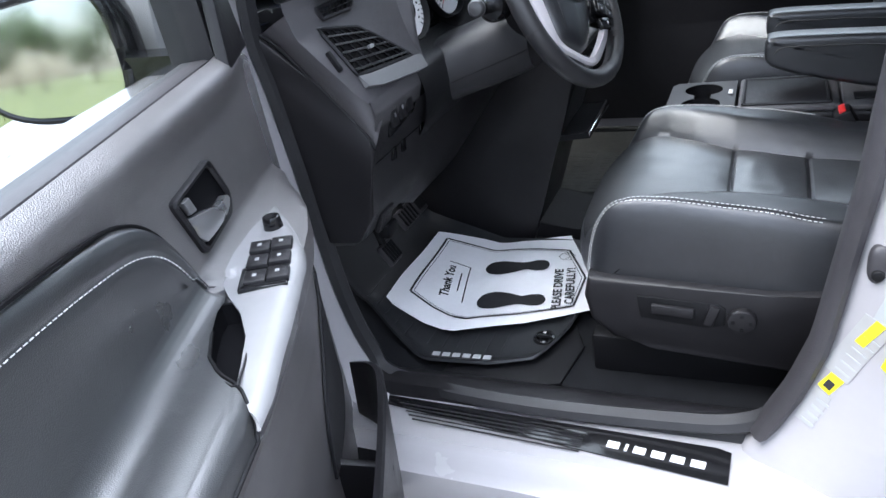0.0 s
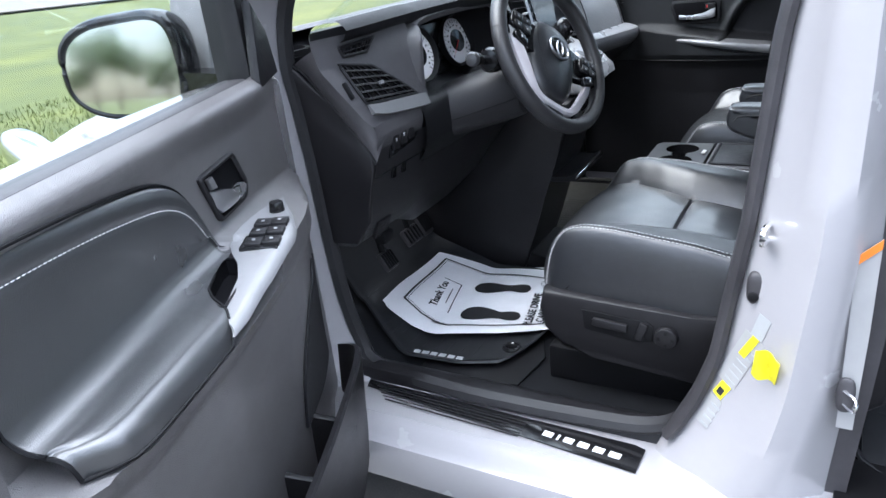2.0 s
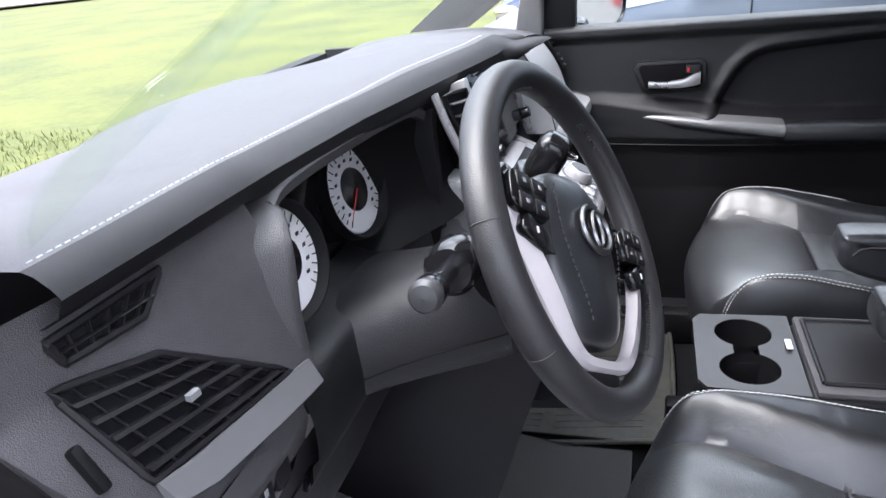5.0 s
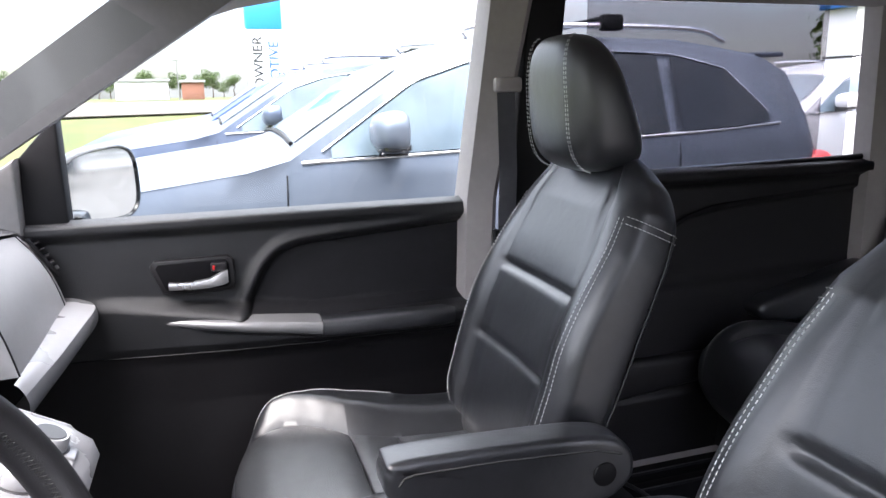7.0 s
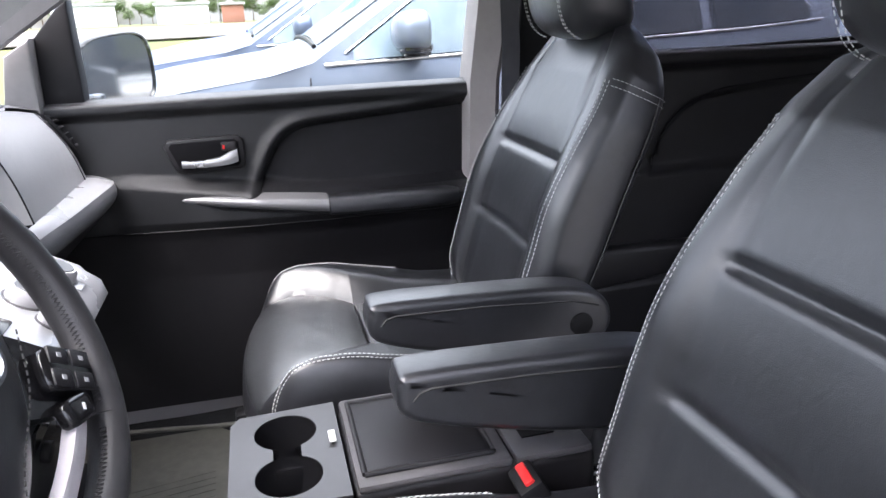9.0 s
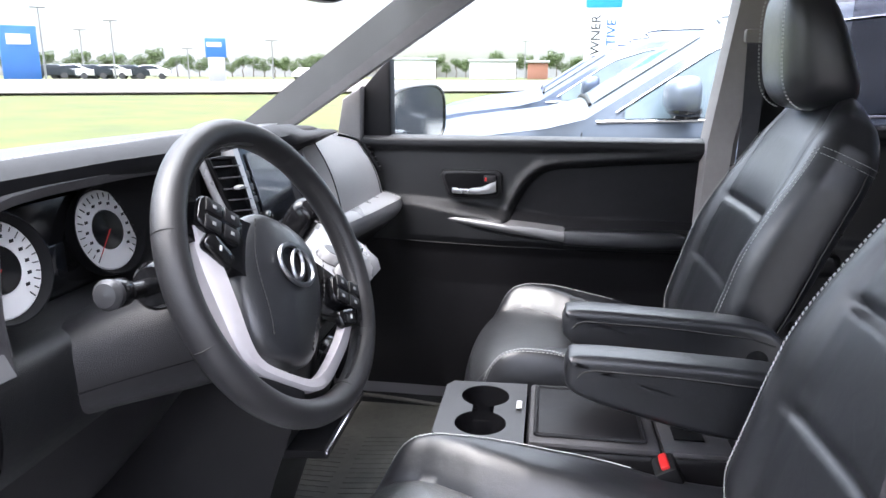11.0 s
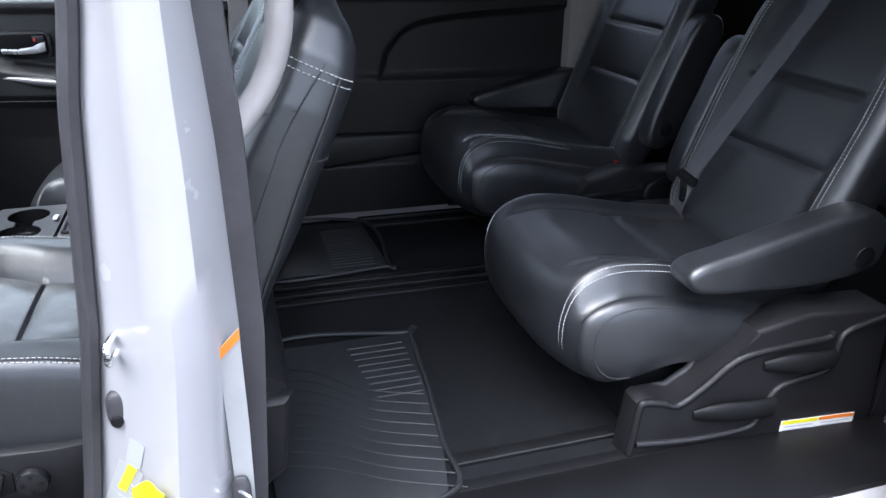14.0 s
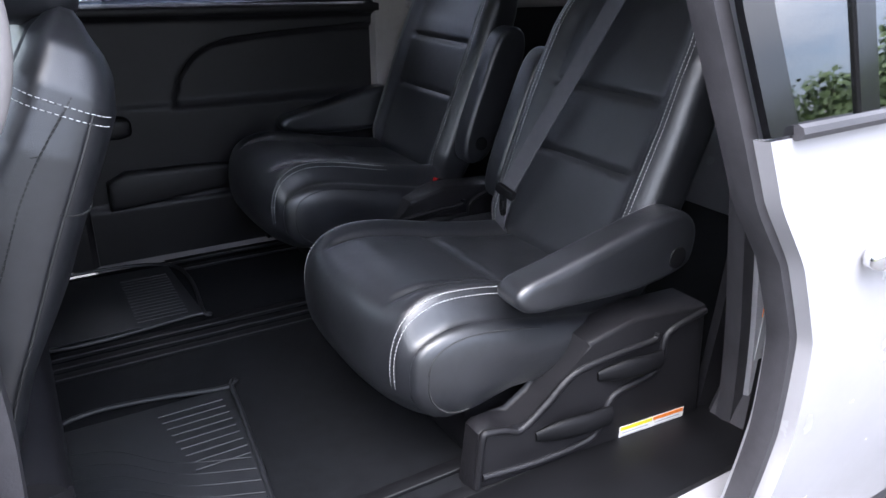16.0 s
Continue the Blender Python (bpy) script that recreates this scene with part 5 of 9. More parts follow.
def front_seat(side, group):
    """A front seat about its own middle; side -1: driver's, with controls on the outer side, 1: passenger's."""
    y0, x0 = (0.44, 0.0) if side < 0 else (1.31, 0.045)
    cp = lambda u, v, lift=0.0: cushion_point(u, v, lift=lift, back=0.0 if side < 0 else 0.075)
    what = "driver's" if side < 0 else "passenger's"
    s = thing("front_seat", "black leather " + what + " seat with pale double stitching", "car seat", group, at=(x0, y0, 0), local=True)
    seams = [0.0] * 2
    for i, xs in enumerate((-0.048, 0.115)):
        lo, hi = 0.6, 1.0
        for _ in range(30):
            mid = (lo + hi) / 2
            lo, hi = (mid, hi) if seat_profile(mid)[0] < xs else (lo, mid)
        seams[i] = mid
    along = sorted([i / 90 for i in range(91)] + [q + d for q in seams for d in (-0.008, -0.004, 0.0, 0.004, 0.008)])

    def f(u, v):
        """The grid keeps to the insert's edge and to its cross seams."""
        q, a = along[round(v * (len(along) - 1))], abs(u * 2 - 1)
        b = insert_edge(seat_profile(q)[0]) / 0.306
        return cp(math.copysign(b * a / 0.6 if a < 0.6 else b + (1 - b) * (a - 0.6) / 0.4, u - 0.5), q)
    cu = part("cushion", join(surface(f, 101, 101), loft([[cp(e, v / 20) for v in range(21)] + [Vector((0.32, 0.272 * e, 0.64))] for e in (-1, -0.999)], True), loft([[cp(e, v / 20) for v in range(21)] + [Vector((0.32, 0.272 * e, 0.64))] for e in (0.999, 1)], True)), LEATHER, s, "black leather seat cushion", sharp=60)
    def insert(s0, s1):
        def f(u, v):
            q = s0 + (s1 - s0) * v
            return cp((u * 2 - 1) * (insert_edge(seat_profile(q)[0]) - 0.004) / 0.306, q, lift=0.0016)
        return surface(f, 28, 24)
    for s0, s1 in ((0.36, 0.704), (0.716, 0.840), (0.852, 1.0)):
        part("cushion_insert", insert(s0, s1), LEATHER_WORN, cu, "perforated leather insert")
    for e in (-1, 1):
        rows = []
        for off in (0.0, 0.012):
            rows.append(stitches([cp(e * (0.80 + off * 2.6), 0.20 + 0.66 * i / 80, lift=0.002) for i in range(81)]))
        part("stitching", join(*rows), STITCH, cu, "pale double stitching")
    part("skirt", loft([[Vector((x, y, z)) for x, y in ((-0.20, -0.235), (-0.22, 0), (-0.20, 0.235), (0.30, 0.25), (0.30, -0.25))] for z in (0.56, 0.67)]), DARK, s, "black seat base")
    for e in (-1, 1):
        part("rail", rbox((0.02, e * 0.20, 0.475), (0.60, 0.045, 0.09), 0.008), DARK, s)
    # side valance, shaped
    q0 = 0.03 if side < 0 else 0.10
    poly = [(-0.29 + q0, 0.705), (-0.30 + q0, 0.66), (-0.29 + q0, 0.61), (-0.25 + q0, 0.57), (-0.18 + q0, 0.555), (0.33, 0.50), (0.40, 0.56), (0.42, 0.72), (0.30, 0.70), (0.05, 0.685)]
    o = side * 1.0
    a, b = (o * 0.250, o * 0.292)
    va = part("side_valance", prism(poly, "y", min(a, b), max(a, b), 0.014, 3), TRIM, s, "black plastic side valance")
    if side < 0:
        part("switch_recess", prism([(-0.17, 0.672), (-0.165, 0.625), (-0.05, 0.612), (-0.02, 0.62), (-0.018, 0.655), (-0.03, 0.664)], "y", -0.2955, -0.288, 0.003), DARK, va)
        part("seat_switch", rbox((-0.108, -0.298, 0.647), (0.075, 0.012, 0.020), 0.004, rot=(0, 4, 0)), TRIM, va)
        part("seat_switch", rbox((-0.042, -0.298, 0.642), (0.018, 0.012, 0.042), 0.004, rot=(0, 18, 0)), TRIM, va)
        lum = part("lumbar_switch", cyl((0.008, -0.288, 0.636), (0.008, -0.306, 0.636), 0.025, 0.023, 26, 0.003), TRIM, va)
        for q in range(4):
            part("arrow", rbox((0.008 + 0.014 * math.cos(q * 1.571), -0.3068, 0.636 + 0.014 * math.sin(q * 1.571)), (0.006, 0.001, 0.006), 0), DARK, lum)
    # backrest
    rings = [back_ring(HB * i / 110, 88) for i in range(111)]
    ba = part("backrest", loft(rings), LEATHER, s, "black leather backrest", sharp=60)
    # seams on the outer side of the backrest
    seam = [(0.549, 0.266, 1.305), (0.508, 0.219, 1.252), (0.464, 0.202, 1.192), (0.434, 0.198, 1.140), (0.416, 0.194, 1.099), (0.389, 0.191, 1.033), (0.365, 0.191, 0.965)]
    out = lambda p, d=0.0008: Vector((p[0], side * (0.44 - p[1] + d), p[2]))
    part("side_seam", stitches(curve_points([out(p) for p in seam], 60), 0.006, 0.002, 0.0014), STITCH_DARK, ba, "dark thread seam")
    part("side_seam", tube(curve_points([out(p) for p in ((0.464, 0.202, 1.192), (0.440, 0.205, 1.190), (0.415, 0.208, 1.187), (0.390, 0.215, 1.182))], 12), 0.0012, 5), STITCH_DARK, ba)
    for e in (-1, 1):
        rows = [stitches([back_front(e * w, 0.04 + 0.52 * i / 40) for i in range(41)]) for w in (0.84, 0.88)]
        part("stitching", join(*rows), STITCH, ba, "pale double stitching")
    # stitching round the sides, under the shoulder
    for e in (-1, 1):
        rows = []
        for hh in (0.548, 0.560):
            rg = back_ring(hh, 160)
            half = rg[62:100] if e < 0 else [rg[(18 - i) % 160] for i in range(38)]
            rows.append(stitches([p + Vector((0.0012, 0.0022 * e, 0.0008)) for p in half]))
        part("stitching", join(*rows), STITCH, ba, "pale double stitching")
    part("back_seam", tube([p + Vector((0.0015, 0, 0)) for p in back_ring(0.43, 80)[3:38]], 0.0015, 5), STITCH_DARK, ba)
    for e in (-1, 1):
        part("side_seam", tube([(lambda p: p + Vector((0.002, 0.003 * e, 0)))(back_ring(0.03 + 0.53 * i / 30, 44)[2 if e > 0 else 20]) for i in range(31)], 0.0016, 5), STITCH_DARK, ba)
    part("lower_cover", loft([[Vector((0.335 + 0.085 * math.cos(a / 10 * math.pi), y, 0.70 + 0.05 * math.sin(a / 10 * math.pi))) for a in range(11)] + [Vector((0.27, y, 0.60)), Vector((0.40, y, 0.60))] for y in (-0.265, 0.265)]), TRIM, s)
    # headrest
    x0, z0, lean = back_frame(0.655)
    hc = Vector((0.462, 0, 1.458))
    wedge = lambda p: (p.x * (1.0 - 2.6 * p.z) - 0.24 * p.z, p.y * (1.0 - 0.9 * max(0, p.z)), p.z)
    hr = part("headrest", puff(hc, (0.066, 0.132, 0.128), 0.60, 44, 28, shape=wedge), LEATHER, s, "black leather headrest", sharp=70)
    for e in (-1, 1):
        rows = []
        for q in (0.078, 0.086):
            pts = []
            for k in range(31):
                b = radians(-70 + 150 * k / 30)
                cz = 0.128 * sgnpow(math.sin(b), 0.6)
                pts.append(hc + Vector(wedge(Vector((-0.0675 * abs(math.cos(b)) ** 0.6, e * q, cz)))) + Vector((-0.001, 0, 0)))
            rows.append(stitches(pts))
        part("stitching", join(*rows), STITCH, hr, "pale double stitching")
        part("post", tube([(x0 - 0.02, e * 0.072, z0 - 0.05), (x0 - 0.005, e * 0.072, z0 + 0.04)], 0.006, 10), CHROME, s, "chrome headrest post")
        part("post_collar", rbox((x0 - 0.012, e * 0.072, z0 - 0.004), (0.035, 0.032, 0.014), 0.005), DARK, s)
    # folding armrest on the inner side: flat on top, its underside rising to a blunt tip
    e = -side
    dx = 0.0 if side < 0 else -0.045
    ap = [(0.022, 0.938), (0.026, 0.958), (0.046, 0.972), (0.20, 0.968), (0.36, 0.957), (0.42, 0.93), (0.43, 0.88), (0.39, 0.845), (0.33, 0.842), (0.24, 0.852), (0.12, 0.880), (0.05, 0.902), (0.027, 0.918)]
    AP = [(p.x + dx, p.z) for p in curve_points([(x, 0, z) for x, z in ap], 100, closed=True)]
    lo, hi = sorted((e * 0.285, e * 0.355))
    ar = part("armrest", cushion_block(AP, lo, hi, 0.013), LEATHER, s, "black padded folding armrest", sharp=60)
    for yy in (lo, hi):
        part("armrest_seam", tube([(x + dx, yy, z) for x, z in [(0.042, 0.938), (0.050, 0.948), (0.066, 0.952), (0.20, 0.948), (0.36, 0.936), (0.405, 0.922)]], 0.0018, 5), STITCH_DARK, ar)
        part("pivot_cap", cyl((0.375 + dx, yy - 0.004, 0.893), (0.375 + dx, yy + 0.004, 0.893), 0.020, 0.020, 22, 0.002), DARK, ar)
    return s


front_seat(-1, "front seats")
front_seat(1, "front seats")
buckle = thing("seat_belt_buckle", "black seat belt buckle with a red release", "seat belt buckle", "seat belt buckles", at=(0.19, 0.70, 0.70))
part("stalk", tube([(0.30, 0.735, 0.66), (0.24, 0.725, 0.72), (0.205, 0.712, 0.765)], 0.014, 10), DARK, buckle)
part("case", rbox((0.193, 0.705, 0.785), (0.036, 0.055, 0.065), 0.006, 2, rot=(0, -28, 0)), DARK, buckle)
part("release", rbox((0.180, 0.705, 0.814), (0.014, 0.042, 0.012), 0.003, 2, rot=(0, -28, 0)), RED, buckle, "red release button")

# ---- driver's door, standing open ----
HINGE, OPEN = Vector((-0.80, 0.0, 0.0)), -68.8
DM = Matrix.Translation(HINGE) @ pose(0, 0, 0, 0, 0, OPEN)       # local x: along the door, y: into the cabin side
door = thing("front_door", "open white driver's door with black and silver trim panel", "car door", "doors", at=DM, local=True)


def arm(u):
    return table(u, [(0.0, 0.005), (0.05, 0.012), (0.10, 0.030), (0.16, 0.060), (0.22, 0.085), (0.30, 0.102), (0.40, 0.112), (0.50, 0.118), (0.65, 0.123), (0.80, 0.116), (0.88, 0.111), (0.91, 0.104), (0.93, 0.086), (0.945, 0.055), (0.96, 0.025), (0.99, 0.0)])


def door_n(u, z):
    """How far the trim stands towards the cabin."""
    soft = step(u, 0.44, 0.50)
    hi, lo = 1.022 - 0.050 * soft, 0.996 - 0.038 * soft
    if z > lo:
        b = step(z, hi, lo)
    else:
        b = table(z, [(0.36, 0.40), (0.58, 0.46), (0.70, 0.55), (0.82, 0.66), (0.915, 0.80), (0.935, 0.92), (0.955, 0.99), (lo, 1.0)])
    n = 0.045 + (arm(u) if z > 0.957 else table(u, [(0.0, arm(u)), (0.89, arm(u)), (0.94, 0.095), (0.985, 0.070), (1.01, 0.03), (1.03, 0.0)]) if u > 0.89 else arm(u)) * b
    n += 0.016 * step(z, 1.15, 1.205) * step(u, 0.05, 0.2) - 0.03 * step(z, 1.205, 1.235)
    return n


def dp(u, z, lift=0.0):
    return Vector((u, door_n(u, z) + lift, z))


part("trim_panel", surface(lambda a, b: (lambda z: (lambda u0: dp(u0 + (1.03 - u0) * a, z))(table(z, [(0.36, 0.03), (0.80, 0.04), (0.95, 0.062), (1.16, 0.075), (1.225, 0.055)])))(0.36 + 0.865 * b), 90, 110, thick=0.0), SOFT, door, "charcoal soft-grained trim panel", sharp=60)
part("shell", prism([(0.0, -0.10), (0.0, 0.02), (0.03, 0.044), (1.03, 0.044), (1.06, 0.02), (1.07, -0.10), (0.5, -0.135)], "z", 0.33, 1.205, 0.012, 3), WHITE, door, "white painted door shell")


ins_top = [(p.x, p.z) for p in curve_points([(0.452, 0, 0.985), (0.475, 0, 1.05), (0.52, 0, 1.118), (0.575, 0, 1.152), (0.66, 0, 1.170), (0.80, 0, 1.186), (0.985, 0, 1.198)], 60)]


def pad_reach(u):
    """How far the pad runs out over the armrest before the pull cup and the switch panel."""
    return table(u, [(0.452, 0.074), (0.487, 0.083), (0.51, 0.081), (0.56, 0.089), (0.603, 0.101), (0.635, 0.122), (0.655, 0.148), (0.70, 0.172), (0.715, 0.20)])


def pad_profile(u, z1):
    """The pad in section, from its piped top over the band, the hollow back and the armrest to the seam: (n, z)."""
    e = 0.043 + arm(u - 0.038 * step(u, 0.62, 0.985))
    w, top = 0.049, 1.002 - 0.004 * step(u, 0.6, 0.9)
    f = min(0.034, (z1 - top) * 0.6)
    rows = [(w - 0.004, z1), (w + 0.006, z1 - 0.006), (w + 0.0095, z1 - 0.018), (w + 0.0085, z1 - 0.030), (w + 0.0050, z1 - 0.0375), (w + 0.0075, z1 - 0.045), (w + 0.006, z1 - 0.06)]
    rows = [(n, max(z, top + f)) for n, z in rows] + [(w + 0.003, top + f + 0.3 * max(0, z1 - 0.06 - top - f)), (w + 0.004, top + f)]
    for k in range(1, 8):
        q = radians(90 * k / 7)
        rows.append((w + 0.004 + f * (1 - math.cos(q)), top + f - f * math.sin(q)))
    inner, r = rows[-1][0], 0.022
    flat_end = max(inner + 0.001, e - r)
    for k in range(1, 5):
        rows.append((inner + (flat_end - inner) * k / 4, top - 0.002 * k / 4 + 0.003 * math.sin(3.14 * k / 4)))
    for k in range(1, 8):
        q = radians(80 * k / 7)
        rows.append((flat_end + r * math.sin(q), top - 0.002 - r * (1 - math.cos(q))))
    rows.append((flat_end + r + 0.002, 0.962))
    return rows


def insert_point(a, b, lift=0.0):
    k = a * 59
    i = min(58, int(k))
    (ua, za), (ub, zb) = ins_top[i], ins_top[i + 1]
    u, z1 = ua + (ub - ua) * (k - i), za + (zb - za) * (k - i)
    rows = pad_profile(u, z1)
    reach = pad_reach(u)
    last = len(rows) - 1.0
    for j in range(1, len(rows)):
        if rows[j][0] > reach:
            last = j - 1 + max(0.0, min(1.0, (reach - rows[j - 1][0]) / max(1e-6, rows[j][0] - rows[j - 1][0])))
            break
    j = b * last
    c = min(int(j), len(rows) - 2)
    (na, ya), (nb, yb) = rows[c], rows[c + 1]
    n, z = na + (nb - na) * (j - c), ya + (yb - ya) * (j - c)
    u -= step(u, 0.62, 0.985) * 0.040 * max(0, 1.19 - z) / 0.24
    return Vector((u, n + lift, z))


ins = part("padded_insert", surface(insert_point, 120, 70), DOOR_LEATHER, door, "black leather padded insert with armrest", sharp=60)


def pad_thread(i):
    u, z1 = ins_top[i]
    n, z = pad_profile(u, z1)[4]
    return Vector((u - step(u, 0.62, 0.985) * 0.040 * (1.19 - z) / 0.24, n + 0.0022, z))


part("stitching", stitches([pad_thread(i) for i in range(2, 60)]), STITCH, ins, "pale stitching")
part("insert_seam", tube([dp(u, z, 0.003) for u, z in ins_top], 0.0024, 5), DARK, ins)
part("armrest_seam", tube([insert_point(0.30 + 0.70 * i / 40, 1.0, 0.001) for i in range(8, 41)], 0.0022, 5), DARK, ins)
part("rear_seam", tube([insert_point(1.0, i / 30, 0.001) for i in range(31)], 0.0026, 5), DARK, ins)
# silver switch panel on the front of the armrest
SW_IN = [(0.25, 0.090), (0.326, 0.076), (0.398, 0.072), (0.462, 0.076), (0.492, 0.092), (0.526, 0.115), (0.573, 0.134), (0.62, 0.140), (0.66, 0.143), (0.72, 0.160)]
SW_OUT = [(0.25, 0.091), (0.268, 0.102), (0.30, 0.122), (0.34, 0.142), (0.386, 0.158), (0.43, 0.168), (0.50, 0.176), (0.72, 0.178)]


def shelf_z(u, n):
    """Height of the trim panel's shelf at n."""
    lo, hi = 0.95, 1.05
    for _ in range(16):
        mid = (lo + hi) / 2
        if door_n(u, mid) >= n:
            lo = mid
        else:
            hi = mid
    return lo


def sw(a, b):
    """The leaf-shaped switch panel lies on the armrest: a along it, b from the door outwards over its rounded edge."""
    u = 0.25 + (0.395 + 0.055 * b) * a
    ni = table(u, SW_IN)
    no = max(ni + 0.001, min(table(u, SW_OUT), 0.045 + arm(u) + 0.007))
    zt = table(u, [(0.25, 1.012), (0.30, 1.013), (0.35, 1.012), (0.50, 1.006), (0.60, 0.998), (0.66, 0.990), (0.72, 0.984)])
    r = min(0.018, (no - ni) * 0.4)
    if b < 0.7:
        n, drop = ni + (no - r - ni) * b / 0.7, 0.0
    else:
        q = radians(80 * (b - 0.7) / 0.3)
        n, drop = no - r + r * math.sin(q), r * (1 - math.cos(q))
    return Vector((u, n, max(zt - drop, shelf_z(u, n) + 0.0025 if u < 0.44 else 0)))


sp = part("switch_panel", surface(sw, 60, 30, thick=-0.004), SWITCH_SILVER, door, "silver window switch panel", sharp=60)


def on_box(u, n, size, lift, r=0.002, tilt=-4):
    a = (u - 0.25) / 0.417
    z = sw(a, 0.4).z + lift
    return rbox((u, n, z), size, r, rot=(tilt, 0, 9))


part("switch_base", on_box(0.422, 0.122, (0.128, 0.060, 0.008), 0.001), GLOSS, sp)
for i in range(3):
    for j in range(2):
        u, n = 0.386 + 0.038 * i - 0.004 * j, 0.106 + 0.006 * i + 0.028 * j
        part("window_switch", on_box(u, n, (0.030, 0.027, 0.010), 0.006), TRIM, sp)
        part("switch_mark", on_box(u, n, (0.006, 0.005, 0.001), 0.0116, 0), LETTER_GREY, sp)
part("mirror_knob", cyl((0.324, 0.108, 1.008), (0.324, 0.109, 1.034), 0.0145, 0.012, 22, 0.002), GLOSS, sp, "black mirror adjuster knob")


def cup_ring(depth):
    """The pull cup's outline between the pad and the switch panel, closing in with depth."""
    us = [0.490 + 0.164 * i / 16 for i in range(17)]
    pts = [(u, pad_reach(u) - 0.005) for u in us] + [(u, table(u, SW_IN) + 0.004) for u in reversed(us)]
    k = 1 - 0.12 * depth
    return [Vector((0.565 + (u - 0.565) * k, 0.116 + (n - 0.116) * k, 1.001 - 0.025 * depth)) for u, n in pts]


cup_bm = loft([cup_ring(d) for d in (0, 0.15, 0.5, 0.9, 1.0)], caps=False)
cup_bm.faces.new([v for v in cup_bm.verts[-34:]])
part("pull_cup", cup_bm, CUP_SHADE, door, "black pull cup, the shade of its depth in the colour")
part("cup_lip", tube(cup_ring(0.02), 0.0016, 6, True), TRIM, door)
# inner handle
HN = door_n(0.38, 1.09)


def round_off(pts, r):
    """A closed outline with its corners rounded off."""
    out = []
    for i, c in enumerate(pts):
        c, p, q = Vector(c), Vector(pts[i - 1]), Vector(pts[(i + 1) % len(pts)])
        a, b = c + (p - c).normalized() * r, c + (q - c).normalized() * r
        out += [a * (1 - t) ** 2 + c * 2 * t * (1 - t) + b * t * t for t in (0, 0.25, 0.5, 0.75, 1)]
    return out


hb = round_off([(0.324, 1.130), (0.290, 1.066), (0.306, 1.038), (0.420, 1.034), (0.462, 1.124)], 0.012)
hc = round_off([(0.331, 1.122), (0.300, 1.065), (0.313, 1.047), (0.415, 1.043), (0.450, 1.117)], 0.009)


def rung(ring, n):
    return [Vector((p.x, n, p.y)) for p in ring]


hp = part("handle_bezel", loft([rung(hb, HN - 0.004), rung(hb, HN + 0.005), rung([a.lerp(b, 0.3) for a, b in zip(hb, hc)], HN + 0.008), rung([a.lerp(b, 0.8) for a, b in zip(hb, hc)], HN + 0.008), rung(hc, HN + 0.002)], caps=False), TRIM, door, "black handle bezel")
# nearly flat; its black stands in for the recess's shade
cup = loft([rung(hc, HN + 0.003), rung(hc, HN + 0.001)], caps=False)
cup.faces.new(list(cup.verts)[-len(hc):])
part("handle_cup", cup, CUP_SHADE, hp, "flat black face in place of the handle recess's shade")
part("lever", loft([[(u, HN + 0.0015, z0), (u, HN + d, z0), (u, HN + d + 0.003, (z0 + z1) / 2), (u, HN + d, z1), (u, HN + 0.0015, z1)] for u, z0, z1, d in ((0.436, 1.078, 1.093, 0.006), (0.428, 1.062, 1.091, 0.009), (0.416, 1.051, 1.088, 0.011), (0.391, 1.051, 1.083, 0.013), (0.364, 1.052, 1.074, 0.014), (0.340, 1.054, 1.072, 0.014), (0.322, 1.056, 1.073, 0.012), (0.312, 1.061, 1.069, 0.009))]), HANDLE, hp, "silver door lever")
part("lock_tab", prism([(0.440, 1.115), (0.422, 1.115), (0.412, 1.093), (0.430, 1.095)], "y", HN + 0.002, HN + 0.010, 0.002), PLATE, hp, "small grey lock tab")
# speaker and map pocket
def grille(a, b, lift):
    z = 0.585 + 0.265 * b
    u0, u1 = 0.10 + 0.03 * b, 0.372 - 0.02 * b - 0.19 * b ** 3
    return dp(u0 + (u1 - u0) * a, z, lift)


part("speaker_grille", surface(lambda a, b: grille(a, b, 0.005), 20, 24), DARK, door, "black ribbed speaker grille")
part("grille_edge", tube([grille(1, i / 24, 0.004) for i in range(25)], 0.003, 6), TRIM, door)
part("grille_ribs", join(*[tube([grille(k / 6, (i + 0.5) / 56, 0.0065) for k in range(7)], 0.0014, 4) for i in range(56)]), TRIM, door, kind="stuff")
rimp = curve_points([(0.06, 0.085, 0.585), (0.11, 0.135, 0.612), (0.18, 0.163, 0.630), (0.35, 0.187, 0.650), (0.60, 0.203, 0.665), (0.85, 0.198, 0.672), (0.97, 0.10, 0.675)], 48)
pocket = part("map_pocket", loft([[p + Vector((0, 0.004, -0.004)), p, p + Vector((0, -0.010, -0.002)), Vector((p.x, p.y - 0.026, 0.385)), Vector((p.x, p.y - 0.014, 0.375))] for p in rimp]), TRIM, door, "black door map pocket")
part("pocket_floor", loft([[Vector((p.x, p.y - 0.02, 0.425)), Vector((p.x, 0.05, 0.425)), Vector((p.x, 0.05, 0.41)), Vector((p.x, p.y - 0.02, 0.41))] for p in rimp]), DARK, pocket)
for u in (0.33, 0.50, 0.70):
    part("pocket_divider", prism([(0.06, 0.42), (0.17, 0.42), (0.185, 0.56), (0.15, 0.575), (0.06, 0.60)], "x", u, u + 0.014, 0.004), TRIM, pocket)
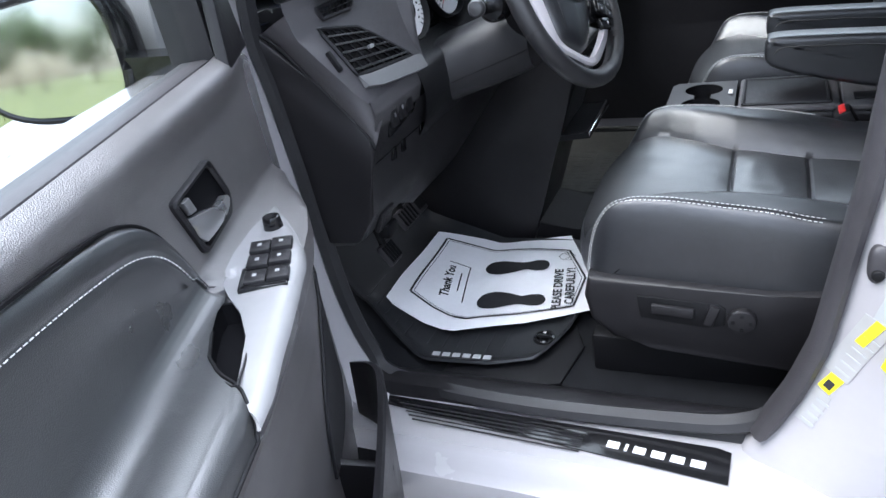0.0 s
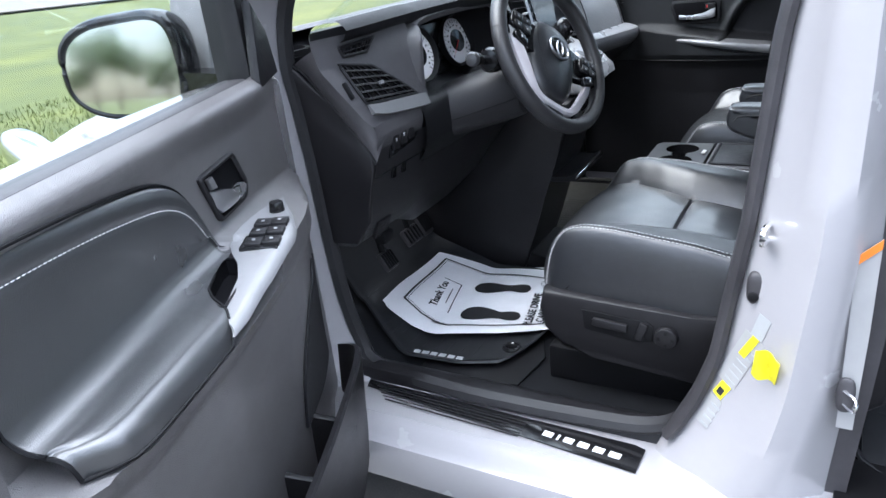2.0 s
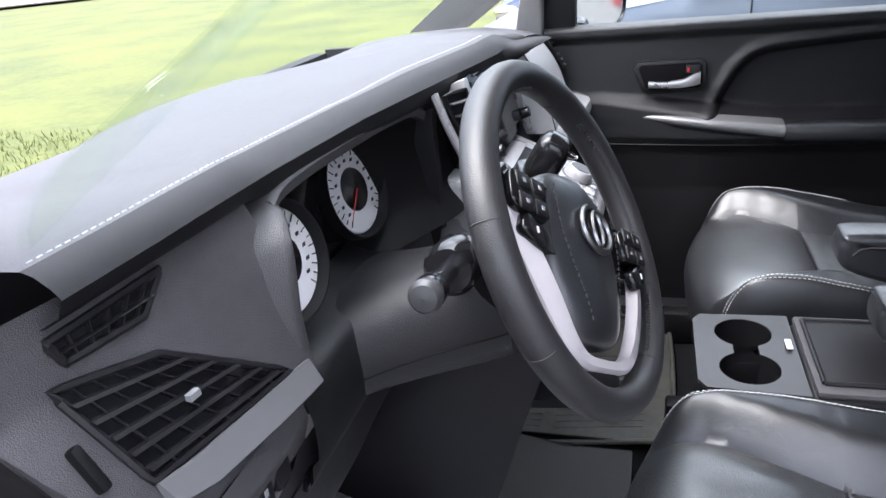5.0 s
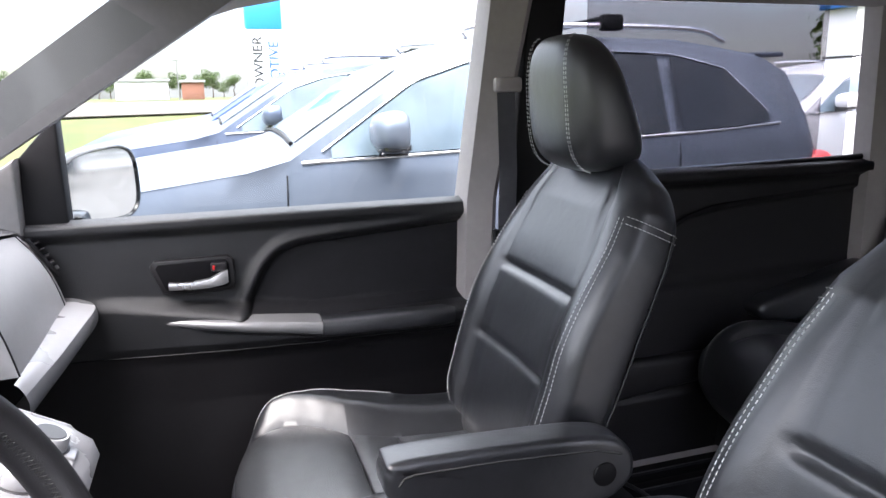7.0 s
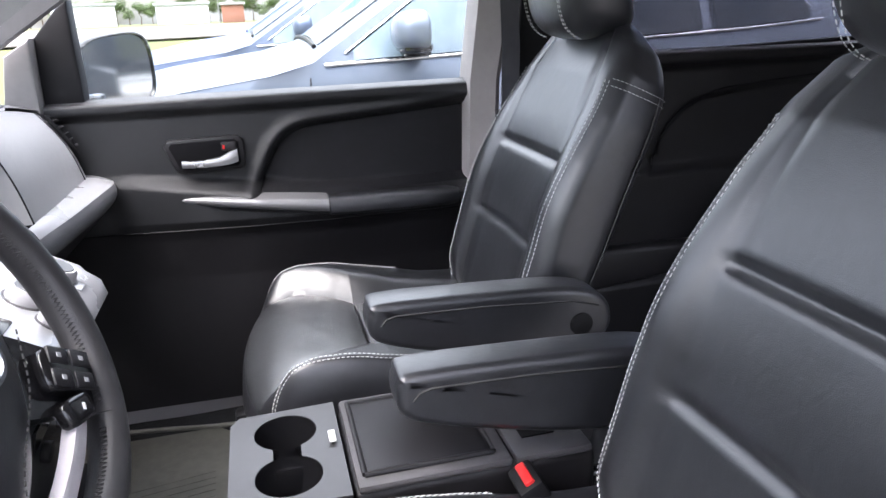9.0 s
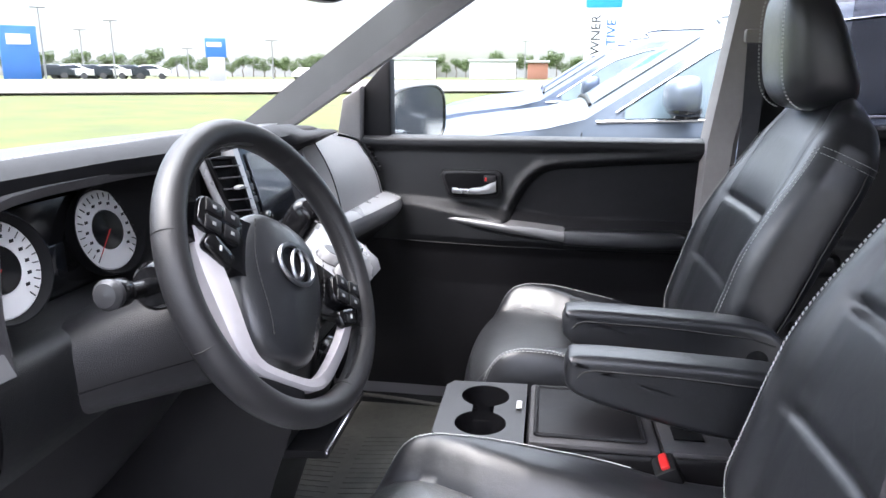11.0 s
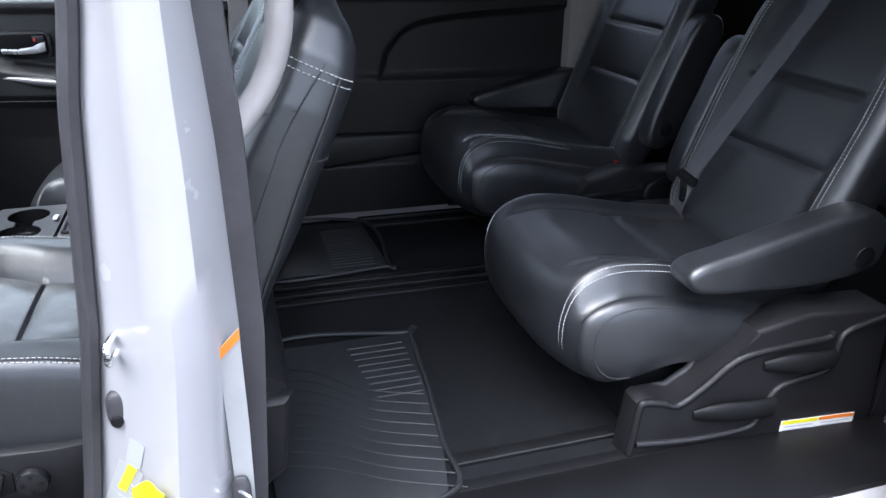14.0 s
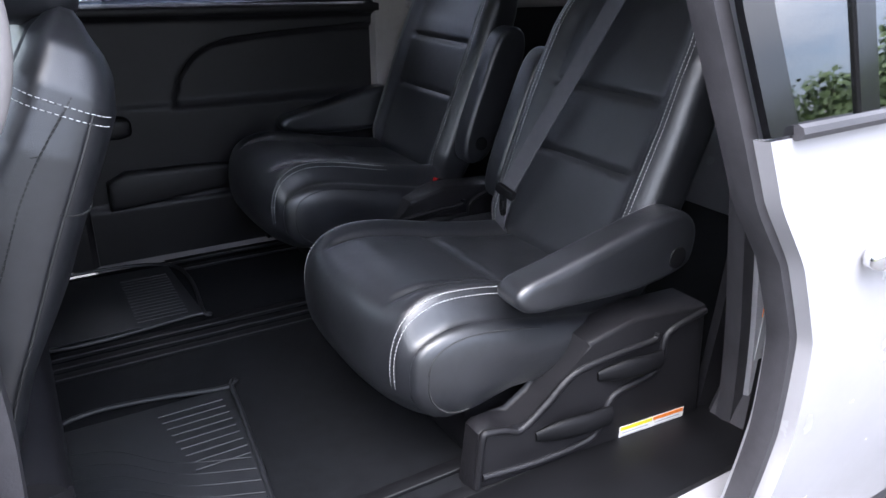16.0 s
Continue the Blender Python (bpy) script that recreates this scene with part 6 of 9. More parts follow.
# window frame, glass, latch
for a, b, c, d in (((0.045, 1.20), (0.145, 1.20), (0.145, 1.52), (0.10, 1.42)),):
    part("window_post", prism([a, b, c, d], "y", -0.035, 0.035, 0.006), TRIM, door, "black window post")
part("mirror_gusset", prism([(0.052, 1.215), (0.16, 1.20), (0.13, 1.36), (0.075, 1.30)], "y", 0.036, 0.058, 0.008), TRIM, door, "black corner trim")
part("glass_run", rbox((0.58, 0.0, 1.212), (0.92, 0.05, 0.02), 0.006), RUBBER, door, "black window run rubber")
frame_pts = curve_points([(0.10, 0, 1.40), (0.26, 0.0, 1.53), (0.48, 0.0, 1.63), (0.75, 0.0, 1.69), (0.98, 0.0, 1.70), (1.02, 0.0, 1.55), (1.035, 0, 1.21)], 40)
part("window_frame", sweep(frame_pts, [(-0.03, -0.022), (0.03, -0.022), (0.03, 0.022), (-0.03, 0.022)], up=(0, 1, 0)), GLOSS, door, "black window frame")
gl = part("window_pane", prism([(0.14, 1.20), (1.02, 1.20), (1.01, 1.55), (0.98, 1.68), (0.75, 1.67), (0.48, 1.61), (0.26, 1.51), (0.14, 1.41)], "y", -0.004, 0.0, 0), GLASS, door, "clear door window")
gl.visible_shadow = False
lt = part("latch", rbox((1.05, 0.02, 0.95), (0.035, 0.05, 0.14), 0.01), CHROME, door, "metal door latch")
part("latch_mouth", rbox((1.062, 0.03, 0.95), (0.02, 0.04, 0.05), 0.004), DARK, lt)
part("edge_trim", prism([(0.985, 0.36), (1.05, 0.36), (1.05, 0.86), (1.02, 0.90), (1.02, 1.0), (1.045, 1.05), (1.04, 1.20), (0.97, 1.21)], "y", 0.035, 0.062, 0.01), SOFT, door, "black rear edge trim")
# door mirror
mir = part("door_mirror", puff((0.06, -0.245, 1.255), (0.055, 0.135, 0.105), 0.62, 34, 22, shape=lambda p: (p.x * (1.0 if p.x < 0 else 0.72), p.y, p.z * (1 + 0.6 * p.y))), GLOSS, door, "black-edged door mirror")
part("mirror_glass", loft([[(lambda q: Vector((0.1075 + x - 0.081 * q, -0.245 + 0.118 * sgnpow(math.cos(t / 40 * 6.2832), 0.6), 1.255 + q)))((0.088 + 0.02 * math.cos(t / 40 * 6.2832)) * sgnpow(math.sin(t / 40 * 6.2832), 0.6)) for t in range(40)] for x in (-0.002, 0.0)]), MIRROR, mir, "mirror glass")
part("mirror_rim", tube([Vector((0.102, -0.245 + 0.124 * sgnpow(math.cos(t / 48 * 6.2832), 0.6), 1.255 + (0.094 + 0.02 * math.cos(t / 48 * 6.2832)) * sgnpow(math.sin(t / 48 * 6.2832), 0.6))) for t in range(48)], 0.009, 8, True), GLOSS, mir)
part("mirror_arm", loft([[(0.04, -0.15, 1.17), (0.10, -0.15, 1.17), (0.10, -0.15, 1.24), (0.04, -0.15, 1.24)], [(0.06, -0.02, 1.19), (0.12, -0.02, 1.19), (0.12, -0.02, 1.23), (0.06, -0.02, 1.23)]]), GLOSS, mir)

# ---- passenger's door, shut ----
pdoor = thing("front_door", "shut passenger's door with black and shade-darkened trim and silver switch plate", "car door", "doors", at=(0, 1.72, 0.4))


pe = [(-0.130, 0.99), (-0.122, 1.01), (-0.098, 1.06), (-0.066, 1.112), (-0.020, 1.144), (0.06, 1.156), (0.2, 1.166), (0.42, 1.182)]
PE = [(p.x, p.z) for p in curve_points([(x, 0, z) for x, z in pe], 40)]


def pad_side(x, z):
    """The distance to the pad's outline, negative inside it."""
    best, sign = 9.0, 1
    for (xa, za), (xb, zb) in zip(PE, PE[1:]):
        ux, uz = xb - xa, zb - za
        t = max(0.0, min(1.0, ((x - xa) * ux + (z - za) * uz) / (ux * ux + uz * uz)))
        dx, dz = x - xa - t * ux, z - za - t * uz
        r = dx * dx + dz * dz
        if r < best:
            best, sign = r, (1 if ux * dz - uz * dx > 0 else -1)
    return sign * math.sqrt(best)


def p_in(x, z):
    """How far the trim stands into the cabin."""
    a = table(x, [(-0.62, 0.0), (-0.45, 0.01), (-0.34, 0.03), (-0.15, 0.06), (0.03, 0.075), (0.30, 0.08), (0.41, 0.075)])
    if z > 0.95:
        c = table(x, [(-0.4, 1.03), (-0.2, 1.005), (0.03, 0.972), (0.4, 0.965)])
        b = step(z, c + 0.035, c)
    else:
        b = table(z, [(0.5, 0.15), (0.80, 0.25), (0.90, 0.55), (0.945, 1.0)])
    d = 0.035 + a * b
    q = pad_side(x, z)
    if z > 0.97:
        w = step(z, 0.972, 1.0)
        d += w * (0.013 * math.exp(-((q - 0.014) / 0.012) ** 2) - 0.018 * step(q, 0.002, -0.012))
    d += 0.018 * step(z, 1.185, 1.21) - 0.05 * step(z, 1.222, 1.245)
    return 1.735 - d


# same trim as the driver's door, darkened in colour for its shade
part("trim_panel", surface(lambda u, v: (-0.66 + 1.075 * u, p_in(-0.66 + 1.075 * u, 0.925 + 0.31 * v), 0.925 + 0.31 * v), 150, 80), SOFT_SHADED, pdoor, "charcoal trim panel with shade in its colour", sharp=60)
part("lower_panel", surface(lambda u, v: (-0.66 + 1.075 * u, p_in(-0.66 + 1.075 * u, 0.46 + 0.465 * v), 0.46 + 0.465 * v), 90, 50), TRIM, pdoor, "hard black lower panel", sharp=60)
part("panel_seam", tube([(-0.64 + 1.05 * i / 30, p_in(-0.64 + 1.05 * i / 30, 0.925) - 0.001, 0.925) for i in range(31)], 0.002, 5), DARK, pdoor)
def pinsert(u, v):
    x, z1 = PE[0][0] + 0.012 + (0.412 - PE[0][0] - 0.012) * u, 0.0
    z1 = next((za + (zb - za) * (x - xa) / max(1e-6, xb - xa) for (xa, za), (xb, zb) in zip(PE, PE[1:]) if x <= xb), PE[-1][1]) - 0.012
    z = 0.985 + (max(z1, 0.990) - 0.985) * v
    return Vector((x, p_in(x, z) - 0.0015, z))


pi = part("padded_insert", surface(pinsert, 70, 24), ROLL, pdoor, "black leather padded insert")
def arm_ring(x, inner, outer, top, low):
    """A rounded armrest section standing out from the door, at x."""
    c, h, m, w = (top + low) / 2, (top - low) / 2, (inner + outer) / 2, (inner - outer) / 2
    return [Vector((x, m + w * sgnpow(math.cos(t / 28 * 6.2832), 0.55), c + h * sgnpow(math.sin(t / 28 * 6.2832), 0.6))) for t in range(28)]


part("arm_pad", loft([arm_ring(x, 1.70, o, tp, lw) for x, o, tp, lw in ((0.037, 1.612, 0.984, 0.938), (0.10, 1.608, 0.984, 0.936), (0.22, 1.608, 0.982, 0.934), (0.33, 1.612, 0.980, 0.934), (0.375, 1.628, 0.974, 0.936), (0.395, 1.655, 0.964, 0.94))]), LEATHER, pdoor, "black armrest pad", sharp=60)


def psw(a, b):
    """The switch plate: a slim leaf that widens to the armrest pad; b from the door outwards, then down its lip."""
    x = -0.350 + 0.385 * a
    inner = 1.698
    outer = table(a, [(0, 1.692), (0.15, 1.668), (0.35, 1.642), (0.60, 1.622), (1.0, 1.610)])
    zi, zo = table(a, [(0, 1.008), (0.3, 1.014), (0.6, 1.004), (1.0, 0.986)]), table(a, [(0, 1.004), (0.3, 0.999), (0.6, 0.990), (1.0, 0.977)])
    lip = table(a, [(0, 0.003), (0.3, 0.012), (1.0, 0.022)])
    if b < 0.75:
        q = b / 0.75
        return Vector((x, inner + (outer - inner) * q, zi + (zo - zi) * q))
    q = (b - 0.75) / 0.25
    return Vector((x, outer - 0.003 * math.sin(q * 3.14) + 0.004 * q * q, zo - lip * q))


ps = part("switch_plate", surface(psw, 50, 20, thick=0.004), PLATE, pdoor, "silver switch plate", sharp=60)
part("plate_under", loft([arm_ring(-0.350 + 0.385 * a, 1.70, psw(a, 0.75).y + 0.004, psw(a, 0.75).z - 0.004, psw(a, 1.0).z - 0.014) for a in (0.02, 0.2, 0.4, 0.6, 0.8, 1.0)]), SOFT_SHADED, pdoor, "soft underside of the switch plate, shade in its colour")
part("window_switch", rbox(psw(0.50, 0.36) + Vector((0, 0, 0.003)), (0.040, 0.022, 0.009), 0.002, rot=(14, 3, 0)), GLOSS, ps)
part("lock_switch", rbox(psw(0.26, 0.36) + Vector((0, 0, 0.001)), (0.030, 0.015, 0.005), 0.0015, rot=(14, 3, 0)), FASCIA, ps)
bz = [(-0.322, 1.122), (-0.312, 1.136), (-0.158, 1.138), (-0.146, 1.128), (-0.144, 1.070), (-0.154, 1.058), (-0.280, 1.056), (-0.300, 1.064)]
php = part("handle_bezel", prism(bz, "y", 1.684, 1.702, 0.005), TRIM, pdoor, "black handle bezel")
# flat plate, the shade of the hollow put into its black
part("handle_cup", prism([(-0.310, 1.120), (-0.304, 1.128), (-0.164, 1.130), (-0.156, 1.122), (-0.154, 1.076), (-0.162, 1.067), (-0.278, 1.065), (-0.292, 1.072)], "y", 1.681, 1.686, 0.001), CUP_SHADE, php)
part("lever", loft([[(x, 1.672 + d, zl), (x, 1.664 + d, zl + 0.001), (x, 1.661 + d, (zl + zh) / 2), (x, 1.664 + d, zh - 0.001), (x, 1.674 + d, zh)] for x, zl, zh, d in ((-0.160, 1.078, 1.108, 0.006), (-0.175, 1.074, 1.104, 0.001), (-0.20, 1.071, 1.092, 0.0), (-0.24, 1.070, 1.087, 0.0), (-0.285, 1.072, 1.088, 0.004))]), HANDLE, php, "silver door lever", sharp=60)
part("lock_tab", rbox((-0.178, 1.678, 1.115), (0.034, 0.008, 0.020), 0.003), TRIM, php)
part("lock_mark", rbox((-0.189, 1.6735, 1.114), (0.005, 0.002, 0.010), 0.0005), RED, php, "red lock mark")
part("shell", prism([(-0.78, 0.33), (0.41, 0.33), (0.42, 1.20), (-0.66, 1.20), (-0.80, 1.0)], "y", 1.765, 1.86, 0.012), WHITE, pdoor, "white outer skin")
part("window_rail", rbox((-0.03, 1.752, 1.213), (0.90, 0.05, 0.02), 0.006), RUBBER, pdoor)
part("window_post", prism([(-0.555, 1.205), (-0.468, 1.205), (-0.468, 1.445), (-0.49, 1.43), (-0.545, 1.37)], "y", 1.70, 1.76, 0.006), DARK, pdoor, "black window post")
pg = part("window_pane", prism([(-0.47, 1.20), (0.42, 1.20), (0.47, 1.76), (0.25, 1.73), (-0.15, 1.655), (-0.47, 1.45)], "y", 1.752, 1.756, 0), GLASS, pdoor, "clear door window")
pg.visible_shadow = False
MT = pose(-0.425, 1.905, 1.285, 0, -1.2, -33)


def mirror_edge(t, k, x):
    """The mirror's rounded outline, lower towards the car."""
    y, z = sgnpow(math.cos(t), 0.6), sgnpow(math.sin(t), 0.62)
    return MT @ Vector((x, 0.118 * k * y, (0.080 + 0.010 * y) * k * z))


pm = part("door_mirror", loft([[mirror_edge(t / 48 * 6.2832, k, x) for t in range(48)] for x, k in ((-0.115, 0.35), (-0.105, 0.62), (-0.075, 0.88), (-0.035, 1.04), (-0.008, 1.09), (0.004, 1.09), (0.007, 1.04), (-0.002, 1.00))]), GLOSS, pdoor, "black-backed door mirror", sharp=60)
part("mirror_glass", loft([[mirror_edge(t / 48 * 6.2832, 1.0, x) for t in range(48)] for x in (-0.003, 0.001)]), MIRROR, pm, "mirror glass")
part("mirror_arm", rbox((-0.49, 1.79, 1.215), (0.09, 0.10, 0.05), 0.015), GLOSS, pm)

# ---- pillars and trim on the far side ----
def bar(quad, y0, y1, r=0.008):
    return prism(quad, "y", y0, y1, r)


part("a_pillar_trim", loft([[(-0.87, y0, 1.262), (-0.725, y0 + 0.03, 1.262)] + [(-0.06, y0 + 0.07, 1.705), (-0.19, y0 + 0.02, 1.765)] for y0 in (1.555, 1.60)]), PILLAR_DARK, body, "grey windscreen pillar trim")
part("quarter_post", bar([(-0.622, 1.215), (-0.55, 1.215), (-0.545, 1.37), (-0.60, 1.335)], 1.66, 1.72), PILLAR_DARK, body, "grey quarter window post")
part("quarter_base", bar([(-0.86, 1.18), (-0.55, 1.18), (-0.55, 1.222), (-0.86, 1.252)], 1.66, 1.75), DASH, body)
part("roof_side_trim", loft([[(x, 1.60 + 0.05 * s, z), (x, 1.70, z - 0.03), (x, 1.74, z + 0.02), (x, 1.62, z + 0.06)] for x, z, s in ((-0.30, 1.63, 0), (-0.10, 1.695, 0.2), (0.15, 1.745, 0.4), (0.5, 1.775, 0.5), (1.2, 1.78, 0.5), (2.2, 1.75, 0.5))]), HEADLINER, body, "light roof side trim")
part("b_pillar_trim", loft([[(x0, 1.70, z), (x0 + 0.005, 1.665, z), (x1 - 0.02, 1.64, z), (x1, 1.66, z), (x1, 1.74, z), (x0, 1.74, z)] for z, x0, x1 in ((0.45, 0.40, 0.60), (0.95, 0.392, 0.60), (0.965, 0.392, 0.60))]), TRIM, body)
part("upper_pillar_trim", loft([[(x0, 1.70, z), (x0 + 0.005, 1.662, z), (x1 - 0.015, 1.645, z), (x1, 1.66, z), (x1, 1.74, z), (x0, 1.74, z)] for z, x0, x1 in ((0.967, 0.392, 0.47), (1.1, 0.396, 0.475), (1.23, 0.40, 0.48), (1.45, 0.43, 0.52), (1.78, 0.475, 0.59))]), PILLAR, body, "light grey upper pillar trim")
part("rear_pillar_edge", bar([(0.52, 1.2), (0.62, 1.2), (0.672, 1.78), (0.578, 1.78)], 1.665, 1.74), DARK, body)
sbelt = thing("seat_belt", "dark grey front seat belt on its pillar", "seat belt", "seat belts", at=(0.5, 1.66, 0.6))
part("webbing", loft([[(x, y, z), (x + 0.045, y, z), (x + 0.045, y - 0.002, z), (x, y - 0.002, z)] for x, y, z in ((0.475, 1.645, 1.50), (0.478, 1.635, 1.30), (0.465, 1.62, 1.05), (0.44, 1.60, 0.75))]), BELT, sbelt)
part("guide", rbox((0.50, 1.638, 1.50), (0.07, 0.022, 0.035), 0.008), PILLAR, sbelt, "grey belt guide")
part("tongue", rbox((0.455, 1.60, 1.14), (0.012, 0.02, 0.05), 0.003), DARK, sbelt)
# far sliding door, shut
rdoor = thing("sliding_door", "shut black-trimmed sliding door with tinted window", "car door", "doors", at=(1.1, 1.66, 0.4))


def s_in(x, z):
    d = 0.03 * step(z, 1.225, 1.25) - 0.06 * step(z, 1.268, 1.29)
    d += 0.012 * step(z, 0.98, 0.955) + 0.016 * step(z, 0.66, 0.64)
    c = table(x, [(0.90, 0.955), (0.93, 1.06), (0.98, 1.12), (1.05, 1.155), (1.2, 1.175), (1.6, 1.20)])
    if x > 0.9 and z > 0.955:
        d -= 0.012 * step(z, c, c - 0.012)
    d += 0.01 * math.sin((z - 0.5) * 2)
    return 1.665 - d


part("trim_panel", surface(lambda u, v: (0.60 + 1.04 * u, s_in(0.60 + 1.04 * u, 0.46 + 0.82 * v), 0.46 + 0.82 * v), 90, 100), TRIM, rdoor, "black trim panel", sharp=60)
part("insert_seam", tube([(x, s_in(x, z) - 0.002, z) for x, z in [(p.x, p.z) for p in curve_points([(0.91, 0, 0.965), (0.935, 0, 1.06), (0.985, 0, 1.125), (1.06, 0, 1.16), (1.2, 0, 1.18), (1.6, 0, 1.205)], 40)]], 0.002, 5), DARK, rdoor)
part("pull_handle", puff((0.70, 1.625, 0.915), (0.06, 0.03, 0.035), 0.6, 20, 12), TRIM, rdoor, "black pull handle")
part("lower_pocket", prism([(0.66, 0.64), (1.30, 0.70), (1.30, 0.76), (0.72, 0.77), (0.66, 0.74)], "y", 1.615, 1.66, 0.02, 3), TRIM, rdoor)
part("shell", rbox((1.12, 1.80, 0.76), (1.06, 0.12, 0.90), 0.02), WHITE, rdoor, "white outer skin")
part("window_pane", prism([(0.64, 1.24), (1.62, 1.26), (1.62, 1.77), (0.68, 1.77)], "y", 1.72, 1.724, 0), TINT_FAR, rdoor, "tinted side window")
part("window_rail", tube([(0.62, 1.655, 1.262), (1.62, 1.655, 1.284)], 0.008, 8), DARK, rdoor)
part("c_pillar_trim", loft([[(x0, 1.68, z), (x0 + 0.01, 1.63, z), (x0 + 0.16, 1.62, z), (x0 + 0.17, 1.70, z)] for z, x0 in ((0.45, 1.63), (1.28, 1.615), (1.78, 1.60))]), PILLAR, body, "light grey rear pillar trim")

# mesh blind drawn up inside the far sliding door's window
MESH = glass("blind_mesh", (0.66, 0.65, 0.66), 0.0)
blind = thing("window_blind", "dark mesh window blind drawn up on hooks", "window blind", at=(1.1, 1.70, 1.3))
part("mesh", prism([(0.74, 1.272), (1.50, 1.285), (1.50, 1.735), (0.74, 1.745)], "y", 1.700, 1.702, 0), MESH, blind, "see-through dark mesh")
part("top_bar", rbox((1.12, 1.698, 1.742), (0.78, 0.014, 0.022), 0.004), DARK, blind, "black top bar")
for x in (0.86, 1.13, 1.40):
    part("hook", rbox((x, 1.688, 1.752), (0.05, 0.016, 0.016), 0.004), LABEL, blind, "pale plastic hook")
part("pull_tab", rbox((1.14, 1.690, 1.720), (0.022, 0.008, 0.026), 0.003), DARK, blind)

# ---- second row ----
def cushion2_point(u, s, lift=0.0):
    P = [(1.16, 0.585), (1.06, 0.575), (0.985, 0.595), (0.938, 0.655), (0.935, 0.735), (0.972, 0.803), (1.05, 0.830), (1.16, 0.818), (1.30, 0.790), (1.44, 0.765), (1.60, 0.750)]
    k = s * (len(P) - 1)
    i = min(int(k), len(P) - 2)
    t = k - i
    a, b, c, d = P[max(i - 1, 0)], P[i], P[i + 1], P[min(i + 2, len(P) - 1)]
    x, z = [0.5 * (2 * b[j] + (c[j] - a[j]) * t + (2 * a[j] - 5 * b[j] + 4 * c[j] - d[j]) * t * t + (3 * b[j] - a[j] - 3 * c[j] + d[j]) * t ** 3) for j in (0, 1)]
    q = abs(u)
    y = 0.265 * u * (1 - 0.02 * q)
    nose = step(s, 0.66, 0.34)
    x += 0.05 * q ** 3 * nose
    z += 0.020 * step(q, 0.55, 0.80) * step(s, 0.45, 0.7) - 0.058 * step(q, 0.72, 1.0) ** 2 * step(s, 0.25, 0.6) + 0.03 * step(q, 0.75, 1.0) ** 2 * step(s, 0.3, 0.0)
    top = step(s, 0.5, 0.58)
    z += top * (groove(y - 0.155, 0.010, 0.009) + groove(y + 0.155, 0.010, 0.009) + step(0.62 - q, 0, 0.1) * groove(x - 1.25, 0.012, 0.009))
    z += 0.003 * noise.noise((x * 8, y * 8, 5.0))
    return Vector((x, y, z + lift))


def back2_ring(h, n=44):
    lean = radians(20)
    x0, z0 = 1.545 + h * math.sin(lean), 0.70 + h * math.cos(lean)
    w = table(h, [(0, 0.24), (0.1, 0.262), (0.40, 0.270), (0.58, 0.262), (0.68, 0.240), (0.75, 0.195), (0.79, 0.11)])
    t = table(h, [(0, 0.05), (0.06, 0.066), (0.5, 0.058), (0.72, 0.042), (0.79, 0.015)])
    ring = []
    for i in range(n):
        a = 2 * math.pi * i / n
        y, d = w * sgnpow(math.cos(a), 0.45), t * sgnpow(math.sin(a), 0.55)
        if d < 0:
            yy = abs(y) / w
            d -= 0.026 * step(yy, 0.60, 0.86) * step(h, 0, 0.1) * step(h, 0.78, 0.6)
            if yy < 0.66:
                d -= groove(h - 0.45, 0.008, 0.011) + groove(h - 0.28, 0.008, 0.009)
            d -= groove(yy - 0.66, 0.022, 0.009)
        ring.append(Vector((x0 + d * math.cos(lean), y, z0 - d * math.sin(lean))))
    return ring


def back2_front(yy, h, lift=0.003):
    ring = back2_ring(h, 240)
    w = max(p.y for p in ring)
    return min((p for i, p in enumerate(ring) if i > 120), key=lambda p: abs(p.y - yy * w)) + Vector((-lift, 0, 0.3 * lift))


